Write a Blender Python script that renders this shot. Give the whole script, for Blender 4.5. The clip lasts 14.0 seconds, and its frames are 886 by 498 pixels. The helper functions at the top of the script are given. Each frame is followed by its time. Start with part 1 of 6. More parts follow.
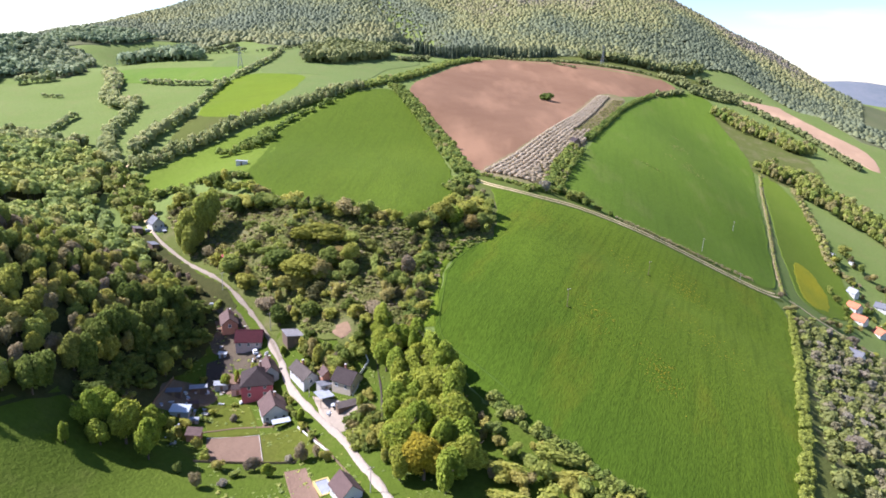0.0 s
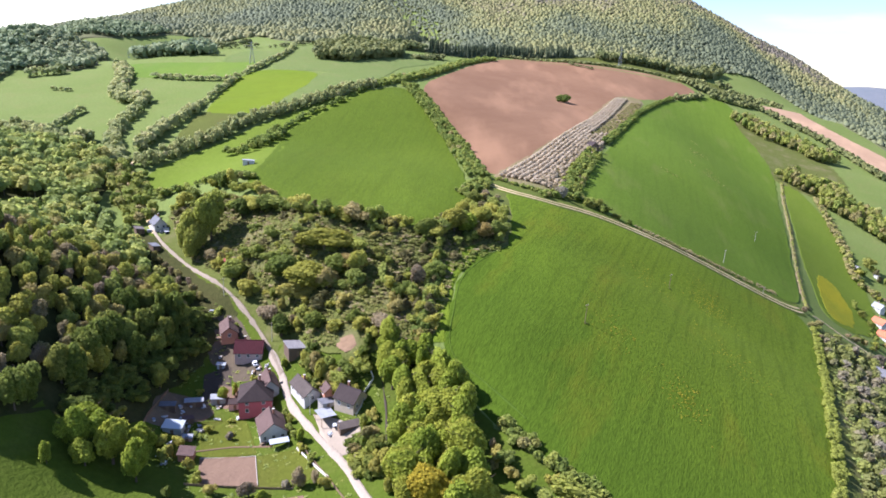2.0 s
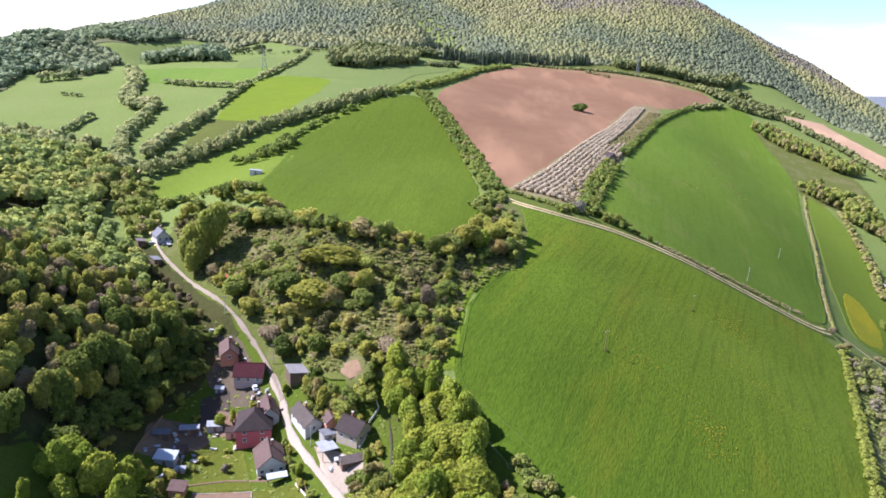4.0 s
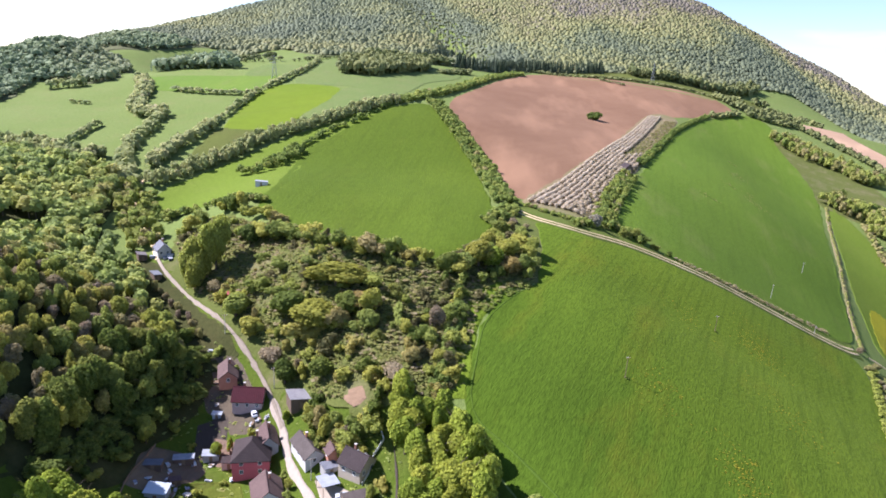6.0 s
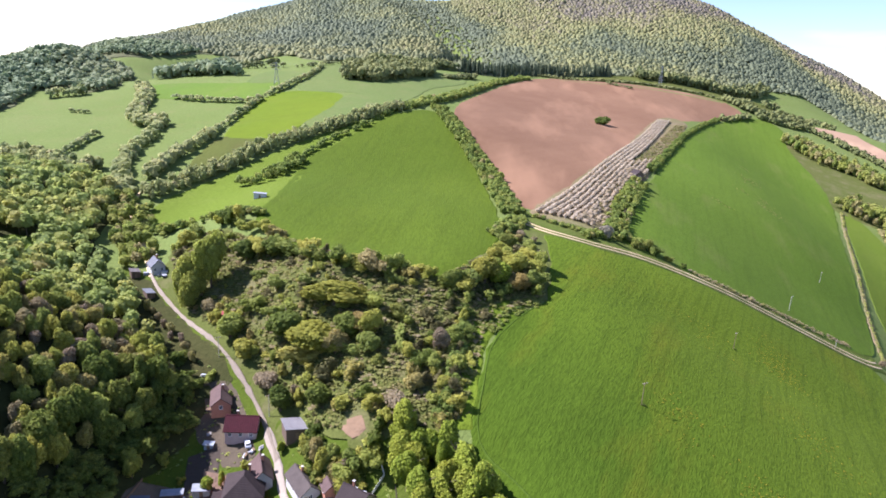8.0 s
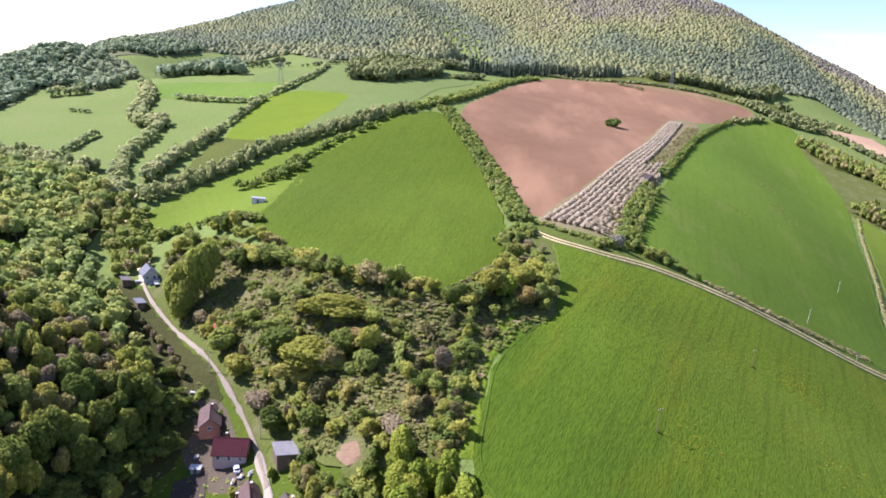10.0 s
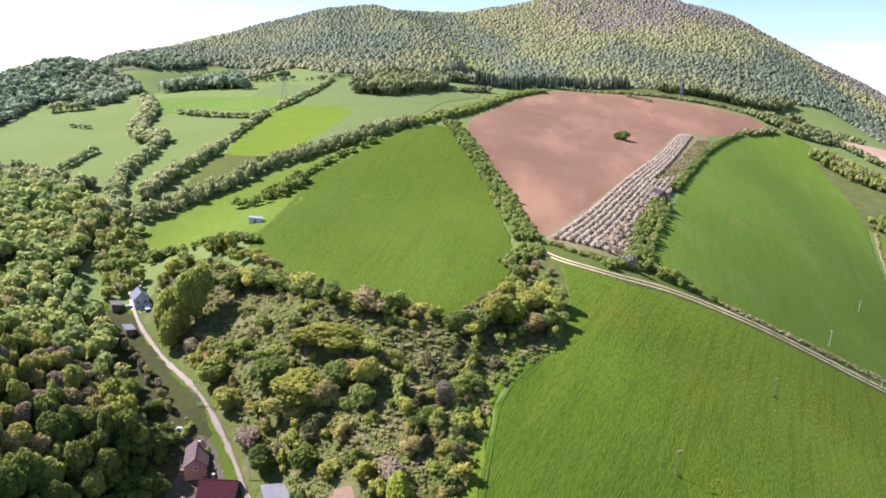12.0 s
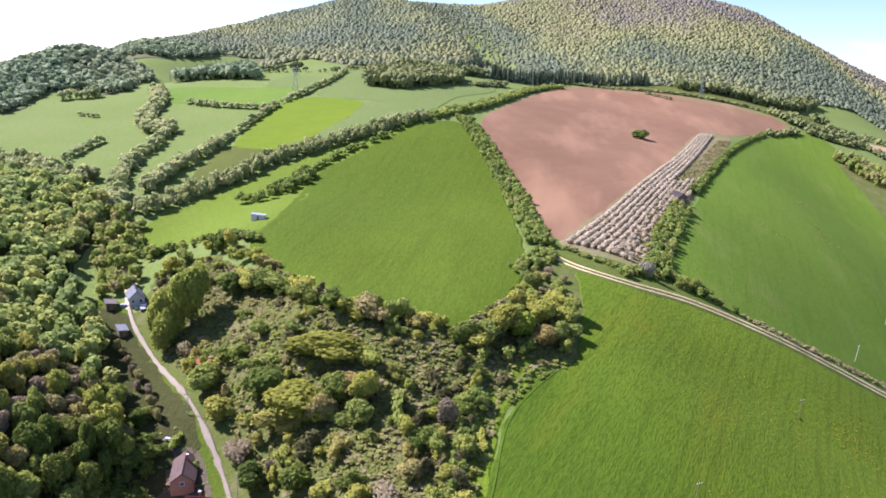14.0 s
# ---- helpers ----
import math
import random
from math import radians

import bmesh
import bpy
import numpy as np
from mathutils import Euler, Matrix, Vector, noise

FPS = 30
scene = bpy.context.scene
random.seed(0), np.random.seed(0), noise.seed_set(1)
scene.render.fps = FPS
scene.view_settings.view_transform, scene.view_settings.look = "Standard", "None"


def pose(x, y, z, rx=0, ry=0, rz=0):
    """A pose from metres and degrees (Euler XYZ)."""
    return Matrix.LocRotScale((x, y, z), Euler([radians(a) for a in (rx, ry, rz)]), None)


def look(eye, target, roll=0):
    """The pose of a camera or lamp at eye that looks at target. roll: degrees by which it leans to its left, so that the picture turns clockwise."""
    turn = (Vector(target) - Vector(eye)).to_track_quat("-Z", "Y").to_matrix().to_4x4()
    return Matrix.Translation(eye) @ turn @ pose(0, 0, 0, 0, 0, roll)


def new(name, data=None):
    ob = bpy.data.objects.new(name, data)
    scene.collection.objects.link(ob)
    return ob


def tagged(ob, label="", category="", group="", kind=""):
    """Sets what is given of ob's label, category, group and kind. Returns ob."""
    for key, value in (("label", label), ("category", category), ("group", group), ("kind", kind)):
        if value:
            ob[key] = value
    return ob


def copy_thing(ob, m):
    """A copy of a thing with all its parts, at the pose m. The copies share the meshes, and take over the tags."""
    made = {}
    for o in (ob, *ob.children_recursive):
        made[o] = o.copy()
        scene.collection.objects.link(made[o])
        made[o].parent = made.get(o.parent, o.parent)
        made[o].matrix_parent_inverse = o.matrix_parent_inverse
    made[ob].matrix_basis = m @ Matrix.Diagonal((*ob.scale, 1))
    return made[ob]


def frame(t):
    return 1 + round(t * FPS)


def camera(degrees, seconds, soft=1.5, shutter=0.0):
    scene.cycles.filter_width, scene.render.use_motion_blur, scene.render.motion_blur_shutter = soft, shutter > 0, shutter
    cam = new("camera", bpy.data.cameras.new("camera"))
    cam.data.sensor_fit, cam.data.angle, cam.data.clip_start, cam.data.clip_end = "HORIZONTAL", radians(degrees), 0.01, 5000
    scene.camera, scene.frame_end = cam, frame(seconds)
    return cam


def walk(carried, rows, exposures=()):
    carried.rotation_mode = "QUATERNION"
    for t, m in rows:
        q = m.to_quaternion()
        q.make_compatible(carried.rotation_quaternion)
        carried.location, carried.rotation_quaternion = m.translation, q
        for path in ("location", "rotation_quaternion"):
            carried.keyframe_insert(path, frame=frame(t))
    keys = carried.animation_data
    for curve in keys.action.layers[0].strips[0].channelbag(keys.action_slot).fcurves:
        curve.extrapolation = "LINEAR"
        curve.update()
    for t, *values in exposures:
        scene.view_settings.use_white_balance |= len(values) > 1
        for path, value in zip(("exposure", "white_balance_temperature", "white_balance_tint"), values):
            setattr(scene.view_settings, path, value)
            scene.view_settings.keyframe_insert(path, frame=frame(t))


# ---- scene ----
from mathutils import geometry

# ------------------------------------------------------------------ camera
PATH = [
    (0.0, 0.00, 0.00, 104.00, -0.00, -17.00, -2.20),
    (0.5, -0.12, 3.53, 104.00, 0.28, -16.94, -2.54),
    (1.0, -0.43, 6.97, 104.09, 0.65, -16.91, -2.72),
    (1.5, -0.77, 10.35, 104.29, 1.27, -16.60, -2.78),
    (2.0, -0.65, 13.49, 104.34, 1.29, -17.18, -3.11),
    (2.5, -0.65, 16.87, 104.72, 1.52, -16.67, -2.91),
    (5.0, -1.14, 33.17, 105.84, 3.14, -16.79, -3.66),
    (5.5, -1.26, 36.22, 105.96, 3.40, -16.70, -3.29),
    (6.0, -1.33, 39.35, 106.41, 3.69, -16.22, -3.56),
    (6.5, -1.11, 42.36, 106.70, 3.92, -16.35, -4.30),
    (7.0, -1.27, 45.54, 107.20, 3.99, -16.06, -3.51),
    (7.5, -1.22, 48.61, 107.52, 3.94, -15.92, -3.38),
    (8.0, -1.34, 51.88, 108.00, 4.19, -15.94, -3.08),
    (10.5, -0.82, 67.56, 109.35, 5.07, -16.09, -3.31),
    (11.0, -0.66, 70.68, 109.65, 4.96, -16.09, -2.80),
    (11.5, -0.60, 73.79, 110.09, 5.35, -15.43, -2.36),
    (12.0, -0.33, 77.09, 110.46, 5.61, -15.08, -3.03),
    (12.5, -0.12, 80.31, 110.39, 5.72, -15.91, -3.60),
    (13.0, -0.12, 83.43, 110.28, 5.71, -16.98, -3.19),
    (13.5, -0.16, 86.62, 110.78, 6.92, -15.94, -3.06),
    (14.0, 0.06, 89.70, 111.39, 7.08, -15.78, -3.97),
]
cam = camera(71.0, 14.0, soft=1.75)
walk(cam, [(t, pose(x, y, z, 90 + pitch, roll, yaw)) for t, x, y, z, yaw, pitch, roll in PATH],
     exposures=[(0.0, 1.29, 5700, 23), (14.0, 1.31, 5650, 28)])

# ------------------------------------------------------------------ light
SUN_HEIGHT, SUN_SIDE = 45.0, 78.0          # degrees above the horizon, degrees to the left of straight ahead
world = bpy.data.worlds.new("sky")
scene.world = world
world.use_nodes = True
wn, wl = world.node_tree.nodes, world.node_tree.links
sky = wn.new("ShaderNodeTexSky")
sky.sky_type, sky.sun_disc = "NISHITA", False
sky.sun_elevation, sky.sun_rotation = radians(SUN_HEIGHT), radians(-SUN_SIDE)
sky.air_density, sky.dust_density, sky.ozone_density, sky.altitude = 1.0, 0.15, 2.0, 500
background = wn["Background"]
background.inputs["Strength"].default_value = 0.082
# thin high cloud
coord = wn.new("ShaderNodeTexCoord")
stretch = wn.new("ShaderNodeMapping")
stretch.inputs["Scale"].default_value = (1.2, 2.0, 7.0)
veil = wn.new("ShaderNodeTexNoise")
veil.inputs["Scale"].default_value, veil.inputs["Detail"].default_value = 2.2, 5.0
cover = wn.new("ShaderNodeMapRange")
for key, value in (("From Min", 0.56), ("From Max", 0.78), ("To Min", 0.0), ("To Max", 0.4)):
    cover.inputs[key].default_value = value
cloud = wn.new("ShaderNodeMixRGB")
cloud.inputs[2].default_value = (9.0, 9.0, 9.2, 1)
wl.new(coord.outputs["Generated"], stretch.inputs["Vector"])
wl.new(stretch.outputs["Vector"], veil.inputs["Vector"])
wl.new(veil.outputs["Fac"], cover.inputs["Value"])
wl.new(cover.outputs["Result"], cloud.inputs[0])
wl.new(sky.outputs["Color"], cloud.inputs[1])
wl.new(cloud.outputs["Color"], background.inputs["Color"])
lamp = bpy.data.lights.new("sun", "SUN")
lamp.energy, lamp.angle, lamp.color = 5.3, radians(0.6), (1.0, 0.95, 0.86)
sun = new("sun", lamp)
az, el = radians(SUN_SIDE), radians(SUN_HEIGHT)
sun.matrix_world = look((0, 0, 400), (300 * math.sin(az) * math.cos(el), -300 * math.cos(az) * math.cos(el), 400 - 300 * math.sin(el)))

# ------------------------------------------------------------------ materials


class Nodes:
    """A small wrapper to write node trees in few lines."""

    def __init__(self, name, rough=0.8, spec=0.25):
        self.m = bpy.data.materials.new(name)
        self.m.use_nodes = True
        self.t = self.m.node_tree
        self.b = self.t.nodes["Principled BSDF"]
        self.b.inputs["Roughness"].default_value = rough
        self.b.inputs["Specular IOR Level"].default_value = spec

    def node(self, kind, **inputs):
        n = self.t.nodes.new(kind)
        for k, v in inputs.items():
            self.put(n.inputs[k.replace("_", " ")], v)
        return n

    def put(self, socket, v):
        if isinstance(v, bpy.types.NodeSocket):
            self.t.links.new(v, socket)
        else:
            socket.default_value = v

    def place(self, turn=0.0, scale=(1, 1, 1)):
        g = self.node("ShaderNodeNewGeometry")
        mp = self.node("ShaderNodeMapping", Vector=g.outputs["Position"], Rotation=(0, 0, radians(turn)))
        return self.node("ShaderNodeMapping", Vector=mp.outputs["Vector"], Scale=scale).outputs["Vector"]

    def local(self, scale=(1, 1, 1)):
        g = self.node("ShaderNodeTexCoord")
        mp = self.node("ShaderNodeMapping", Vector=g.outputs["Object"], Scale=scale)
        return mp.outputs["Vector"]

    def noise(self, where, scale, detail=3.0, rough=0.55):
        return self.node("ShaderNodeTexNoise", Vector=where, Scale=scale, Detail=detail, Roughness=rough).outputs["Fac"]

    def span(self, v, lo, hi, a=0.0, b=1.0):
        return self.node("ShaderNodeMapRange", Value=v, From_Min=lo, From_Max=hi, To_Min=a, To_Max=b).outputs["Result"]

    def math(self, op, a, b):
        n = self.t.nodes.new("ShaderNodeMath")
        n.operation = op
        self.put(n.inputs[0], a), self.put(n.inputs[1], b)
        return n.outputs[0]

    def mix(self, f, a, b, how="MIX"):
        n = self.t.nodes.new("ShaderNodeMixRGB")
        n.blend_type = how
        for s, v in zip(n.inputs, (f, a, b)):
            self.put(s, (*v, 1) if isinstance(v, tuple) and len(v) == 3 else v)
        return n.outputs[0]

    def ramp(self, v, *stops):
        n = self.node("ShaderNodeValToRGB", Fac=v)
        e = n.color_ramp.elements
        while len(e) < len(stops):
            e.new(0.5)
        for q, (p, c) in zip(e, stops):
            q.position, q.color = p, (*c, 1)
        return n.outputs["Color"]

    def bump(self, v, depth, strength=1.0):
        n = self.node("ShaderNodeBump", Height=v, Distance=depth, Strength=strength)
        self.t.links.new(n.outputs["Normal"], self.b.inputs["Normal"])

    def done(self, colour):
        self.put(self.b.inputs["Base Color"], (*colour, 1) if isinstance(colour, tuple) else colour)
        return self.m


def field_material(name, light, dark, patch, turn, rows=0.5, streak=0.35, patchy=0.5, thin=None):
    """Drilled crop: fine rows, broad uneven growth and worn patches drawn out along the rows. thin: from where to
    where, towards the north-east, the colour is lightened and yellowed to offset the slope's shading.
    """
    n = Nodes(name, 0.9, 0.06)
    p = n.place()
    broad = n.noise(p, 0.012, 3)
    mid = n.noise(p, 0.09, 4, 0.6)
    fine = n.noise(n.place(turn, (0.75, 0.5, 0.3)), 1.0, 4, 0.7)
    drill = n.noise(n.place(turn, (rows, rows * 0.2, 0.01)), 1.0, 3, 0.7)
    wide = n.noise(n.place(turn, (rows * 0.3, rows * 0.012, 0.01)), 1.0, 2, 0.6)
    c = n.mix(n.span(broad, 0.38, 0.62, 0.2, 0.8), dark, light)
    c = n.mix(n.math("MULTIPLY", n.span(mid, 0.45, 0.75), 0.35), c, tuple(v * 0.78 for v in light))
    if thin:
        axes = n.node("ShaderNodeSeparateXYZ", Vector=p).outputs
        east = n.math("ADD", axes["X"], n.math("MULTIPLY", n.math("SUBTRACT", axes["Y"], 250.0), 0.6))
        ragged = n.math("ADD", east, n.math("MULTIPLY", n.math("SUBTRACT", n.noise(n.place(turn, (0.05, 0.012, 0.01)), 1.0, 4, 0.6), 0.5), 90.0))
        c = n.mix(n.span(ragged, thin[0], thin[1], 0.0, 0.8), c, thin[2])
    worn = n.math("MULTIPLY", n.span(n.noise(n.place(turn, (0.034, 0.013, 0.01)), 1.0, 4, 0.6), 0.54, 0.70), n.span(drill, 0.35, 0.6, 0.35, 1.0))
    c = n.mix(n.math("MULTIPLY", worn, patchy), c, patch)
    c = n.mix(n.span(drill, 0.46, 0.60, 0.0, streak), c, tuple(v * 0.45 for v in dark))
    c = n.mix(n.span(wide, 0.52, 0.62, 0.0, streak * 0.6), c, tuple(v * 0.55 for v in dark))
    c = n.mix(n.span(fine, 0.50, 0.66, 0.0, 0.2), c, tuple(v * 1.5 for v in light))
    n.bump(n.math("ADD", n.math("MULTIPLY", drill, streak), n.math("MULTIPLY", fine, 0.4)), 0.6)
    return n.done(c)


def soil_material(name, light, dark, turn, rows=0.25):
    n = Nodes(name, 0.95, 0.1)
    p = n.place()
    broad = n.noise(p, 0.014, 4, 0.6)
    furrow = n.noise(n.place(turn, (rows, rows * 0.02, 0.01)), 1.0, 2)
    c = n.mix(n.span(broad, 0.35, 0.68), dark, light)
    c = n.mix(n.span(furrow, 0.4, 0.65, 0, 0.14), c, tuple(v * 0.72 for v in dark))
    c = n.mix(n.span(n.noise(n.place(turn + 55, (0.006, 0.02, 0.01)), 1.0, 4, 0.6), 0.50, 0.68, 0, 0.75), c, tuple(v * 1.35 for v in light))
    c = n.mix(n.span(n.noise(p, 0.7, 4, 0.7), 0.4, 0.7, 0, 0.3), c, tuple(v * 1.2 for v in light))
    n.bump(n.noise(p, 0.9, 4, 0.7), 0.3)
    return n.done(c)


def grass_material(name, a, b, dry, dryness=0.45):
    n = Nodes(name, 0.95, 0.05)
    p = n.place()
    c = n.mix(n.span(n.noise(p, 0.015, 4), 0.35, 0.65), a, b)
    c = n.mix(n.span(n.noise(p, 0.07, 5, 0.65), 0.5, 0.75, 0, dryness), c, dry)
    c = n.mix(n.span(n.noise(p, 0.6, 4, 0.7), 0.35, 0.7, 0, 0.45), c, tuple(v * 0.55 for v in a))
    n.bump(n.noise(p, 0.8, 4, 0.7), 0.5)
    return n.done(c)


def leaf_material(name, stops, per_object, depth=1.0, glow=0.46):
    """Foliage: one hue a tree, a lighter or darker touch a clump."""
    n = Nodes(name, 0.7, 0.1)
    if per_object:
        v = n.node("ShaderNodeObjectInfo").outputs["Random"]
    else:
        v = n.node("ShaderNodeAttribute")
        v.attribute_name = "tint"
        v = v.outputs["Fac"]
    c = n.ramp(v, *stops)
    isl = n.node("ShaderNodeNewGeometry").outputs["Random Per Island"]
    c = n.mix(n.span(isl, 0, 1, 0.0, 0.5 * depth), c, n.mix(1.0, c, (0.5, 0.52, 0.5), "MULTIPLY"))
    p = n.place()
    c = n.mix(n.span(n.noise(p, 0.8, 2), 0.45, 0.7, 0, 0.4), c, n.mix(1.0, c, (1.5, 1.4, 1.1), "MULTIPLY"))
    grain = n.noise(p, 2.6, 3, 0.75)
    c = n.mix(n.span(grain, 0.4, 0.56, 0.55 * depth, 0.0), c, n.mix(1.0, c, (0.3, 0.36, 0.34), "MULTIPLY"))
    c = n.mix(n.span(grain, 0.54, 0.68, 0.0, 0.55 * depth), c, n.mix(1.0, c, (1.6, 1.5, 1.2), "MULTIPLY"))
    n.bump(grain, 0.5 * depth)
    n.done(c)
    tr = n.node("ShaderNodeBsdfTranslucent", Color=c)
    mx = n.node("ShaderNodeMixShader", Fac=glow)
    n.t.links.new(n.b.outputs[0], mx.inputs[1])
    n.t.links.new(tr.outputs[0], mx.inputs[2])
    n.t.links.new(mx.outputs[0], n.t.nodes["Material Output"].inputs["Surface"])
    return n.m


def plain_material(name, colour, rough=0.7, metal=0.0, vary=0.25, scale=2.0):
    n = Nodes(name, rough, 0.3)
    n.b.inputs["Metallic"].default_value = metal
    p = n.local()
    c = n.mix(n.span(n.noise(p, scale * 0.3, 3), 0.3, 0.7, 0, vary), colour, tuple(v * 0.6 for v in colour))
    c = n.mix(n.span(n.noise(p, scale * 2.5, 3, 0.7), 0.45, 0.7, 0, vary), c, tuple(min(1, v * 1.25) for v in colour))
    n.bump(n.noise(p, scale * 4, 2), 0.02)
    return n.done(c)


# thin lightens the north-east, painted against the shading of the slope
CROP_NEAR = field_material("young_wheat", (0.0610, 0.1010, 0.0072), (0.0500, 0.0880, 0.0062), (0.1750, 0.1550, 0.0120), 24, 1.8, 0.42, 0.5, thin=(10, 140, (0.1260, 0.1760, 0.0120)))
CROP_MID = field_material("bright_wheat", (0.0780, 0.1137, 0.0085), (0.0620, 0.0968, 0.0070), (0.0846, 0.1062, 0.0103), 4, 1.3, 0.28, 0.4)
CROP_EAST = field_material("east_wheat", (0.1000, 0.1540, 0.0160), (0.0850, 0.1380, 0.0135), (0.1650, 0.1700, 0.0500), 15, 1.2, 0.28, 0.5)
CROP_BRIGHT = field_material("yellow_green_crop", (0.124, 0.166, 0.010), (0.102, 0.152, 0.010), (0.140, 0.162, 0.03), 60, 0.3, 0.12, 0.4)
CROP_UPPER = field_material("upper_crop", (0.120, 0.176, 0.024), (0.088, 0.152, 0.020), (0.152, 0.160, 0.056), 10, 0.3, 0.1, 0.5)
PALE = grass_material("pale_pasture", (0.135, 0.172, 0.05), (0.12, 0.165, 0.046), (0.18, 0.175, 0.075))
FALLOW = grass_material("fallow_grass", (0.1018, 0.1200, 0.0266), (0.0848, 0.0960, 0.0228), (0.1357, 0.1040, 0.0456), 0.7)
SLOPE = grass_material("slope_grass", (0.1086, 0.1577, 0.0170), (0.1216, 0.1674, 0.0204), (0.1304, 0.1620, 0.0306))
MEADOW = grass_material("meadow_grass", (0.132, 0.176, 0.044), (0.152, 0.193, 0.055), (0.180, 0.178, 0.066), 0.5)
ROUGH = grass_material("rough_grass", (0.1058, 0.1178, 0.0313), (0.0920, 0.1122, 0.0258), (0.1978, 0.1656, 0.0920), 0.8)
FLOOR_MAT = grass_material("litter_and_shade", (0.04, 0.05, 0.015), (0.06, 0.06, 0.02), (0.09, 0.07, 0.03), 0.6)
MOUNTAIN_FLOOR = grass_material("mountain_litter", (0.1, 0.115, 0.05), (0.12, 0.125, 0.06), (0.13, 0.11, 0.07), 0.5)
# the blue-grey of the far hills is distance haze put into the colour
FAR_HILL = grass_material("hazy_distant_woods", (0.135, 0.155, 0.175), (0.17, 0.18, 0.20), (0.12, 0.145, 0.125), 0.7)
VIVID = grass_material("lush_grass", (0.0663, 0.1000, 0.0114), (0.0821, 0.1125, 0.0137), (0.1192, 0.1125, 0.0342), 0.4)
VERGE_LUSH = grass_material("lush_verge", (0.105, 0.155, 0.012), (0.13, 0.175, 0.016), (0.12, 0.13, 0.03), 0.3)
DARK_GREENS = ((0.0, (0.17, 0.225, 0.05)), (0.6, (0.25, 0.305, 0.065)), (1.0, (0.34, 0.35, 0.085)))
LAWN = grass_material("garden_lawn", (0.0859, 0.1032, 0.0144), (0.0954, 0.1075, 0.0162), (0.1145, 0.0989, 0.0316), 0.4)
RAPE = grass_material("yellow_flowers", (0.2184, 0.2208, 0.0187), (0.3058, 0.2650, 0.0140), (0.1310, 0.1766, 0.0187), 0.5)
PLOUGH = soil_material("ploughed_soil", (0.2030, 0.1162, 0.0662), (0.1604, 0.0881, 0.0486), 38)
PLOUGH_FAR = soil_material("dry_ploughed_soil", (0.37, 0.245, 0.15), (0.31, 0.20, 0.125), 70)
BED = soil_material("garden_soil", (0.192, 0.128, 0.088), (0.136, 0.088, 0.064), 30, 2.0)
DARK_SOIL = soil_material("dark_brown_soil", (0.072, 0.056, 0.044), (0.048, 0.040, 0.032), 10, 1.0)
ORCHARD_SOIL = grass_material("orchard_grass", (0.2280, 0.1755, 0.0978), (0.1680, 0.1638, 0.0633), (0.2760, 0.2223, 0.1380), 0.7)
GRAVEL = soil_material("pale_gravel", (0.345, 0.295, 0.24), (0.27, 0.225, 0.18), 0, 1.5)
DUST = soil_material("dusty_gravel", (0.27, 0.225, 0.175), (0.18, 0.147, 0.11), 0, 1.5)
DIRT = soil_material("track_dirt", (0.5983, 0.4634, 0.2707), (0.4276, 0.3134, 0.1766), 0, 1.5)

GREENS = ((0.0, (0.290, 0.343, 0.088)), (0.3, (0.378, 0.422, 0.095)), (0.55, (0.440, 0.449, 0.092)), (0.8, (0.488, 0.458, 0.099)), (0.93, (0.458, 0.396, 0.128)), (1.0, (0.431, 0.356, 0.158)))
WOOD_GREENS = ((0.0, (0.285, 0.355, 0.115)), (0.3, (0.375, 0.445, 0.13)), (0.55, (0.455, 0.49, 0.14)), (0.8, (0.51, 0.50, 0.15)), (0.93, (0.50, 0.435, 0.19)), (1.0, (0.47, 0.39, 0.225)))
LEAF = leaf_material("spring_leaves", WOOD_GREENS, False, 0.75)
# dark greens, which also carry painted shade at the wood edge and bank
LEAF_DARK = leaf_material("dark_leaves", DARK_GREENS, True)
LEAF_ONE = leaf_material("spring_leaves_single", GREENS, True, 0.75)
# raised blue in these greens paints the haze before the mountain
FAR_GREENS = ((0.0, (0.144, 0.169, 0.104)), (0.3, (0.194, 0.212, 0.108)), (0.55, (0.259, 0.259, 0.108)), (0.75, (0.256, 0.241, 0.119)), (0.9, (0.230, 0.205, 0.140)), (1.0, (0.209, 0.184, 0.148)))
# bluish leaf colour paints the haze over the western hill
LEAF_WEST = leaf_material("haze_blue_leaves", ((0.0, (0.153, 0.207, 0.122)), (0.5, (0.216, 0.270, 0.144)), (1.0, (0.279, 0.306, 0.162))), False, 0.35, 0.25)
# grey mixed into these greens carries the haze over the far hedges
LEAF_MID = leaf_material("grey_green_leaves", ((0.0, (0.26, 0.31, 0.13)), (0.4, (0.36, 0.39, 0.16)), (0.8, (0.43, 0.43, 0.185)), (1.0, (0.43, 0.38, 0.22))), False, 0.5)
HEDGE_LEAF = leaf_material("hedge_leaves", ((0.0, (0.18, 0.25, 0.06)), (0.4, (0.28, 0.345, 0.08)), (0.75, (0.38, 0.41, 0.095)), (1.0, (0.42, 0.37, 0.16))), False, 0.8)
LEAF_FAR = leaf_material("mountain_leaves", FAR_GREENS, False, 0.2, 0.25)
COPSE_LEAF = leaf_material("copse_leaves", ((0.0, (0.136, 0.161, 0.062)), (1.0, (0.223, 0.229, 0.081))), False, 0.4, 0.15)
BLOSSOM = leaf_material("blossom", ((0.0, (0.585, 0.50, 0.38)), (0.5, (0.455, 0.375, 0.265)), (1.0, (0.27, 0.235, 0.115))), False, 0.3)
NEEDLE = leaf_material("spruce_needles", ((0.0, (0.085, 0.12, 0.08)), (1.0, (0.16, 0.195, 0.105))), False)
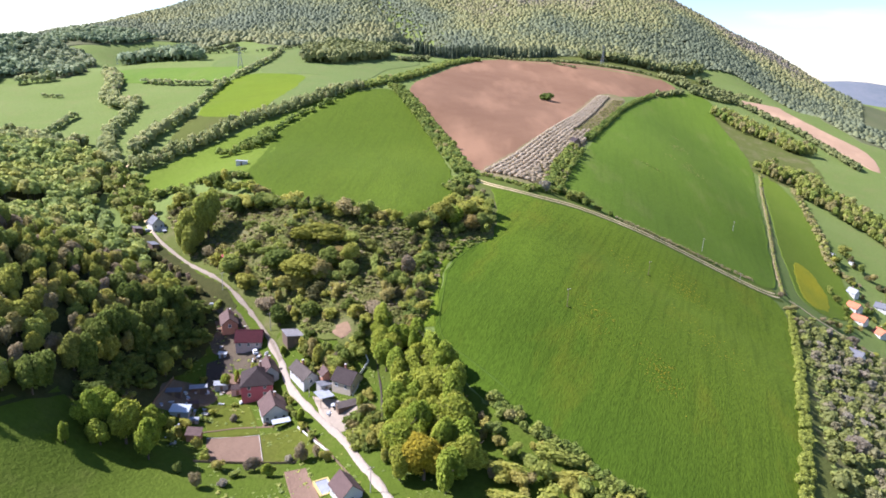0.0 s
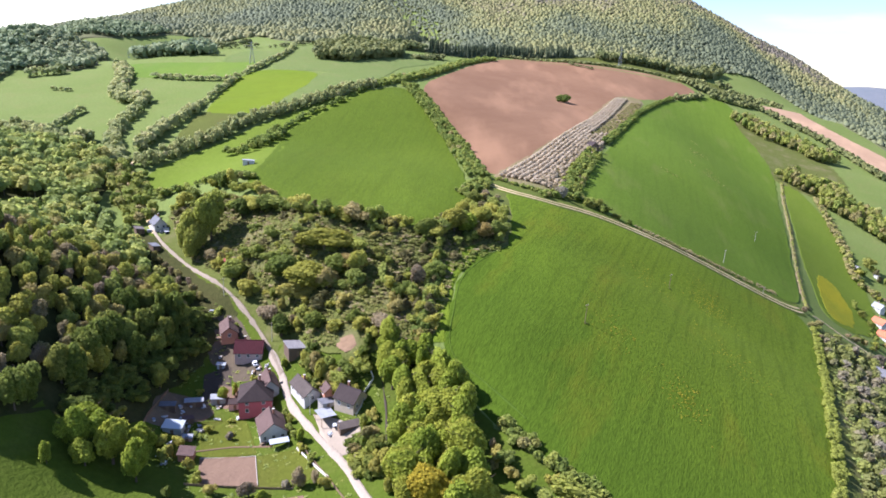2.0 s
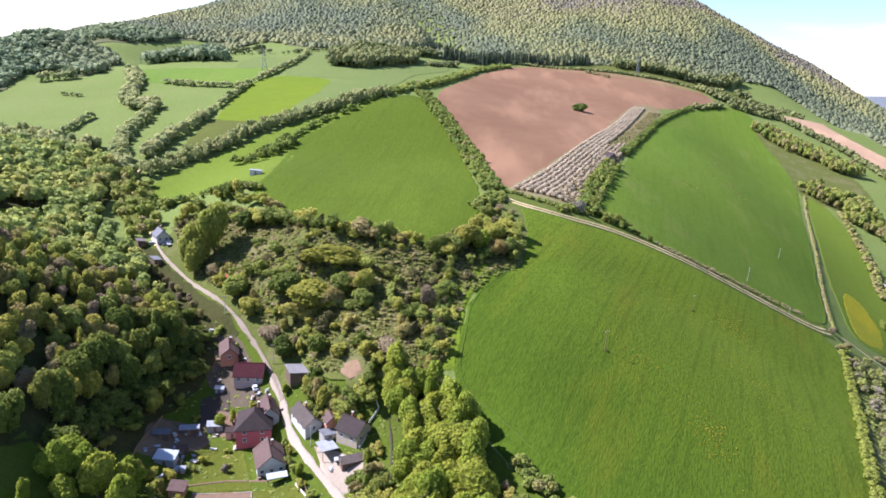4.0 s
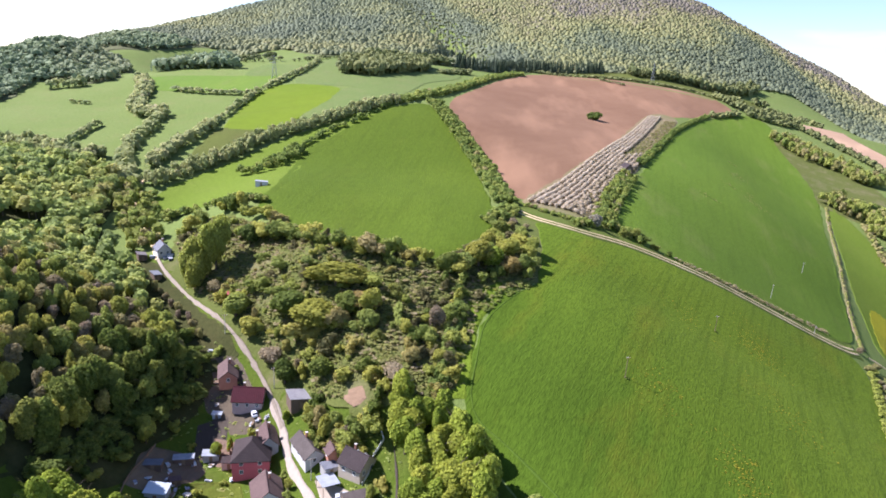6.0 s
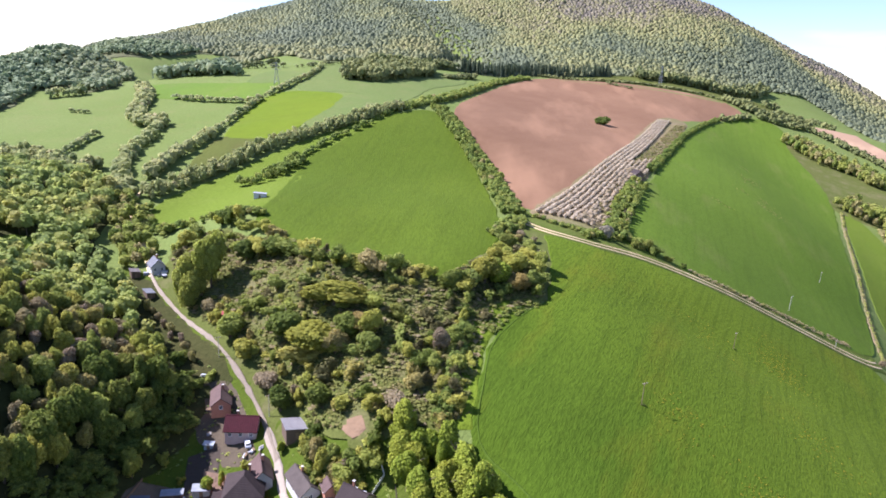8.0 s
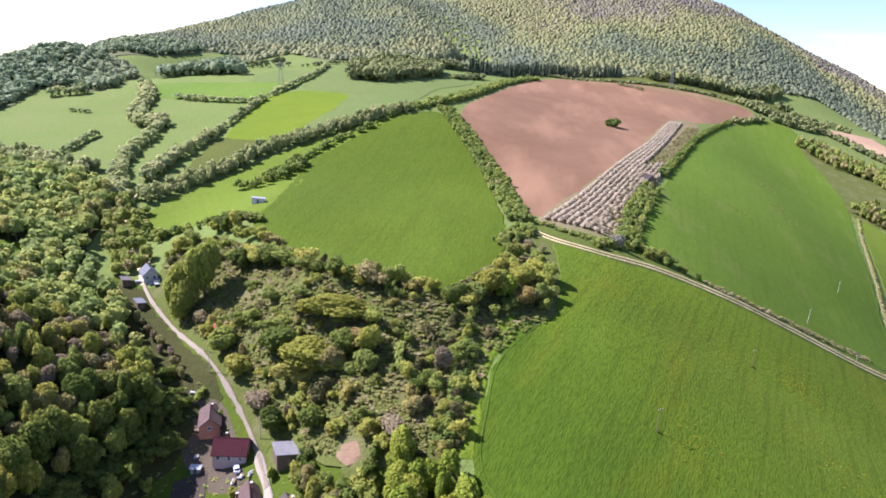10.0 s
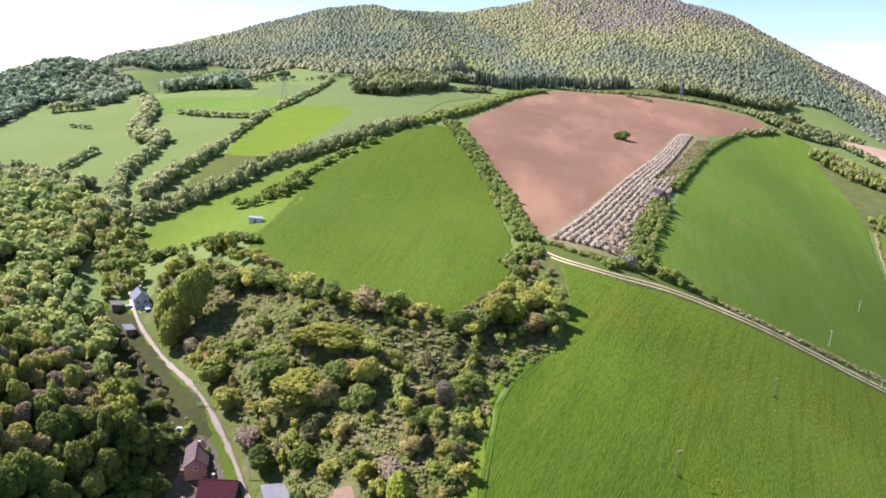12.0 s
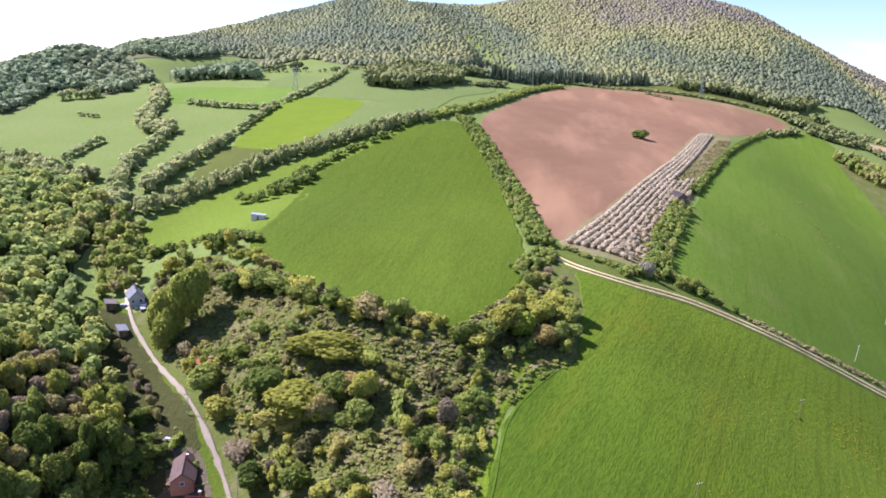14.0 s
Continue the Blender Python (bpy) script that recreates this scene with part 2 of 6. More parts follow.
OLIVE_TWIGS = leaf_material("olive_twigs", ((0.0, (0.2, 0.19, 0.08)), (1.0, (0.25, 0.22, 0.1))), True)
TWIGS = leaf_material("budding_twigs", ((0.0, (0.36, 0.28, 0.21)), (0.45, (0.40, 0.33, 0.19)), (1.0, (0.43, 0.40, 0.15))), True, 0.8)
RUSSET_LEAF = leaf_material("russet_leaves", ((0.0, (0.38, 0.28, 0.10)), (1.0, (0.38, 0.30, 0.10))), True, 0.8)
POPLAR_LEAF = leaf_material("poplar_leaves", ((0.0, (0.43, 0.48, 0.10)), (1.0, (0.48, 0.50, 0.11))), True)
AMBER_LEAF = leaf_material("amber_leaves", ((0.0, (0.41, 0.41, 0.07)), (1.0, (0.42, 0.40, 0.08))), True)
YELLOW_LEAF = leaf_material("yellow_leaves", ((0.0, (0.60, 0.45, 0.045)), (1.0, (0.54, 0.44, 0.05))), True)
LIME_LEAF = leaf_material("lime_leaves", ((0.0, (0.35, 0.44, 0.06)), (0.5, (0.43, 0.50, 0.07)), (1.0, (0.49, 0.50, 0.08))), True)
WHITE_LEAF = leaf_material("white_blossom", ((0.0, (0.5400, 0.4992, 0.4032)), (1.0, (0.3780, 0.3120, 0.2304))), True)
BRUSH = leaf_material("dry_brush", ((0.0, (0.1936, 0.2200, 0.0590)), (0.5, (0.2790, 0.2842, 0.0862)), (0.8, (0.3432, 0.2957, 0.1338)), (1.0, (0.3969, 0.3221, 0.1936))), False, 0.5)
BUD_LEAF = leaf_material("opening_buds", ((0.0, (0.34, 0.29, 0.225)), (0.35, (0.36, 0.325, 0.20)), (0.6, (0.30, 0.32, 0.115)), (1.0, (0.36, 0.385, 0.11))), False, 0.7)
WEED_LEAF = leaf_material("yellow_weeds", ((0.0, (0.22, 0.24, 0.025)), (1.0, (0.38, 0.31, 0.03))), False, 0.3)
BARK = plain_material("bark", (0.12, 0.09, 0.065), 0.9)

# ------------------------------------------------------------------ the lie of the land
XK = np.array([-450, -280, -170, -110, -60, -10, 50, 120, 220, 340, 480.0])
YK = np.array([80, 165, 215, 270, 340, 430, 550, 720, 1000.0])
HEIGHTS = np.array([
    [28, 35, 20, 5, -2, -4, -13, -36, -75, -100, -100],
    [36, 55, 46, 20, 0, -1, 1, -20, -66, -100, -100],
    [37, 60, 46, 19, 1, 9, 11, -11, -60, -102, -100],
    [36, 52, 24, 19, 25, 29, 24, -3, -56, -104, -100],
    [34, 40, 24, 39, 38, 39, 33, 9, -46, -100, -98],
    [35, 41, 44, 47, 46, 45, 41, 26, -22, -80, -85],
    [55, 62, 70, 74, 74, 68, 58, 46, 18, -30, -50],
    [81, 95, 100, 98, 93, 86, 77, 66, 52, 16, 8],
    [116, 121, 121, 119, 117, 112, 107, 103, 101, 91, 75.0]])
# finer relief of the village hollow and the scrub bank, added to the coarse heights
XD = np.array([-280, -170, -135, -110, -85, -60, -35, -10, 20, 50, 120, 220.0])
YD = np.array([80, 165, 190, 215, 242, 270, 300, 340, 430.0])
RELIEF = np.pad(np.array([
    [-3.8, -5.7, -11, -16.6, -12.3, -8.5, -2.8, -0.9, -3, -1.7],
    [-4, -6.1, -12, -19.3, -12.2, -4.2, -1.9, 0.5, -2.5, -2],
    [-4.2, -6.4, -10.2, -15.1, -4, 6.6, 5.7, 3.6, -0.6, -1.7],
    [-4.3, -7.3, -11.7, -7.7, 2.2, 6.8, 2.6, 0.4, -0.5, -2],
    [-3.9, -8.7, -7.5, 0.4, 11.5, 7.6, 3.9, -2.2, -1.3, -3.3],
    [-3.1, -4.9, 0.5, 4.8, 4.5, 1.5, 2.5, -0.3, -1.3, -5.8],
    [-1.1, -0.2, 1.6, 1.8, 1.8, 1.4, 0.9, 0.4, 0.9, -2]]), 1)
# hills beyond the fields: centre, spread, height
HILLS = [(250, 2050, 420, 480, 259), (-150, 1850, 330, 400, 48), (600, 2000, 300, 420, 112), (-520, 1950, 330, 380, 162),
         (-880, 1750, 260, 330, 14), (330, 1450, 330, 260, 60), (-190, 1380, 230, 260, 24), (-480, 1430, 260, 240, 25),
         (680, 1600, 240, 300, 40), (-610, 1000, 130, 170, 16), (-720, 960, 130, 200, -31), (900, 2000, 260, 350, 92),
         (20, 1550, 120, 260, -17), (2200, 3500, 700, 500, 187), (-2750, 4500, 420, 500, 126), (-340, 870, 110, 70, -3),
         (-1300, 1500, 400, 500, 5), (1250, 1700, 330, 700, 42), (1400, 900, 600, 500, -98)]


SPUR = ((1000, 1040, 1100, 1220, 1400, 1550, 1680, 1800), (0, 0, 1, 17, 28, 34, 27, 2))


def knot_weights(k, x):
    """Weights of the knots k for a smooth curve at x, held level outside."""
    x = np.clip(np.asarray(x, float), k[0], k[-1] - 1e-6)
    n = len(k)
    i = np.clip(np.searchsorted(k, x, side="right") - 1, 0, n - 2)
    d = k[i + 1] - k[i]
    t = (x - k[i]) / d
    w, r = np.zeros((len(x), n)), np.arange(len(x))
    np.add.at(w, (r, i), 2 * t ** 3 - 3 * t * t + 1)
    np.add.at(w, (r, i + 1), -2 * t ** 3 + 3 * t * t)
    for j, c in ((i, (t ** 3 - 2 * t * t + t) * d), (i + 1, (t ** 3 - t * t) * d)):
        lo, hi = np.maximum(j - 1, 0), np.minimum(j + 1, n - 1)
        s = c / (k[hi] - k[lo])
        np.add.at(w, (r, hi), s)
        np.add.at(w, (r, lo), -s)
    return w


def ground_z(x, y):
    x, y = np.atleast_1d(np.asarray(x, float)), np.atleast_1d(np.asarray(y, float))
    z = ((knot_weights(YK, y) @ HEIGHTS) * knot_weights(XK, x)).sum(1)
    z = z + ((knot_weights(YD, y) @ RELIEF) * knot_weights(XD, x)).sum(1)
    for a, b, sx, sy, h in HILLS:
        z = z + h * np.exp(-((x - a) / sx) ** 2 - ((y - b) / sy) ** 2)
    z = z - 15 * np.exp(-((x - 700) / 200) ** 2 - ((y - 1200) / 200) ** 2)
    z = z - 102 / (1 + np.exp(-(x - 850) / 180)) * np.clip((y - 200) / 300, 0, 1)
    # the wooded dome in the west, the dip behind it and the ravine in the mountain
    z = z + 27 * np.exp(-((x + 482) / 55) ** 2 - ((y - 748) / 75) ** 2) - 30 * np.exp(-((x + 395) / 60) ** 2 - ((y - 870) / 130) ** 2)
    z = z + 5 * np.exp(-((x + 462) / 40) ** 2 - ((y - 655) / 35) ** 2) - 9 * np.exp(-((x + 478) / 45) ** 2 - ((y - 850) / 45) ** 2)
    west = 1 / (1 + np.exp(-np.clip((-x - 0.66 * (y - 83) - 48) / 26, -40, 40)))
    z = z - 80 * west / (1 + np.exp(-np.clip((y - 815) / 28, -40, 40)))
    t = np.clip((y - 1150) / 900, 0, 1)
    off = (x - np.interp(y, (1000, 1100, 1220, 1400, 1550, 1680, 1800, 1950), (-28, -34, -36, -80, -132, -187, -243, -330))) / (30 + 26 * t)
    z = z - 128 * np.exp(-off ** 2) * np.clip((y - 1010) / 260, 0, 1) * np.clip((1950 - y) / 350, 0, 1)
    # the spur that stands before the ravine
    crest = x - np.interp(y, (1040, 1100, 1220, 1400, 1550, 1680, 1800), (-97, -93, -90, -136, -188, -243, -299))
    z = z + np.interp(y, SPUR[0], SPUR[1]) * np.exp(-(crest / np.where(crest > 0, 40, 110)) ** 2)
    spur = np.clip((y - 1080) / 250, 0, 1) * np.clip((2000 - y) / 200, 0, 1) * np.clip((x + 900) / 300, 0, 1)
    z = z + spur * (9 * np.sin(x / 70 + 1.1 * np.sin(y / 210)) + 2 * np.sin(x / 25 + y / 90 + 2))
    z = z - 9 / (1 + np.exp(-np.clip((y - 1300) / 60, -40, 40)))
    z = z - 81 / (1 + np.exp(-np.clip((y - 2700) / 250, -40, 40)))
    return z


def height(x, y):
    return float(ground_z([x], [y])[0])


def inside(poly, x, y):
    p = np.asarray(poly, float)
    res = np.zeros(len(x), bool)
    for (x0, y0), (x1, y1) in zip(p, np.roll(p, -1, 0)):
        if y0 != y1:
            res ^= ((y0 > y) != (y1 > y)) & (x < (x1 - x0) * (y - y0) / (y1 - y0) + x0)
    return res


def smooth(points, step, closed=False, wander=0.0, seed=1):
    """A rounded line through the points, with a vertex about every step metres."""
    p = [np.array(q, float) for q in points]
    n = len(p)
    rng = random.Random(seed)
    out = []
    for i in range(n if closed else n - 1):
        a, b = p[i], p[(i + 1) % n]
        z = p[(i - 1) % n] if closed or i else a
        c = p[(i + 2) % n] if closed or i + 2 < n else b
        k = max(1, int(np.hypot(*(b - a)) / step))
        for j in range(k):
            t = j / k
            q = 0.5 * (2 * a + (b - z) * t + (2 * z - 5 * a + 4 * b - c) * t * t + (3 * a - z - 3 * b + c) * t ** 3)
            out.append(q + np.array([rng.uniform(-wander, wander), rng.uniform(-wander, wander)]))
    if not closed:
        out.append(p[-1])
    return out


def set_mesh(name, verts, faces, materials, flat=True):
    me = bpy.data.meshes.new(name)
    me.from_pydata([tuple(v) for v in verts], [], faces)
    for m in materials:
        me.materials.append(m)
    me.update()
    if not flat:
        me.polygons.foreach_set("use_smooth", [True] * len(me.polygons))
    return me


def drape(name, outline, material, lift, grid, label, category="field", wander=0.8, rounded=True, skirt=1.6):
    """A piece of land laid over the ground, its edge turned down into it."""
    edge = smooth(outline, grid * 0.7, True, wander, len(name)) if rounded else [np.array(p, float) for p in outline]
    a = np.array(edge)
    lo, hi = a.min(0), a.max(0)
    gx, gy = np.meshgrid(np.arange(lo[0] + grid / 2, hi[0], grid), np.arange(lo[1] + grid / 2, hi[1], grid))
    gx, gy = gx.ravel(), gy.ravel()
    keep = inside(a, gx, gy)
    pts = [Vector(p) for p in edge] + [Vector(p) for p in zip(gx[keep], gy[keep])]
    n = len(edge)
    v, _, f, origin, _, _ = geometry.delaunay_2d_cdt(pts, [], [list(range(n))], 1, 1e-4)
    v = np.array([tuple(q) for q in v])
    z = ground_z(v[:, 0], v[:, 1]) + lift
    top = np.c_[v, z]
    ways = {(i, j) for face in f for i, j in zip(face, list(face[1:]) + [face[0]])}
    rim = [(i, j) for i, j in ways if (j, i) not in ways]
    out = np.zeros((len(v), 3))
    for i, j in rim:
        d = v[j] - v[i]
        out[[i, j]] += np.array([d[1], -d[0], 0]) / (np.hypot(*d) + 1e-6)
    out /= np.maximum(np.linalg.norm(out, axis=1), 1e-6)[:, None]
    low = top + out * skirt - np.array([0, 0, lift + 0.5])
    n = len(v)
    faces = [tuple(q) for q in f] + [(j + n, i + n, i + 2 * n, j + 2 * n) for i, j in sorted(rim)]
    me = set_mesh(name, np.r_[top, top, low], faces, [material], False)
    return tagged(new(name, me), label, category, kind="structure")


def ribbon(name, points, width, material, lift, label, category="road", step=3.0, wander=0.0, shift=0.0, swell=0.0):
    """A strip of road that follows the ground, with sides that reach into it."""
    line = np.array(smooth(points, step))
    d = np.gradient(line, axis=0)
    d /= np.hypot(d[:, 0], d[:, 1])[:, None]
    side = np.c_[d[:, 1], -d[:, 0]]
    rng = np.random.RandomState(len(name) + 5)
    rows = []
    w = width / 2 + rng.uniform(-wander, wander, len(line)) + swell * np.sin(np.arange(len(line)) * 0.37)
    for s in (-1.0, -0.35, 0.35, 1.0):
        q = line + side * (shift + s * w)[:, None]
        rows.append(np.c_[q, ground_z(q[:, 0], q[:, 1]) + lift + (0.06 if abs(s) < 0.5 else 0)])
    bank = side * np.minimum(0.8, w * 0.45)[:, None]
    rows = [rows[0] - np.c_[bank, np.full(len(line), lift + 0.3)]] + rows + [rows[-1] + np.c_[bank, np.full(len(line), -lift - 0.3)]]
    n = len(line)
    faces = [(r * n + i, (r + 1) * n + i, (r + 1) * n + i + 1, r * n + i + 1) for r in range(5) for i in range(n - 1)]
    me = set_mesh(name, np.concatenate(rows), faces, [material], False)
    return tagged(new(name, me), label, category, kind="structure")


def knots(*parts):
    out = []
    for a, b, s in parts:
        out += list(np.arange(a, b, s))
    return np.array(out + [parts[-1][1]])


# the one sheet of ground, fine near the fields and coarse towards the horizon
gx = knots((-4800, -1600, 200), (-1600, -500, 25), (-500, -170, 11), (-170, 60, 4), (60, 500, 8), (500, 1300, 20), (1300, 4800, 125))
gy = knots((-1500, 60, 60), (60, 330, 4), (330, 720, 8), (720, 1400, 14), (1400, 2400, 25), (2400, 4900, 125))
mx, my = np.meshgrid(gx, gy)
mz = ground_z(mx.ravel(), my.ravel())
nx = len(gx)
quads = [(r * nx + c, r * nx + c + 1, (r + 1) * nx + c + 1, (r + 1) * nx + c) for r in range(len(gy) - 1) for c in range(nx - 1)]
tagged(new("ground", set_mesh("ground", np.c_[mx.ravel(), my.ravel(), mz], quads, [MEADOW], False)), "rolling green meadow between the fields and hills", "ground", kind="structure")

# ------------------------------------------------------------------ fields
NEAR_CROP = [(29.8, 338.9), (47.5, 338.2), (78, 346.3), (110.4, 353.9), (145.8, 362.4), (186.7, 374.2), (221, 386), (221, 362), (184.5, 282.2), (146, 216.5), (127.5, 182), (111, 153), (102.5, 118.9), (75.7, 119.1), (55.9, 141.4), (44.9, 149.7), (33.4, 159.8), (18.1, 175.4), (7, 192.4), (0.9, 206.5), (2.9, 225.1), (6, 245.4), (15.1, 262.7), (26.5, 277.2), (30.9, 321.1)]
MID_CROP = [(-46, 576), (-25, 518), (-10, 470), (1, 413.5), (7.5, 359), (9, 335), (5, 316), (-4, 285.8), (-18, 271.5), (-36, 270.3), (-53.9, 272.8), (-71.9, 287.8), (-87.9, 305.8), (-103.9, 325.8), (-105.9, 365.2), (-114, 439), (-99, 486), (-84, 520), (-71, 552)]
PLOUGHED = [(20, 385.8), (11, 429.8), (1, 470), (-15, 520), (-28, 579), (-27, 640), (-12, 722), (14, 845), (42, 930), (72, 985), (145, 1036), (227, 1040), (310, 1052), (340, 1000), (352, 968), (308, 916), (213, 812), (157, 690), (101, 556), (61, 462), (27, 380)]
ORCHARD = [(25, 374.8), (50, 366.8), (66, 370.8), (79.9, 409.8), (97, 462), (122, 530), (160, 635), (205, 742), (236, 831), (195, 806), (110, 590), (62, 470)]
EAST_CROP = [(72, 364), (81, 391.8), (97, 445), (126, 526), (176, 660), (256, 832), (330, 930), (372, 958), (396, 937), (374, 859), (367, 766), (354, 700), (311, 595), (278, 509), (249, 432), (231, 404), (197.4, 389.6), (153.5, 375.2), (114.9, 363.8), (87.9, 360.8)]
FOOT = [(-440, 530), (-402, 550), (-418, 590), (-426, 628), (-405, 645), (-377, 628), (-362, 646), (-385, 692), (-412, 770), (-450, 830), (-500, 868), (-520, 896), (-482, 914), (-461, 949), (-449, 980), (-420, 1010), (-382, 994), (-346, 930), (-294, 961), (-211, 875), (-160, 902), (-74, 907), (-36, 925), (13, 945), (107, 1067), (212, 1129), (320, 1164), (410, 1183), (498, 1270), (587, 1290), (620, 1240), (625, 1100), (600, 1000), (602, 928), (630, 880)]
MOUNTAIN = FOOT + [(900, 1000), (1150, 1500), (1100, 2100), (600, 2250), (0, 2250), (-700, 2200), (-1250, 1800), (-1000, 1200), (-800, 900), (-680, 740), (-560, 600)]
W_LEFT = [(-340, 413), (-269.9, 402.8), (-248, 403), (-208.4, 383.6), (-190.9, 350.5), (-179, 316.6), (-157.3, 291.5), (-137.2, 274.8), (-112.9, 254.5), (-99.4, 234.2), (-96.5, 215.1), (-99.8, 199.2), (-103.4, 182.5), (-105, 166.3), (-109.8, 156.6), (-117.2, 145.2), (-137.5, 130.3), (-261.1, 140.6), (-380, 300)]
W_SCRUB = [(-119.3, 278.4), (-140, 313.7), (-124.3, 322.7), (-98.9, 307.4), (-78.9, 302.9), (-52.1, 275.3), (-28.5, 270.5), (-12.6, 272.9), (7.9, 312.4), (27, 318.6), (25.5, 279.2), (13.1, 264.6), (2, 247.2), (0, 218.8), (-3.9, 207.8), (-19.4, 208), (-29.2, 204.4), (-46.2, 213.9), (-57.1, 224.2), (-76.6, 243.3), (-96.4, 260)]

drape("field_near", NEAR_CROP, CROP_NEAR, 0.35, 7, "large field of young green wheat with faint drill lines")
drape("field_mid", MID_CROP, CROP_MID, 0.35, 8, "bright green wheat field rounded over a rise")
drape("field_ploughed", PLOUGHED, PLOUGH, 0.25, 10, "bare reddish-brown ploughed field on the slope")
drape("field_orchard", ORCHARD, ORCHARD_SOIL, 0.3, 8, "dry grassy strip of ground under an orchard")
drape("field_east", EAST_CROP, CROP_EAST, 0.35, 10, "green wheat field on the slope below the mountain")
drape("field_east_meadow", [(362, 685), (368, 611), (357, 548), (342, 492), (323, 446), (273, 422), (279, 465), (302, 539)], SLOPE, 0.3, 10, "narrow light green meadow beside a hedge")
drape("verge_east_woods", [(352, 690), (364, 766), (371, 859), (392, 935), (402, 890), (417, 835), (452, 800), (440, 700), (400, 672), (375, 668)], ROUGH, 0.3, 8, "rough brownish grass beside the strip of woods", "verge", 2)
drape("field_yellow_flowers", [(293, 482), (308, 486), (310, 462), (295, 435), (276, 431)], RAPE, 0.5, 3, "patch of yellow flowers in the meadow", wander=0.9)
drape("field_far_ploughed", [(465, 992), (520, 1015), (537, 971), (558, 897), (572, 839), (550, 772), (535, 761), (523, 821), (501, 901)], PLOUGH_FAR, 0.6, 10, "long strip of dry orange-brown ploughed soil")
drape("field_upper_slope", [(-128, 600), (-129, 560), (-138, 512), (-118, 506), (-96, 540), (-74, 575), (-76, 610), (-118, 618)], PALE, 0.42, 8, "pale green pasture above the tree belt")
drape("field_yellow_green", [(-186, 488), (-193, 540), (-196, 600), (-178, 622), (-140, 618), (-128, 600), (-129, 560), (-140, 508), (-152, 484), (-170, 482)], CROP_BRIGHT, 0.4, 8, "vivid yellow-green field of young crop")
drape("field_upper", [(-332, 648), (-301, 659), (-243, 657), (-199, 663), (-203, 605), (-237, 597), (-289, 601), (-311, 613)], CROP_UPPER, 0.4, 10, "light green field below the wooded knoll")
drape("field_pale", [(-235, 660), (-235, 723), (-194, 718), (-192, 669)], PALE, 0.5, 10, "pale dry pasture at the valley head")
drape("field_pale_upper", [(-185, 700), (-190, 780), (-165, 850), (-60, 880), (-30, 810), (-60, 700), (-75, 600), (-120, 622), (-175, 628)], PALE, 0.45, 12, "pale green pasture below the wood")
drape("field_fallow", [(-184.9, 428.8), (-186, 485), (-146, 482), (-150, 465), (-160, 435), (-176, 414)], FALLOW, 0.35, 8, "olive-coloured fallow grass between two hedges")
drape("field_slope", [(-171.9, 354.7), (-177, 376), (-168, 396), (-152, 422), (-136, 462), (-112, 500), (-76, 556), (-72, 540), (-78, 508), (-101, 460), (-108, 426.6), (-103, 363.8), (-104, 340), (-139.1, 344), (-157.4, 342.6)], SLOPE, 0.3, 7, "bright green strip of meadow along a tree belt")
drape("village_meadow", [(-190, 60), (75, 60), (72.7, 119.1), (54.9, 138.2), (32.4, 156.6), (17.1, 172.6), (10, 185), (3.9, 198.1), (-28.7, 213.6), (-60.3, 227), (-106.5, 265.6), (-136.3, 293.5), (-156.2, 300.2), (-143.3, 271.1), (-117.3, 210.4), (-120.5, 156.9), (-202.4, 131.6)], VIVID, 0.16, 4, "lush green grass round the village", "meadow", 1)
drape("verge_wheat", [(21, 275), (16.4, 266.8), (7.8, 253.4), (3.6, 244.4), (2.6, 234), (1.5, 226), (0, 208), (-5, 208), (-3.5, 222), (-2.5, 237), (-2, 247), (0, 254), (8, 266.5), (15, 273)], VERGE_LUSH, 0.33, 4, "lush bright green grass along the edge of the wheat", "verge", 0.6)
drape("verge_corner", [(27, 276), (33, 292), (34.5, 312), (36, 334), (31, 345), (22, 350), (8, 350), (6, 330), (20, 300), (20, 280)], ROUGH, 0.14, 4, "rough grass under the trees at the field corner", "verge", 0.8)
drape("scrub_ground", W_SCRUB, ROUGH, 0.3, 4, "rough grass and dead stalks under the scrub", "ground", 1.5)
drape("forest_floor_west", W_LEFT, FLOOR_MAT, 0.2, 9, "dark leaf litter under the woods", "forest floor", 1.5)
# dark sheet painting the shade that the woods cast on the bank
drape("undergrowth_west", [(-113.6, 258.2), (-91.6, 238), (-86, 226.7), (-87.2, 216.1), (-91.2, 203.9), (-92.9, 189.1), (-93.8, 173.5), (-105.5, 160.2), (-119.3, 178.2), (-120.4, 227.9)], FLOOR_MAT, 0.3, 5, "litter at the edge of the woods, darkened for their shade", "forest floor", 1.2)
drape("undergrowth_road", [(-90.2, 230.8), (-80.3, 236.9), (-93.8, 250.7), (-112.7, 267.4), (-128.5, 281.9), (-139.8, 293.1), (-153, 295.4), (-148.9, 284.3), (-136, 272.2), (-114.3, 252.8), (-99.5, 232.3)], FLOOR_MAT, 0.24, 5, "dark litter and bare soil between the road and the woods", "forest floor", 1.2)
drape("verge_road", [(-56.1, 212.2), (-65.4, 224.9), (-80.9, 241.1), (-99.6, 258.2), (-119, 275.6), (-136.3, 293.5), (-124.7, 293.5), (-109.1, 274.8), (-88.7, 255.6), (-68.7, 237.9), (-47.2, 216.1)], ROUGH, 0.2, 5, "rough olive grass beside the upper road", "verge", 1.0)
CLEARING = [(-209.6, 270.5), (-210.8, 286.4), (-207.2, 307), (-196.4, 306.5), (-193.5, 289.7), (-193.2, 271.3)]
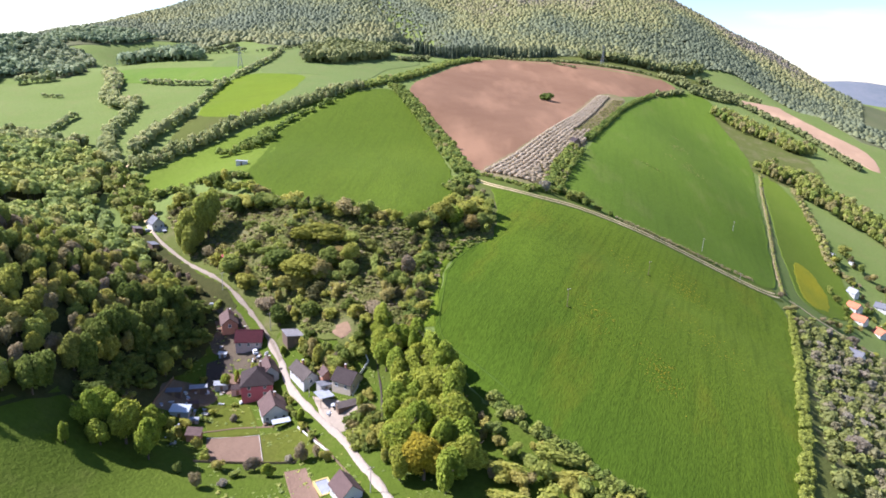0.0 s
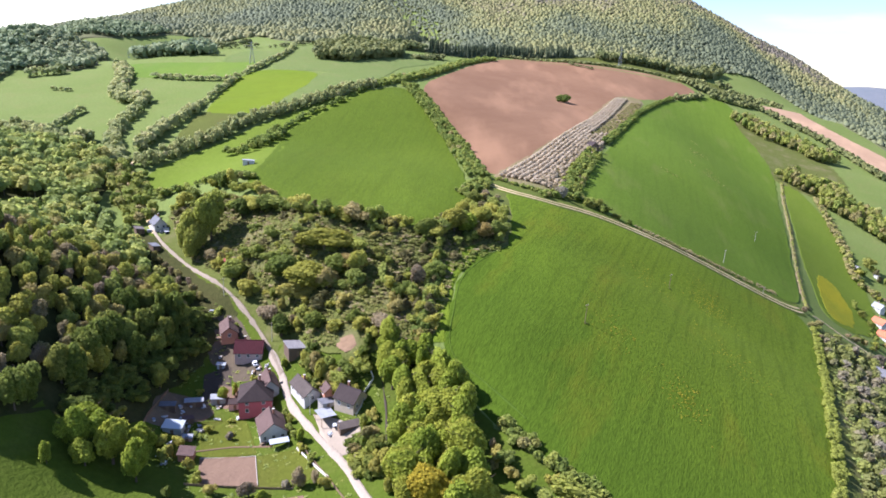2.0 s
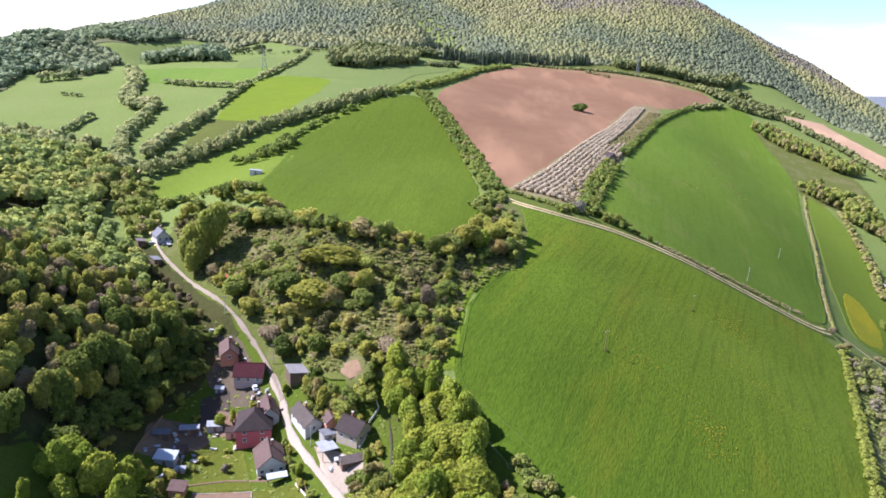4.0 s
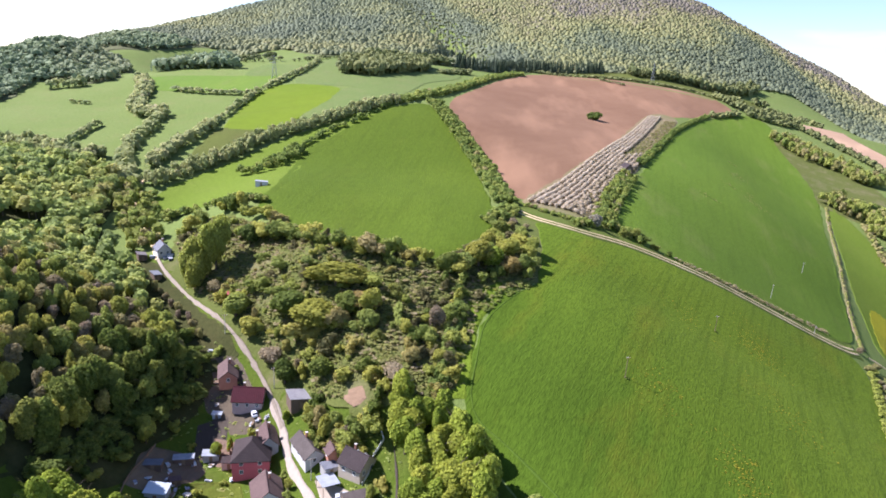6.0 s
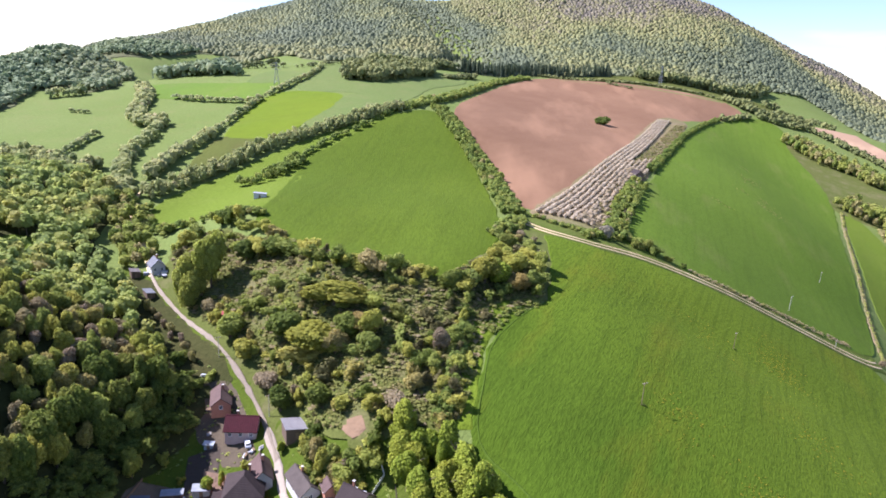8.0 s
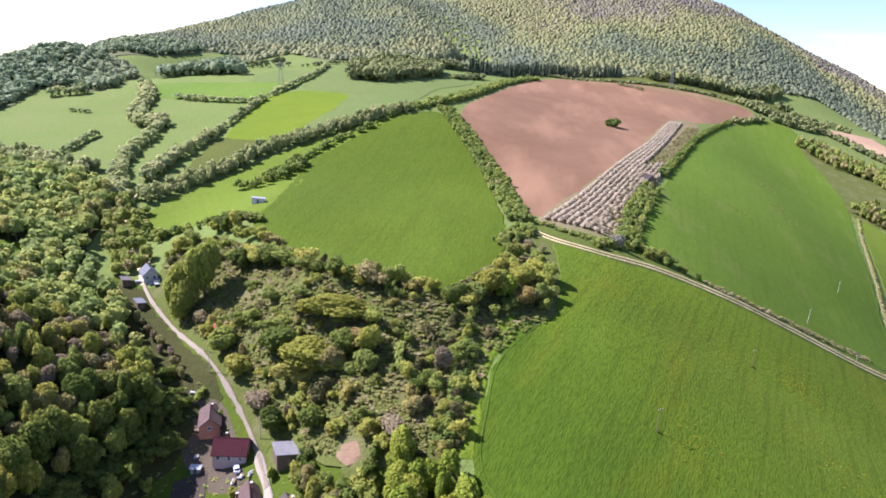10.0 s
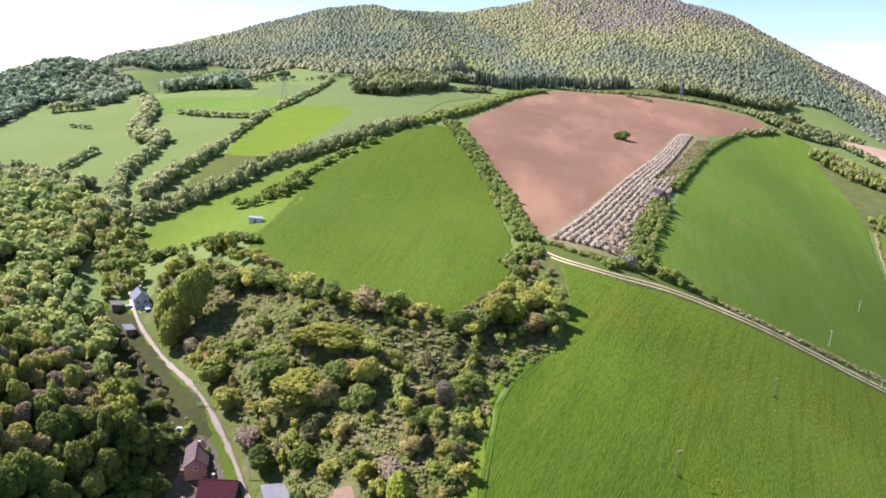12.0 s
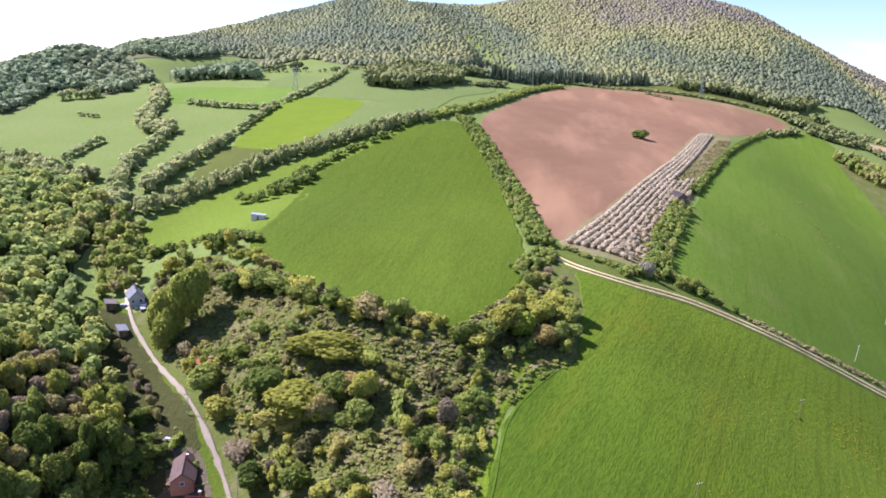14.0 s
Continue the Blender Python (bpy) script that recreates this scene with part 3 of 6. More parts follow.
drape("clearing_west", CLEARING, SLOPE, 0.5, 5, "small grassy clearing in the woods", "meadow", 1.0)
drape("far_hills_east", [(1050, 2300), (1500, 2150), (2400, 2200), (3600, 2600), (4200, 4300), (2600, 4500), (1300, 4300)], FAR_HILL, 2.0, 110, "distant wooded hills, haze painted in as grey-violet", "hill", 10)
drape("far_hills_west", [(-3900, 3700), (-2700, 3500), (-1500, 3900), (-1500, 4700), (-3900, 4700)], FAR_HILL, 2.0, 110, "distant wooded ridge, haze painted in as grey-violet", "hill", 10)
drape("orchard_ground_east", [(243, 384), (300, 400), (340, 385), (300, 300), (190.9, 175.9), (140.4, 110.4), (104.6, 110.6), (113.5, 152), (148.4, 216.3), (184.3, 277.4), (214.2, 330.2)], ROUGH, 0.25, 8, "rough brownish grass under budding trees", "ground", 1)
drape("forest_margin", [(60, 992), (100, 1030), (145, 1048), (227, 1052), (318, 1064), (352, 1012), (400, 1004), (440, 1060), (500, 1150), (420, 1185), (320, 1168), (212, 1132), (107, 1070)], FALLOW, 0.35, 12, "rough olive grass between the ploughed field and the forest", "verge", 3)
drape("forest_floor_mountain", MOUNTAIN, MOUNTAIN_FLOOR, 0.8, 28, "leaf litter under the mountain forest", "forest floor", 4)

# ------------------------------------------------------------------ roads
VILLAGE_ROAD = [(4, 105.1), (-9.1, 132.9), (-18.6, 149.7), (-27.5, 165.9), (-38.4, 179.9), (-48.9, 194), (-55.8, 207.6), (-62.6, 218.4), (-70, 228.3), (-82.2, 241.7), (-97.2, 255.8), (-115.7, 271.2), (-131.1, 285.6), (-140.4, 296.5)]
TRACK = [(15.9, 363.5), (23.9, 350.1), (35.7, 343.1), (53.5, 342.1), (81.2, 350.7), (113.3, 357.6), (149.6, 366.5), (192.4, 379.6), (222, 389), (234, 396)]
ribbon("road_upper", VILLAGE_ROAD[6:], 1.15, DUST, 0.6, "narrow pale gravel road beside the woods", wander=0.25)
ribbon("road_village", VILLAGE_ROAD[:8], 1.95, GRAVEL, 0.5, "pale dusty village road", wander=0.25)
VERGE = grass_material("verge_grass", (0.085, 0.115, 0.02), (0.1, 0.125, 0.026), (0.15, 0.135, 0.05), 0.6)
drape("verge_track", [(17, 366), (24.5, 353), (36, 346), (53, 345), (81, 353.5), (113, 360.4), (149, 369.4), (192, 382.5), (222, 390), (233, 405), (197, 391), (153, 376.5), (114.5, 365), (88, 362), (74, 365), (67, 373), (50, 369), (26, 377)], VERGE, 0.22, 4, "rough grass between the track and the fields", "verge", 0.8)
ribbon("road_track_verge", TRACK, 8.5, VERGE, 0.45, "grassy verge of the field track", "verge", wander=0.7)
ribbon("road_track_middle", TRACK, 2.2, FALLOW, 0.5, "dry brown grass between two wheel ruts", "track", wander=0.2)
for k, s in enumerate((-1.7, 1.7)):
    ribbon("road_track_rut", TRACK, 1.0, DIRT, 0.62, "pale dirt wheel rut of a field track", "track", wander=0.15, shift=s)
TRAM = field_material("wheel_marks", (0.0620, 0.0999, 0.0110), (0.0500, 0.0865, 0.0100), (0.1000, 0.1030, 0.0200), 24, 0.8, 0.2, 0.3)
for s in (0.0,):
    ribbon("tramline", [(26, 176), (13, 191.8), (5, 199.8), (2.2, 207.8), (3.4, 223), (5.4, 241), (11, 253.3), (20, 268), (26, 274.8)], 0.5, TRAM, 0.42, "wheel mark along the edge of the wheat", "wheel mark", wander=0.1, shift=s)
ribbon("road_garden_path", [(246, 402), (256, 404), (270, 402.5), (285, 403.5), (302, 399.5), (318, 402)], 1.0, DIRT, 0.5, "narrow pale path down to the eastern village", "path", wander=0.2)
ribbon("road_field_strip", [(356, 682), (316, 588), (281, 500), (254, 431), (247, 410)], 3.0, ORCHARD_SOIL, 0.45, "strip of dry trodden grass along the field edge", "verge", wander=0.8)
ribbon("road_valley_path", [(-140.4, 296.5), (-159.1, 324.5), (-183.8, 356.3), (-193.4, 379.7), (-192.3, 389.4)], 2.5, DIRT, 0.3, "dirt lane into the upper valley", "track", wander=0.3)
# dark line of fence and hedge, drawn as a narrow strip of soil
ribbon("road_footpath", [(-14.4, 164.3), (-16.4, 183.3), (-19.1, 195.6), (-18.6, 203.4)], 0.45, DARK_SOIL, 0.3, "dark fence and hedge line laid as a strip of soil", "path", wander=0.15)

# ------------------------------------------------------------------ foliage shapes


def cube_ball(n=2):
    """A ball of quads."""
    verts, faces = [], []
    for ax in range(3):
        for sg in (-1, 1):
            base = len(verts)
            for i in range(n + 1):
                for j in range(n + 1):
                    v = [0, 0, 0]
                    v[ax], v[(ax + 1) % 3], v[(ax + 2) % 3] = sg, (2 * i / n - 1) * sg, 2 * j / n - 1
                    verts.append(np.array(v) / np.linalg.norm(v))
            for i in range(n):
                for j in range(n):
                    a = base + i * (n + 1) + j
                    faces.append((a, a + n + 1, a + n + 2, a + 1))
    return np.array(verts), np.array(faces)


BALL, BALL_F = cube_ball(2)
DOME_F = BALL_F[[BALL[f][:, 2].mean() > -0.2 for f in BALL_F]]


def join(parts):
    v, f, base = [], [], 0
    for a, b in parts:
        v.append(a), f.append(np.asarray(b) + base)
        base += len(a)
    return np.concatenate(v), np.concatenate(f)


def leaf_quads(rng, at, normal, size):
    """Bent leaf clumps: quads at the points, facing about their normals."""
    n = len(at)
    nrm = normal + rng.normal(0, 0.48, (n, 3)) + np.array([0, 0, 0.3])
    nrm /= np.linalg.norm(nrm, axis=1)[:, None]
    u = np.cross(nrm, rng.normal(0, 1, (n, 3)))
    u /= np.linalg.norm(u, axis=1)[:, None]
    w = np.cross(nrm, u)
    s = size * rng.uniform(0.45, 1.35, (n, 1))
    q = np.stack([at - u * s - w * s * 0.7, at + u * s * 0.8 - w * s, at + u * s + w * s * 0.8 + nrm * s * 0.3, at - u * s * 0.7 + w * s], 1).reshape(-1, 3)
    return q, np.arange(4 * n).reshape(n, 4)


def crown(seed, lobes, leaves, size, spread=0.55, lobe=(0.34, 0.52), core=0.8, tall=1.0, heart=0.62):
    """A crown of radius about 1, centred on the origin: several lobes, each with a core and loose leaf clumps."""
    rng = np.random.RandomState(seed)
    c = rng.normal(0, 1, (lobes, 3))
    c *= (rng.uniform(0.3, 1, lobes) ** 0.4 * spread / np.linalg.norm(c, axis=1))[:, None]
    c[:, 2] *= 0.9
    c[0] = (0, 0, 0.15)
    r = rng.uniform(*lobe, lobes)
    r[0] = heart
    parts = []
    for a, b in zip(c, r):
        ball = BALL * (b * core * rng.uniform(0.85, 1.12, (len(BALL), 1)))
        parts.append((a + ball, BALL_F))
    if leaves:
        k = rng.choice(lobes, leaves * 3, p=r ** 2 / (r ** 2).sum())
        d = rng.normal(0, 1, (leaves * 3, 3))
        d /= np.linalg.norm(d, axis=1)[:, None]
        at = c[k] + d * (r[k] * rng.uniform(0.8, 1.12, leaves * 3))[:, None]
        dist = np.linalg.norm(at[:, None] - c[None], axis=2) / r[None]
        free = (dist > 0.78).all(1) & (d[:, 2] > -0.75)
        at, d = at[free][:leaves], d[free][:leaves]
        parts.append(leaf_quads(rng, at, d, size))
    v, f = join(parts)
    v = v * np.array([1, 1, tall])
    return v, f


def tube(points, radii, sides=5):
    """A tapered stem along the points, of quads."""
    p = np.array(points, float)
    v, f = [], []
    for i, (q, r) in enumerate(zip(p, radii)):
        d = p[min(i + 1, len(p) - 1)] - p[max(i - 1, 0)]
        d = d / np.linalg.norm(d)
        u = np.cross(d, (0.3, 1, 0.1))
        u /= np.linalg.norm(u)
        w = np.cross(d, u)
        for s in range(sides):
            a = 2 * math.pi * s / sides
            v.append(q + r * (math.cos(a) * u + math.sin(a) * w))
            if i:
                k = (i - 1) * sides
                f.append((k + s, k + (s + 1) % sides, k + sides + (s + 1) % sides, k + sides + s))
    return np.array(v), np.array(f)


def trunk_shape(seed, tall, limbs=5):
    rng = np.random.RandomState(seed)
    parts = [tube([(0, 0, -0.6), (0.05, 0, tall * 0.3), (0.15, 0.1, tall * 0.6), (0.1, 0.2, tall * 0.9)], [0.3, 0.24, 0.17, 0.06], 7)]
    for k in range(limbs):
        a, h = rng.uniform(0, 6.28), tall * rng.uniform(0.35, 0.65)
        e = rng.uniform(0.22, 0.34) * tall
        parts.append(tube([(0.1, 0.05, h), (math.cos(a) * e * 0.5, math.sin(a) * e * 0.5, h + e * 0.35), (math.cos(a) * e, math.sin(a) * e, h + e * 0.8)], [0.12, 0.08, 0.03], 5))
    return join(parts)


def quad_mesh(name, v, f, materials, slots=None, tint=None):
    me = bpy.data.meshes.new(name)
    v, f = np.asarray(v, np.float32), np.asarray(f, np.int32)
    me.vertices.add(len(v))
    me.vertices.foreach_set("co", v.ravel())
    me.loops.add(f.size)
    me.loops.foreach_set("vertex_index", f.ravel())
    me.polygons.add(len(f))
    me.polygons.foreach_set("loop_start", np.arange(0, f.size, 4, dtype=np.int32))
    for m in materials:
        me.materials.append(m)
    if slots is not None:
        me.polygons.foreach_set("material_index", np.asarray(slots, np.int32))
    if tint is not None:
        at = me.attributes.new("tint", "FLOAT", "POINT")
        at.data.foreach_set("value", np.asarray(tint, np.float32))
    me.update(calc_edges=True)
    return me


MID = [crown(20 + i, 4, 62, 0.18, 0.6, core=0.78) for i in range(5)]
LOW = [crown(40 + i, 3, 64, 0.19, 0.6, core=0.8) for i in range(5)]
BUSHY = [crown(60 + i, 3, 90, 0.2, 0.6, core=0.76) for i in range(5)]
STEM = tube([(0, 0, -0.3), (0, 0, 0.5), (0, 0, 1)], [0.06, 0.045, 0.03], 4)


def tuft(seed):
    """A loose clump of stalks and leaves."""
    rng = np.random.RandomState(seed)
    at = rng.uniform(-0.8, 0.8, (14, 3))
    return leaf_quads(rng, at, np.array([[0, 0, 0.7]]) + at * 0.6, 0.42)


TUFTS = [tuft(i) for i in range(6)]


def dome(seed):
    rng = np.random.RandomState(seed)
    v = BALL * np.array([1, 1, 1.05])
    key = np.round(BALL, 3)
    for i, q in enumerate(key):
        h = math.sin(q[0] * 12.9 + q[1] * 78.2 + q[2] * 37.7 + seed) * 43758.5
        v[i] *= 0.7 + 0.6 * (h - math.floor(h))
    return v, DOME_F




def cone(seed):
    """A spruce: ragged stacked skirts."""
    parts = []
    rng = np.random.RandomState(seed)
    for k in range(4):
        z0, r0 = k * 0.24, 0.26 * (1 - k * 0.2)
        ring = np.array([(r0 * rng.uniform(0.75, 1.2) * math.cos(a), r0 * rng.uniform(0.75, 1.2) * math.sin(a), z0 + rng.uniform(-0.03, 0.03)) for a in np.arange(8) * math.pi / 4])
        tip = np.tile(np.array([[0, 0, z0 + 0.34]]), (8, 1)) + np.c_[ring[:, :2] * 0.06, np.zeros(8)]
        parts.append((np.r_[ring, tip], np.array([(i, (i + 1) % 8, 8 + (i + 1) % 8, 8 + i) for i in range(8)])))
    return join(parts)


CONES = [cone(i) for i in range(4)]


def plant(name, spots, shapes, leaf, label, category, stems=False, sink=0.0, cone_like=False):
    """Many plants as one mesh. spots: rows of x, y, radius, height, tint."""
    rng = np.random.RandomState(len(spots) + 3)
    spots = np.asarray(spots, float)
    z = ground_z(spots[:, 0], spots[:, 1])
    vs, fs, ts, ms, base = [], [], [], [], 0
    for (x, y, r, h, tint), gz in zip(spots, z):
        v, f = shapes[rng.randint(len(shapes))]
        a = rng.uniform(0, 6.28)
        c, s = math.cos(a), math.sin(a)
        half = h / 2
        p = np.empty_like(v)
        p[:, 0], p[:, 1] = x + r * (c * v[:, 0] - s * v[:, 1]), y + r * (s * v[:, 0] + c * v[:, 1])
        if cone_like:
            p[:, 2] = gz + h * v[:, 2]
        else:
            lift = 0.12 * h if stems else 0.0
            p[:, 2] = gz + lift + (half - lift / 2) * (1 + v[:, 2]) - sink
        vs.append(p), fs.append(f + base), ts.append(np.full(len(v), tint)), ms.append(np.zeros(len(f), int))
        base += len(v)
        if stems:
            sv, sf = STEM
            vs.append(sv * np.array([h, h, h * 0.6]) * np.array([0.5, 0.5, 1]) + np.array([x, y, gz])), fs.append(sf + base)
            ts.append(np.zeros(len(sv))), ms.append(np.ones(len(sf), int))
            base += len(sv)
    me = quad_mesh(name, np.concatenate(vs), np.concatenate(fs), [leaf, BARK], np.concatenate(ms), np.concatenate(ts))
    return tagged(new(name, me), label, category, kind="stuff")


def scatter(poly, spacing, seed, jitter=0.42):
    rng = np.random.RandomState(seed)
    p = np.array(poly, float)
    lo, hi = p.min(0), p.max(0)
    gx, gy = np.meshgrid(np.arange(lo[0], hi[0], spacing), np.arange(lo[1], hi[1], spacing))
    gx[1::2] += spacing / 2
    x, y = gx.ravel() + rng.uniform(-jitter, jitter, gx.size) * spacing, gy.ravel() + rng.uniform(-jitter, jitter, gx.size) * spacing
    k = inside(poly, x, y)
    return x[k], y[k], rng


# ------------------------------------------------------------------ mountain forest
SMALL = [crown(80 + i, 2, 16, 0.34) for i in range(6)]


def canopy(x, y, rng):
    big = np.array([noise.noise(Vector((a * 0.004, b * 0.004, 0.3))) + 0.6 * noise.noise(Vector((a * 0.013, b * 0.013, 4.0))) for a, b in zip(x, y)])
    return np.clip(0.45 + big * 0.6 + rng.normal(0, 0.07, len(x)), 0.0, 1.0)


def leafy_dome(seed):
    rng = np.random.RandomState(seed + 200)
    v, f = dome(seed)
    d = rng.normal(0, 1, (11, 3)) + np.array([0, 0, 0.7])
    d /= np.linalg.norm(d, axis=1)[:, None]
    return join([(v * 0.9, f), leaf_quads(rng, d * rng.uniform(0.8, 1.05, (11, 1)), d, 0.36)])


LEAFY = [leafy_dome(i) for i in range(7)]


def far_crown(seed, n=5):
    """A small uneven tree top, broad below and drawn to a blunt tip."""
    rng = np.random.RandomState(seed + 300)
    rings = []
    for z, r in ((-0.5, 1.0), (0.4, 0.78), (1.0, 0.14)):
        a = np.arange(n) * 2 * math.pi / n + rng.uniform(-0.35, 0.35, n)
        q = r * rng.uniform(0.72, 1.25, n)
        rings.append(np.c_[q * np.cos(a), q * np.sin(a), z + rng.uniform(-0.18, 0.18, n)])
    return np.concatenate(rings), np.array([(k * n + i, k * n + (i + 1) % n, k * n + n + (i + 1) % n, k * n + n + i) for k in range(2) for i in range(n)])


FAR_CROWNS = [far_crown(i) for i in range(12)]
BACK_CROWNS = [far_crown(i + 20, 4) for i in range(12)]
x, y, rng = scatter(MOUNTAIN, 6.0, 4)
west = (x < -370) & (y < 1010)
front = ~west & ((y < 1000) | ((y < 1260) & (x > -480) & (x < 640)))
back = ~front & ~west & (y < 2080) & (x > -0.72 * y - 60) & (x < 0.62 * y + 60)
r = 2.9 + 3.0 * rng.uniform(0, 1, len(x)) ** 1.4
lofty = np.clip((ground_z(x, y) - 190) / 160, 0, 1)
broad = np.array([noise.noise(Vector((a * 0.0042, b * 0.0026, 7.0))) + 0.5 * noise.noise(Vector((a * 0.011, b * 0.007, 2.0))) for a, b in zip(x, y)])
# shade of the forest edge (hem) and ravine is painted as darker leaf tint
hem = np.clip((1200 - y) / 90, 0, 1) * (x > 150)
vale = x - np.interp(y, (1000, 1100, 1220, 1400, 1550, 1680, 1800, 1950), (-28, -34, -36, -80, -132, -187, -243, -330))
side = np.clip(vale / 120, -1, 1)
ravine_shade = np.exp(-((vale - 35) / 65) ** 2) * (y < 1950)
tint = np.clip(0.40 - 0.28 * np.clip((x - 330) / 150, 0, 1) * np.clip((1700 - y) / 300, 0, 1) + 0.12 * side + 0.55 * broad + 0.4 * lofty * np.clip(vale / 300, 0, 1) - 0.35 * hem - 0.6 * ravine_shade + rng.normal(0, 0.1, len(x)), 0, 1)
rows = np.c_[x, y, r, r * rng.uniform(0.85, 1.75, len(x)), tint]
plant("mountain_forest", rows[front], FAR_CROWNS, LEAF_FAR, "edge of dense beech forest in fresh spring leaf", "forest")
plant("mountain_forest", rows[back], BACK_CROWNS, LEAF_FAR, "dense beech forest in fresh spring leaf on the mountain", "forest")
x, y, rng = scatter([p for p in MOUNTAIN if p[0] < -340 and p[1] < 1011] + [(-440, 1010), (-640, 1010), (-660, 800)], 6.2, 6)
k = inside(MOUNTAIN, x, y)
x, y = x[k], y[k]
r = rng.uniform(3.0, 4.7, len(x))
plant("hill_forest", np.c_[x, y, r, r * rng.uniform(1.5, 2.3, len(x)), canopy(x, y, rng)], LEAFY, LEAF_WEST, "dense woods on a rounded hill, haze painted in as bluish green", "forest")

# ------------------------------------------------------------------ trees as things


def part(name, me, parent, label=""):
    ob = new(name, me)
    ob.parent = parent
    return tagged(ob, label)


def make_tree(name, label, category, seed, leaf, tall=12.0, radius=4.0, lobes=12, leaves=1350, size=0.069, core=0.76, low=0.08):
    """A tree at the origin: an Empty with trunk and crown."""
    top = tagged(new(name), label, category)
    tv, tf = trunk_shape(seed, tall)
    part("trunk", quad_mesh("trunk", tv, tf, [BARK]), top)
    v, f = crown(seed, lobes, leaves, size, 0.64, (0.26, 0.5), core=core, heart=0.55)
    half = tall * (1 - low) / 2
    v = v * np.array([radius, radius, half * 1.08]) + np.array([0, 0, tall - half])
    part("crown", quad_mesh("crown", v, f, [leaf]), top)
    return top


def stand(x, y, scale=1.0, turn=0.0, squash=1.0, sink=0.15):
    wide = 1 + 0.22 * math.sin(x * 12.7 + y * 7.3)
    return Matrix.LocRotScale((x, y, height(x, y) - sink), Euler((0, 0, turn)), (scale * wide, scale / wide, scale * squash))


class Grove:
    """Kinds of tree, each built once, set out as copies."""

    def __init__(self):
        self.first, self.rng = {}, random.Random(8)

    def add(self, kind, x, y, scale=None, squash=None, group=""):
        scale = scale or self.rng.uniform(0.8, 1.2)
        squash = squash or self.rng.uniform(0.85, 1.15)
        m = stand(x, y, scale, self.rng.uniform(0, 6.28), squash)
        made, used = kind
        if used[0]:
            ob = copy_thing(made, m)
        else:
            made.matrix_basis, used[0] = m, True
            ob = made
        if group:
            tagged(ob, group=group)
        return ob


grove = Grove()


def kinds(name, label, category, leaf, seeds, **more):
    return [(make_tree(name, label, category, s, leaf, **more), [False]) for s in seeds]


FOREST = kinds("broadleaf_tree", "tall deciduous tree in fresh spring leaf", "tree", LEAF_ONE, (1, 2, 3, 4, 5, 6), leaves=1050, size=0.075)
SHADY = kinds("hornbeam_tree", "dense tree at the foot of the woods, shade painted into its leaves", "tree", LEAF_DARK, (21, 22, 23))
LIME = kinds("lime_tree", "lush yellow-green deciduous tree on a grassy ridge", "tree", LIME_LEAF, (7, 8, 9), leaves=1900, size=0.063)
GOLD = kinds("golden_tree", "rounded tree with golden yellow young leaves", "tree", YELLOW_LEAF, (10,), leaves=2800, size=0.055)
POPLAR = kinds("poplar_tree", "tall light green poplar in young leaf beside the road", "tree", POPLAR_LEAF, (17, 18), leaves=2200, size=0.055, low=0.02)
AMBER = kinds("amber_tree", "rounded tree in olive-yellow young leaf", "tree", AMBER_LEAF, (16,), leaves=2000, size=0.06)
RUSSET = kinds("russet_tree", "tree in russet-brown young leaf at a field corner", "tree", RUSSET_LEAF, (15,))
BARE = kinds("budding_tree", "greyish-brown tree still in bud", "tree", TWIGS, (11, 12), leaves=800, size=0.075, core=0.55)
WHITE = kinds("blossom_tree", "fruit tree in pale blossom", "tree", WHITE_LEAF, (13, 14), tall=5.5, radius=2.6, core=0.62, size=0.15)


def make_bush(seed, leaf, name="bush", label="rounded green shrub in the rough grass", spread=0.85):
    v, f = crown(seed, 7, 340, 0.09, spread, (0.26, 0.5), core=0.76, heart=0.5)
    ob = tagged(new(name, quad_mesh("bush", v * np.array([1.9, 1.9, 1.5]) + np.array([0, 0, 1.15]), f, [leaf])), label, "bush")
    return (ob, [False])


BUSHES = [make_bush(30 + i, LEAF_ONE) for i in range(5)]
DARK_BUSHES = [make_bush(90 + i, LEAF_DARK, "bank_bush", "dark green shrub with shade painted into its leaf colour") for i in range(3)]
FIELD_BUSHES = [make_bush(94 + i, LEAF_DARK, "field_bush", "dense dark green shrub alone in a field", 0.5) for i in range(2)]
PALE_BUSHES = [make_bush(36, OLIVE_TWIGS, "dry_bush", "olive-brown shrub with few leaves")]

# woods on the western slope
x, y, rng = scatter(W_LEFT, 6.2, 5)
r = rng.uniform(3.0, 4.4, len(x))
patch = np.array([noise.noise(Vector((a * 0.012, b * 0.012, 2.0))) for a, b in zip(x, y)])
tint = np.clip(0.45 + patch * 0.6 + rng.normal(0, 0.22, len(x)), 0, 1)
lane = np.array(smooth(VILLAGE_ROAD, 3.0))
k = ~inside(CLEARING, x, y) & (np.array([np.hypot(lane[:, 0] - a, lane[:, 1] - b).min() for a, b in zip(x, y)]) > 8.5)
x, y, r, tint = x[k], y[k], r[k], tint[k]
near = (x > -166) & (y < 250)
tree_x, tree_y, _ = scatter(W_LEFT, 5.1, 55)
k = (tree_x > -166) & (tree_y < 250) & ~inside(CLEARING, tree_x, tree_y) & (np.array([np.hypot(lane[:, 0] - a, lane[:, 1] - b).min() for a, b in zip(tree_x, tree_y)]) > 8.0)
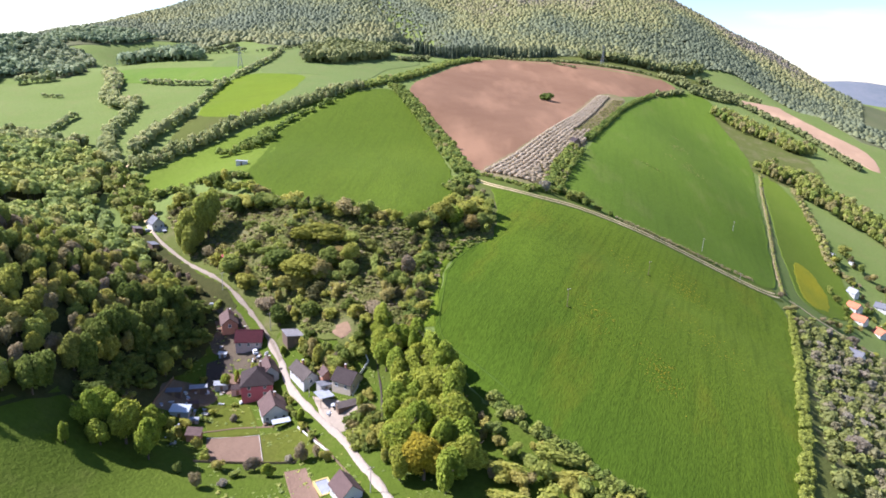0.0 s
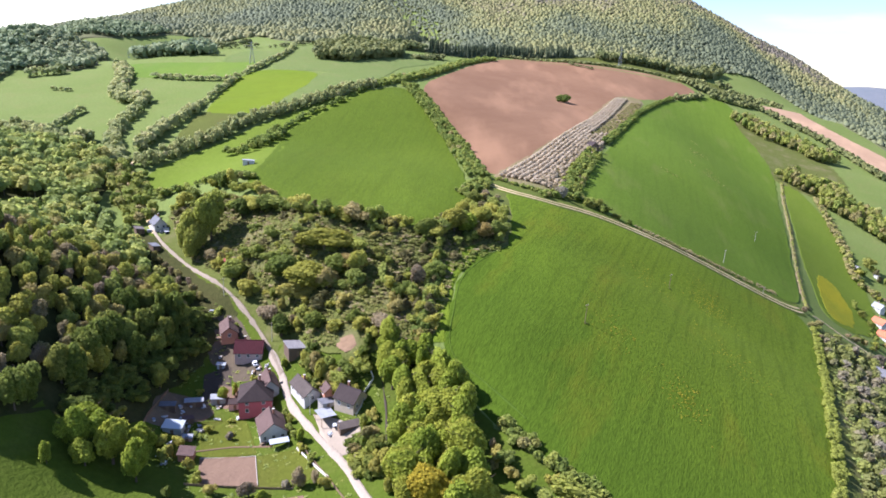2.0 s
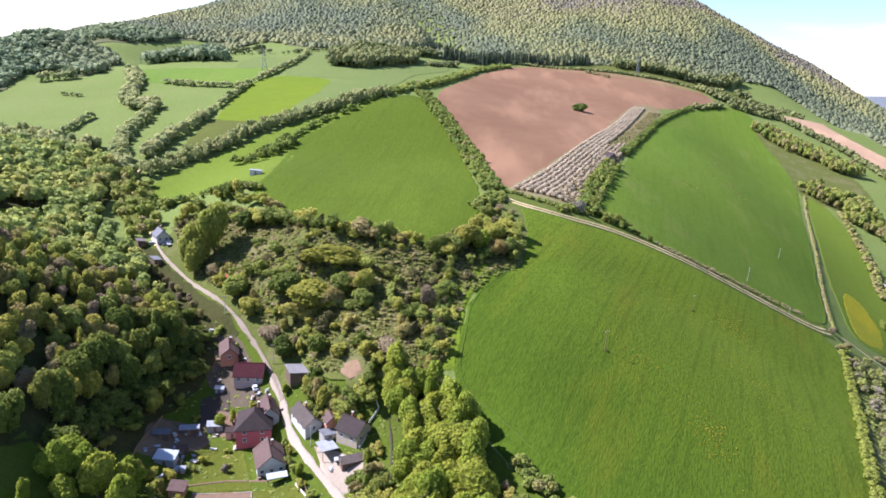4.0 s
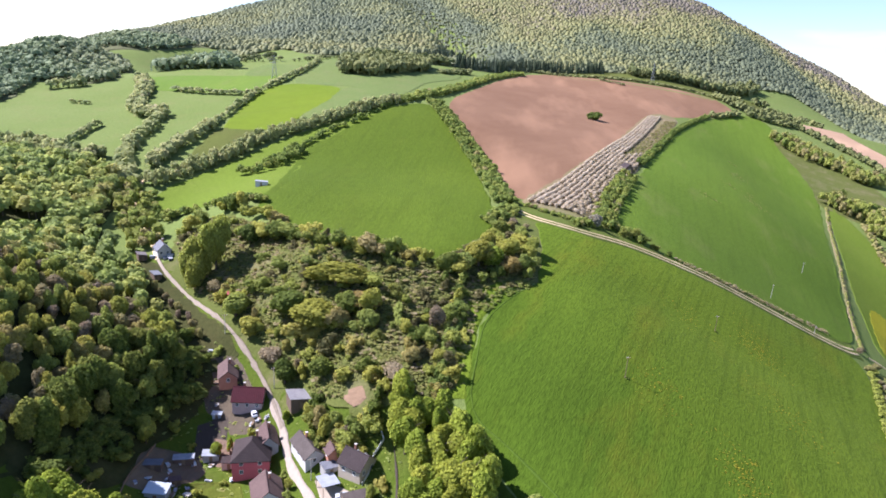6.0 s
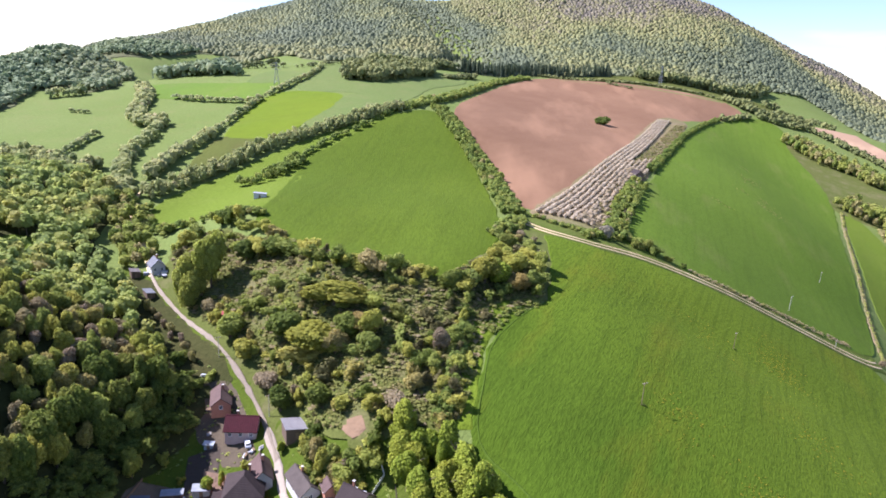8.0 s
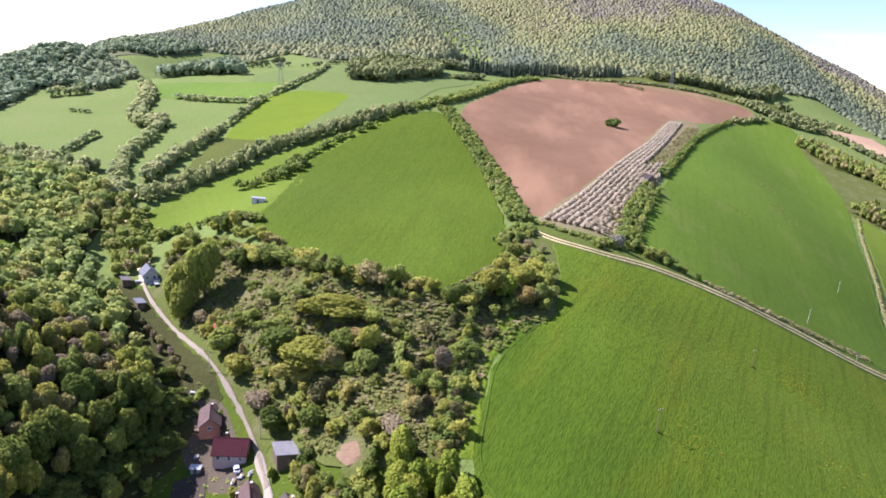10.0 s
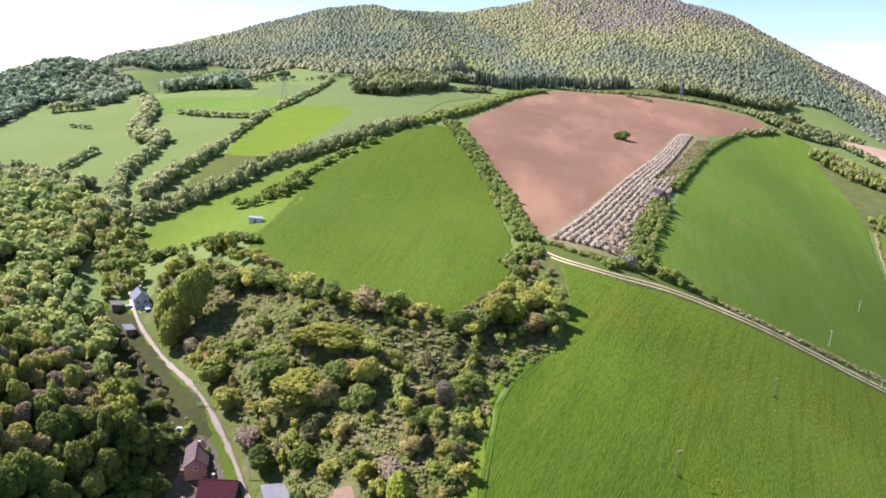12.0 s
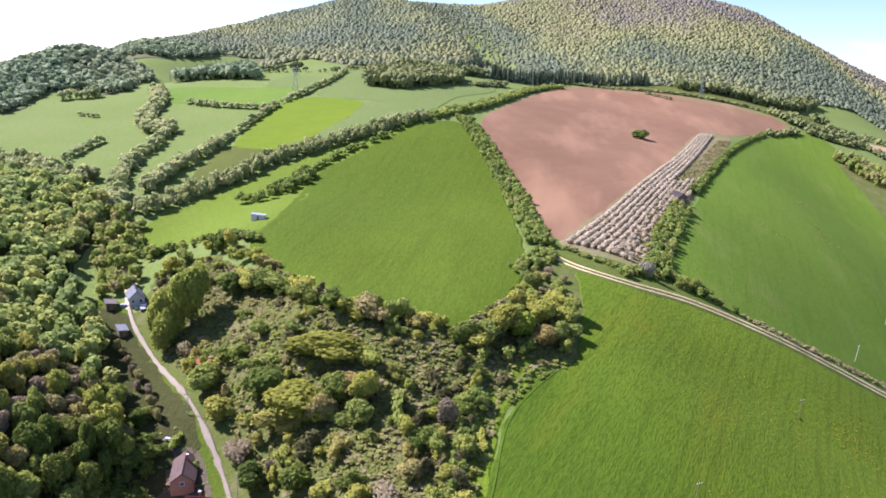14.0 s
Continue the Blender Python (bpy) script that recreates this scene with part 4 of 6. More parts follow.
for a, b in zip(tree_x[k], tree_y[k]):
    edge = a > -112 and b < 232
    q = grove.rng.random()
    if q < (0.42 if a > -140 and b > 215 else 0.18) and (not edge or b > 225):
        grove.add(grove.rng.choice(BARE), a, b, grove.rng.uniform(0.72, 0.95), grove.rng.uniform(0.9, 1.1), group="woods on the western slope")
    elif edge and q < 0.55:
        # darker leaf colour here paints the shaded edge of the woods
        grove.add(grove.rng.choice(SHADY), a, b, grove.rng.uniform(0.85, 1.05), grove.rng.uniform(0.95, 1.15), group="woods on the western slope")
    else:
        grove.add(grove.rng.choice(FOREST), a, b, grove.rng.uniform(0.74, 1.0) + (0.06 if edge else 0), grove.rng.uniform(0.88, 1.1), group="woods on the western slope")
far = ~near
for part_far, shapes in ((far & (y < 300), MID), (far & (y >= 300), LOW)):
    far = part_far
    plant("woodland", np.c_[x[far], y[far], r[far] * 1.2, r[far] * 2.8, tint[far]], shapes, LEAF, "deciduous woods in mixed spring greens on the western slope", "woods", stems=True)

# clump and lone trees below the woods
for a, b, s in ((-95.7, 153.9, 1.0), (-91.3, 157.9, 1.05), (-87.1, 154.8, 1.0), (-83.3, 158.3, 0.95), (-79.5, 151.6, 0.9), (-91.6, 149.9, 0.85), (-97.8, 144.6, 0.5), (-82.6, 162.2, 0.8), (-96.2, 160.2, 0.9)):
    grove.add(LIME[int(b) % 3] if b > 140 else FOREST[int(-a) % 6], a, b, s, group="clump above the meadow")
grove.add(FOREST[3], -93, 195, 1.05, 1.0)

# ridge trees beside the near field
RIDGE = [(-18.4, 208.8), (-5.9, 202.8), (4, 190.2), (9.1, 173.1), (11.1, 151), (12.1, 138.8), (0, 131.2), (-9.2, 141.1), (-11.3, 163.7), (-14.2, 187.6), (-18.9, 199)]
x, y, rng = scatter(RIDGE, 4.9, 9)
for a, b in zip(x, y):
    if np.hypot(a + 1, b - 141) > 6.0:
        grove.add(grove.rng.choice(LIME), a, b, grove.rng.uniform(0.85, 1.3), grove.rng.uniform(0.75, 0.95), group="trees on the ridge")
grove.add(GOLD[0], -1, 141, 1.45, 0.85)

def tree_at(kind, x, y, radius, tall, group):
    """A tree or bush of that crown radius and height."""
    wide, high = (2.1, 2.95) if kind in BUSHES + DARK_BUSHES + PALE_BUSHES else (4.1, 13.0)
    return grove.add(kind, x, y, radius / wide, tall / high * wide / radius, group)


# the belt at the corner of the near field
CORNER = [(2.2, 277, 7.7, 11.9, AMBER[0]), (-2.5, 272, 5.4, 9.1, FOREST[0]), (7.6, 278.8, 5.9, 10.5, LIME[2]), (15, 291.8, 6.2, 9.8, FOREST[2]), (10.5, 295.8, 5.4, 8.5, FOREST[4]), (20, 303.8, 5.6, 9.1, FOREST[3]), (15.5, 279, 5.9, 8.8, RUSSET[0]),
          (21, 283.8, 5.1, 9.8, FOREST[4]), (9.6, 272, 4.1, 6.0, DARK_BUSHES[0]), (4.8, 267.8, 4.1, 4.9, BUSHES[1]), (25, 286, 4.6, 9.1, FOREST[5])]
CORNER += [(22.5, 278.5, 4.1, 6.3, FOREST[1]), (-9.5, 266.8, 5.4, 7.8, SHADY[0]), (-5, 266.8, 5.1, 7.3, FOREST[2]),
          (-1, 281.8, 4.6, 7.8, FOREST[1]), (6, 288, 4.9, 8.5, FOREST[3]), (23, 295, 4.9, 7.8, FOREST[0]), (16, 312.8, 3.9, 5.6, BARE[1]), (21, 317.8, 3.4, 4.9, FOREST[2]), (13, 325.8, 3.0, 3.8, FOREST[4]), (18, 334, 2.8, 3.5, BARE[0])]
CORNER += [(11, 303, 4.4, 9, FOREST[5]), (6, 296, 4.2, 9, FOREST[0]), (25, 300, 4.0, 9, FOREST[2]), (12, 314, 3.6, 7, SHADY[1]), (22, 311, 3.6, 7.5, FOREST[1]), (8, 309, 3.2, 6, FOREST[4]), (17, 324, 3.2, 6, FOREST[3]), (24, 327, 2.8, 5, BARE[1]), (9, 322, 2.8, 5, FOREST[0])]
for a, b, r, h, k in CORNER:
    tree_at(k, a, b, r, h, "trees at the field corner")

# the trees of the scrubland, each as broad and tall as it stands
SCRUB_TREES = [(-112.9, 280.5, 6.2, 20, POPLAR[0]), (-118.5, 280, 5.4, 17, POPLAR[1]), (-108, 283, 5.2, 17.5, POPLAR[0]), (-114, 275, 4.6, 13, POPLAR[1]), (-92.6, 294.7, 6.4, 10.7, FOREST[3]), (-84.9, 291.3, 4.4, 9.0, SHADY[1]), (-101, 298.9, 4.2, 7.8, FOREST[5]), (-97, 293, 4.6, 9.0, SHADY[0]),
               (-49.7, 253.7, 4.6, 10.7, AMBER[0]), (-43.5, 256.8, 3.1, 7.4, BARE[1]), (-65.5, 247.2, 6.3, 10.7, SHADY[2]), (-53.4, 240.5, 4.4, 12.3, AMBER[0]), (-46, 237.5, 4.6, 11.9, FOREST[4]), (-40.2, 244.8, 4.2, 10.7, RUSSET[0]), (-34.5, 241.8, 3.9, 10.7, FOREST[2])]
SCRUB_TREES += [(-43.4, 242.8, 4.6, 8.6, SHADY[0]), (-34.8, 235.3, 4.2, 9.4, FOREST[0]), (-11.5, 237.8, 2.7, 11.5, BARE[0]), (-12.4, 228.8, 3.5, 8.2, FOREST[4]), (-17, 218.8, 3.7, 7.8, FOREST[1]), (-8, 220, 2.9, 7.4, FOREST[5]), (-22, 212.3, 5.2, 7.8, BARE[0]),
               (-88, 253, 5.0, 10.5, FOREST[2]), (-79.5, 244, 5.4, 10.5, FOREST[3]), (-67.8, 232, 5.4, 10, BARE[1]), (-60, 223.5, 4.4, 9.2, SHADY[0]), (-104, 270.5, 3.6, 8, BARE[0]), (-46.7, 220.4, 3.7, 7.4, SHADY[1])]
for a, b, r, h, k in SCRUB_TREES:
    tree_at(k, a, b, r * (0.9 if k in POPLAR else 1.18), h, "trees of the scrubland")
SCRUB_BUSHES = [(-53.5, 228.9, 3.6, 5.6), (-57, 238.5, 3.4, 5.6), (-2.5, 245, 3.1, 5.6), (-9.7, 256.8, 3.2, 4.5), (-87.9, 261.3, 3.1, 4.9), (-74.9, 265.8, 2.7, 3.8), (-81.6, 260.8, 2.9, 3.8), (-98.9, 262.8, 3.1, 5.2), (-46.9, 229.2, 3.8, 5.6), (-38, 227.5, 2.9, 3.8),
                (-30.3, 229.8, 2.9, 4.5), (-25, 237.8, 2.5, 4.5), (-20.6, 230.8, 2.3, 4.5), (-61.9, 257.8, 2.7, 3.8), (-28, 249, 2.3, 3.4), (-36, 251.8, 2.7, 3.8), (-70.9, 254.8, 2.3, 3.4)]
for k, (a, b, r, h) in enumerate(SCRUB_BUSHES):
    tree_at(PALE_BUSHES[0] if k % 5 == 3 else DARK_BUSHES[k % 3] if k % 4 == 2 else BUSHES[k % 5], a, b, r, h, "shrubs of the scrubland")


def bushes_along(points, step, wander, radius, tall, group, dark=0.3, twig=0.12, lean=0.0):
    for p in smooth(points, step, wander=wander, seed=len(points) + 3):
        q = grove.rng.random()
        kind = grove.rng.choice(DARK_BUSHES) if q < dark else PALE_BUSHES[0] if q < dark + twig else grove.rng.choice(BUSHES)
        size = grove.rng.uniform(0.7, 1.25)
        tree_at(kind, p[0], p[1] + lean, radius * size, tall * size * grove.rng.uniform(0.85, 1.15), group)


SHRUBS = "shrubs of the scrubland"
# the belt below the middle field, and the same belt where it runs on westwards
bushes_along([(-81.9, 295.8), (-75.9, 287.8), (-65.9, 276.8), (-58, 271), (-49.9, 268.8), (-39.5, 266.8), (-30, 269), (-20.5, 269), (-12, 269.8)], 4.4, 1.4, 2.9, 4.6, SHRUBS, 0.35, 0.2)
bushes_along([(-69.9, 283.8), (-61, 274), (-47, 271.3), (-34, 271.3), (-22, 272.8)], 6.0, 1.2, 2.0, 3.0, SHRUBS, 0.3, 0.35)
bushes_along([(-135.9, 311.8), (-123.9, 325.8), (-105.9, 317.8), (-95.9, 310.8), (-87.9, 304.8)], 4.8, 2.2, 2.6, 4.6, SHRUBS, 0.3)
# the ditch beside the wheat
bushes_along([(-10, 260.8), (-4, 256), (-8, 245.8), (-4.5, 236), (-7, 225), (-5, 213.8), (-8, 207.8)], 4.2, 1.6, 2.1, 3.6, SHRUBS, 0.45, 0.15)
bushes_along([(-24, 246), (-16, 249), (-13, 243), (-14, 233.8), (-19, 223.8)], 5.5, 2.0, 1.8, 3.2, SHRUBS, 0.35, 0.2)
# round the bare patch above the houses
bushes_along([(-46, 211), (-43, 205), (-39, 200), (-33, 197), (-27.5, 199.5), (-25.5, 205), (-27, 212), (-33, 216.5), (-40, 216)], 2.9, 1.0, 2.0, 2.8, SHRUBS, 0.5, 0.12)
bushes_along([(-44, 201), (-38, 195.5), (-32, 192.5), (-28, 194)], 3.4, 1.2, 1.9, 2.6, SHRUBS, 0.5, 0.2)
# along the upper road
for p in smooth([(-57.3, 221.8), (-66.1, 232.4), (-77.9, 242.8), (-89.8, 253.6), (-100.9, 263.8)], 6.5, wander=1.2):
    grove.add(grove.rng.choice(FOREST[:4] + BARE), p[0] + 3.5, p[1] + 2, grove.rng.uniform(0.4, 0.65), 0.95, group="trees of the scrubland")
for p in smooth([(-91.9, 242.8), (-105.9, 256.8), (-120.9, 269.8), (-132.9, 279.8)], 4.2, wander=1.2):
    grove.add(grove.rng.choice(BARE), p[0] - 5, p[1], grove.rng.uniform(0.4, 0.65), group="woods on the western slope")
lane = np.array(smooth(VILLAGE_ROAD, 3.0))
OPEN_GROUND = [[(-36, 261.8), (-8, 261.8), (-12, 247), (-33, 252)], [(-108, 300), (-95.9, 305.8), (-84, 284), (-102, 276)], [(-83.9, 275.8), (-65.9, 267.8), (-73.9, 255.8), (-89.9, 265.8)], [(-40, 226), (-24, 231.8), (-16, 221.8), (-30, 213.8)]]
x, y, rng = scatter(W_SCRUB, 4.6, 12)
for a, b in zip(x, y):
    clear = any(inside(c, np.array([a]), np.array([b]))[0] for c in OPEN_GROUND)
    if grove.rng.random() < (0.82 if clear else 0.42) or (a + 33) ** 2 + (b - 209) ** 2 < 60 or np.hypot(lane[:, 0] - a, lane[:, 1] - b).min() < 4.5:
        continue
    size = 0.6 + 1.3 * grove.rng.random() ** 2
    tree_at(PALE_BUSHES[0] if grove.rng.random() < 0.3 else grove.rng.choice(BUSHES), a, b, size * 1.15, size * 1.6, SHRUBS)
x, y, rng = scatter(W_SCRUB, 0.95, 15, 0.6)
k = np.array([noise.noise(Vector((a * 0.07, b * 0.07, 9.0))) for a, b in zip(x, y)]) > rng.uniform(-1.0, 0.1, len(x))
x, y = x[k], y[k]
r = 0.35 + 0.95 * rng.uniform(0, 1, len(x)) ** 2
k = np.hypot(x + 32.5, y - 209.4) > 5.0
x, y, r = x[k], y[k], r[k]
plant("brushwood", np.c_[x, y, r, r * 1.1, np.clip(rng.normal(0.5, 0.3, len(x)), 0, 1)], TUFTS, BRUSH, "low olive brush and dry stalks covering the scrubland", "brush")


# ------------------------------------------------------------------ hedgerows and far woods
def hedge(points, width, radius, tall, tint, label, seed, gap=0.12, step=1.05, leaf=None, shapes=None, name="hedgerow"):
    rng = np.random.RandomState(seed)
    if np.mean([p[1] for p in points]) > 420 and leaf is None:
        radius, step, width, gap, tall = radius * 0.8, step * 0.8, width * 0.66, gap * 1.4, tall * 0.8
    line = np.array(smooth(points, radius * step))
    d = np.gradient(line, axis=0)
    side = np.c_[d[:, 1], -d[:, 0]] / np.hypot(d[:, 0], d[:, 1])[:, None]
    rows = []
    lanes = max(1, int(round(width / (radius * 1.3))))
    for k in range(lanes):
        off = (k - (lanes - 1) / 2) * radius * 1.25
        for p, q in zip(line, side):
            if rng.uniform() < gap:
                continue
            r = radius * rng.uniform(0.6, 1.25)
            a = p + q * (off + rng.uniform(-0.4, 0.4) * radius) + rng.uniform(-0.3, 0.3, 2) * radius
            rows.append((a[0], a[1], r, tall * (0.35 + 0.65 * r / radius) * rng.uniform(0.85, 1.15), np.clip(tint + rng.normal(0, 0.2), 0, 1)))
    leaf = leaf or (COPSE_LEAF if line[:, 1].mean() > 700 else LEAF_MID if (line[:, 0].mean() < -130 and line[:, 1].mean() > 390) else HEDGE_LEAF)
    shapes = shapes or (LEAFY if line[:, 1].mean() > 420 else LOW)
    return plant(name, rows, shapes, leaf, label, "hedge", stems=False, sink=0.2)


# the tall hem of the forest above the fields
hedge([(-160, 905), (-110, 908), (-74, 910), (-52, 925)], 14, 4.2, 11, 0.4, "tall trees at the edge of the forest", 60, 0.05, leaf=COPSE_LEAF, shapes=LEAFY)
hedge([(240, 1128), (321, 1160), (372, 1172), (412, 1180), (450, 1204), (498, 1262)], 18, 4.8, 15, 0.4, "tall trees at the edge of the forest", 61, 0.05, leaf=COPSE_LEAF, shapes=LEAFY)
hedge([(357, 1040), (356, 1000), (374, 985), (398, 980), (424, 978), (450, 982)], 16, 4.0, 9, 0.5, "mixed trees between the fields below the forest", 62, 0.15, leaf=COPSE_LEAF, shapes=LEAFY)
hedge([(395, 1088), (412, 1092)], 16, 4.0, 9, 0.5, "clump of trees on a meadow below the forest", 63, 0.1, leaf=COPSE_LEAF, shapes=LEAFY)
hedge([(462, 1158), (482, 1160)], 16, 4.4, 11, 0.4, "clump of trees on a meadow below the forest", 64, 0.1, leaf=COPSE_LEAF, shapes=LEAFY)
GREEN_HEDGE = "uneven hedgerow of young green trees between fields"
hedge([(-44, 590), (-36, 568), (-18, 512), (-3.5, 463), (7.5, 418), (14, 376), (15, 366)], 12, 2.5, 5.6, 0.42, GREEN_HEDGE, 1, 0.08, leaf=HEDGE_LEAF, shapes=LOW)
hedge([(-73, 566), (-58, 598), (-41, 648), (-23, 725), (3, 845), (33, 930), (52, 958)], 10, 2.6, 5.0, 0.45, GREEN_HEDGE, 2, 0.1, leaf=HEDGE_LEAF)
hedge([(-135.5, 388.7), (-125.4, 403.4), (-119, 442)], 13, 3.0, 6.5, 0.35, "clump of shrubs and small trees near a hut", 3)
hedge([(-120, 444), (-107, 484), (-88, 519), (-75, 561)], 5, 2.8, 5.0, 0.25, GREEN_HEDGE, 4, 0.25)
hedge([(-186.5, 379.9), (-174.1, 402.2), (-157.9, 426.8), (-151, 455), (-136, 475), (-116, 501), (-95, 531), (-73, 566)], 10, 2.8, 8.6, 0.5, "tall belt of trees along the slope", 5, leaf=LEAF_MID, shapes=LOW, gap=0.05)
hedge([(-199.1, 405.2), (-199, 447), (-196, 484)], 14, 3.6, 9, 0.55, "tall belt of trees along the slope", 6, 0.05)
hedge([(-196, 484), (-197, 540), (-196, 600), (-183, 693), (-197, 792)], 6, 3.4, 6.5, 0.4, GREEN_HEDGE, 7, 0.1)
hedge([(-277, 600), (-250, 589), (-201, 582)], 6, 3.4, 6, 0.4, GREEN_HEDGE, 8, 0.1)
hedge([(-198.5, 378.8), (-218, 409), (-233, 448), (-239, 481), (-248, 516)], 12, 3.8, 8, 0.45, "trees along the stream in the valley", 9, 0.2)
hedge([(-330, 640), (-305, 600), (-284, 545), (-259, 514), (-246, 516)], 16, 4.0, 9, 0.55, "trees along the stream in the valley", 10, 0.1)
hedge([(-276, 443), (-281, 468), (-282, 490)], 5, 3.0, 6, 0.3, "short hedge in the open meadow", 11)
hedge([(-345, 553), (-327, 549)], 3, 2.6, 4, 0.3, "few low shrubs in the open meadow", 13, 0.3)
hedge([(129, 548), (167, 640), (210, 742), (262, 845), (300, 905)], 6, 2.2, 4.6, 0.3, "dense green hedge along the orchard", 14, 0.02, leaf=HEDGE_LEAF, shapes=LOW)
hedge([(70, 372), (80, 412), (95, 457), (110, 496)], 11, 2.4, 5.2, 0.5, "olive-green shrubs and young trees beside the orchard", 45, 0.3, leaf=HEDGE_LEAF, shapes=LOW)
hedge([(27, 366), (40, 359), (54, 357), (66, 362)], 5, 1.5, 2.2, 0.6, "low weeds and shrubs below the orchard", 46, 0.25)
hedge([(307, 910), (357, 953)], 14, 4.0, 8, 0.5, GREEN_HEDGE, 15)
hedge([(51.4, 350.4), (69.7, 366.6), (88.3, 363.9)], 7, 2.4, 4.5, 0.45, "low shrubs beside the field track", 16, 0.2)
hedge([(109, 363), (136.4, 369.3), (165.9, 379.7), (215.9, 398.8)], 4, 1.1, 1.2, 0.8, "low brown weeds and brambles beside the track", 17, 0.2, leaf=BRUSH, shapes=TUFTS)
hedge([(170, 1000), (200, 981)], 6, 3.2, 4.5, 0.3, "low shrubs at the edge of the ploughed field", 18)
hedge([(70, 1010), (128, 1030), (217, 1056), (315, 1070), (370, 1040)], 18, 4.0, 5, 0.5, "shrubs between the ploughed field and the forest", 19, 0.3)
hedge([(373, 965), (414, 956), (449, 962), (488, 894), (500, 832), (510, 752)], 11, 4.2, 9, 0.4, "belt of trees above the valley", 20, 0.08)
hedge([(391, 886), (407, 838), (445, 804), (450, 774)], 34, 4.6, 13, 0.72, "strip of woods along the eastern field", 21, 0.05, leaf=HEDGE_LEAF, shapes=LOW)
hedge([(370, 705), (390, 681), (420, 680)], 34, 4.6, 13, 0.72, "strip of woods along the eastern field", 22, 0.05, leaf=HEDGE_LEAF, shapes=LOW)
hedge([(398, 655), (418, 625), (445, 578), (465, 520)], 48, 4.6, 13, 0.72, "strip of woods above the eastern village", 23, 0.08, leaf=HEDGE_LEAF, shapes=LOW)
hedge([(356, 682), (316, 588), (281, 500), (254, 431), (245, 409)], 3, 1.3, 1.9, 0.85, "dry brambly hedge along the field edge", 24, 0.3)
hedge([(382, 656), (358, 565), (342, 510), (352, 494)], 12, 2.4, 4.5, 0.97, "hedge with budding and blossoming trees", 25, 0.25)
hedge([(440, 1060), (500, 1100), (520, 1040)], 12, 4.5, 9, 0.4, "group of trees below the forest", 26, 0.2)
hedge([(19.1, 172.6), (28.3, 161.2), (38.5, 153.2), (47.8, 144.4), (60.9, 134)], 5, 2.0, 3.6, 0.5, "shrubs along the lower edge of the wheat", 27, 0.1, shapes=BUSHY)
hedge([(238, 384), (231, 372), (190.9, 291.2), (150.6, 221.7), (131.3, 185.1), (115.6, 157.2), (106.8, 118.9)], 4, 1.7, 3.0, 0.6, "yellow-green shrubs along the edge of the wheat", 28, 0.12, leaf=POPLAR_LEAF)
hedge([(-212, 790), (-167, 870)], 6, 3.5, 5, 0.35, GREEN_HEDGE, 29)
hedge([(-275, 756), (-204, 774)], 6, 3.5, 6, 0.4, GREEN_HEDGE, 30, 0.3)
hedge([(-310, 734), (-285, 782), (-270, 850)], 10, 4, 7, 0.4, GREEN_HEDGE, 31, 0.2)
hedge([(-398, 602), (-376, 617)], 16, 4.5, 10, 0.25, "small copse at the foot of a hill", 32)
hedge([(-52, 815), (-22, 870)], 14, 4.5, 7, 0.3, "small copse below the forest", 33)
hedge([(4.9, 327.4), (13.9, 343.3), (17.9, 356.3)], 8, 2.4, 4.0, 0.5, "shrubs at the fork of the track", 34)
hedge([(-4, 250), (-7, 222.2), (-8, 208.6)], 5, 1.8, 3.4, 0.3, "shrubs along the edge of the wheat", 35, 0.1, shapes=BUSHY)
hedge([(4, 250.6), (14.1, 266.1), (22.4, 274.2)], 7, 1.2, 1.3, 0.55, "low lush green shrubs along the edge of the wheat", 36, 0.4, leaf=HEDGE_LEAF, shapes=BUSHY)
hedge([(-200.5, 372.8), (-179.1, 346.9), (-162.9, 323), (-151.5, 307.6)], 16, 3.2, 7, 0.7, "trees along the lane into the valley", 37, 0.15)
hedge([(-178.6, 366.1), (-169.2, 347.1), (-151.8, 333.4)], 7, 2.6, 5, 0.5, "shrubs beside the slope meadow", 38, 0.3)
hedge([(-151.3, 338.6), (-124.1, 338), (-102.2, 328)], 6, 2.2, 4, 0.45, "shrubs beside the slope meadow", 39, 0.25)
hedge([(-340, 420), (-300, 430), (-261.9, 411.8), (-235.1, 408.2)], 22, 4.0, 9, 0.5, "trees on the edge of the western woods", 40, 0.1)


def wood(poly, spacing, radius, tall, tint, label, seed, leaf=None, shapes=None, name="woodland"):
    x, y, rng = scatter(poly, spacing, seed)
    r = radius * rng.uniform(0.75, 1.25, len(x))
    return plant(name, np.c_[x, y, r, tall * r / radius, np.clip(tint + rng.normal(0, 0.2, len(x)), 0, 1)], shapes or (SMALL if y.mean() > 480 else LOW), leaf or (LEAF_MID if y.mean() > 390 else LEAF), label, "woods")


wood([(-147, 680), (-110, 690), (-67, 800), (-70, 860), (-130, 850), (-165, 763)], 4.6, 3.6, 11, 0.5, "oval copse of dense trees in the pasture", 41, COPSE_LEAF, LEAFY)
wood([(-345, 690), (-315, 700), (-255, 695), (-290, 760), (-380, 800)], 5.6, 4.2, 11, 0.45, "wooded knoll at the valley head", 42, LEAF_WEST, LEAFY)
wood([(242, 382), (294, 396), (330, 385), (290, 300), (186.2, 181.2), (151.1, 130.9), (121.2, 141.4), (150.3, 202.9), (181.3, 259.6), (211, 319.3)], 6.0, 2.7, 5.0, 0.6, "budding grey-brown orchard trees and shrubs below the wheat field", 43, BUD_LEAF, BUSHY)
x, y, rng = scatter([(242, 382), (294, 396), (330, 385), (290, 300), (186.2, 181.2), (151.1, 130.9), (116.1, 131.2), (150.4, 208.2), (183.3, 266.6), (212.6, 322.7)], 3.2, 44, 0.7)
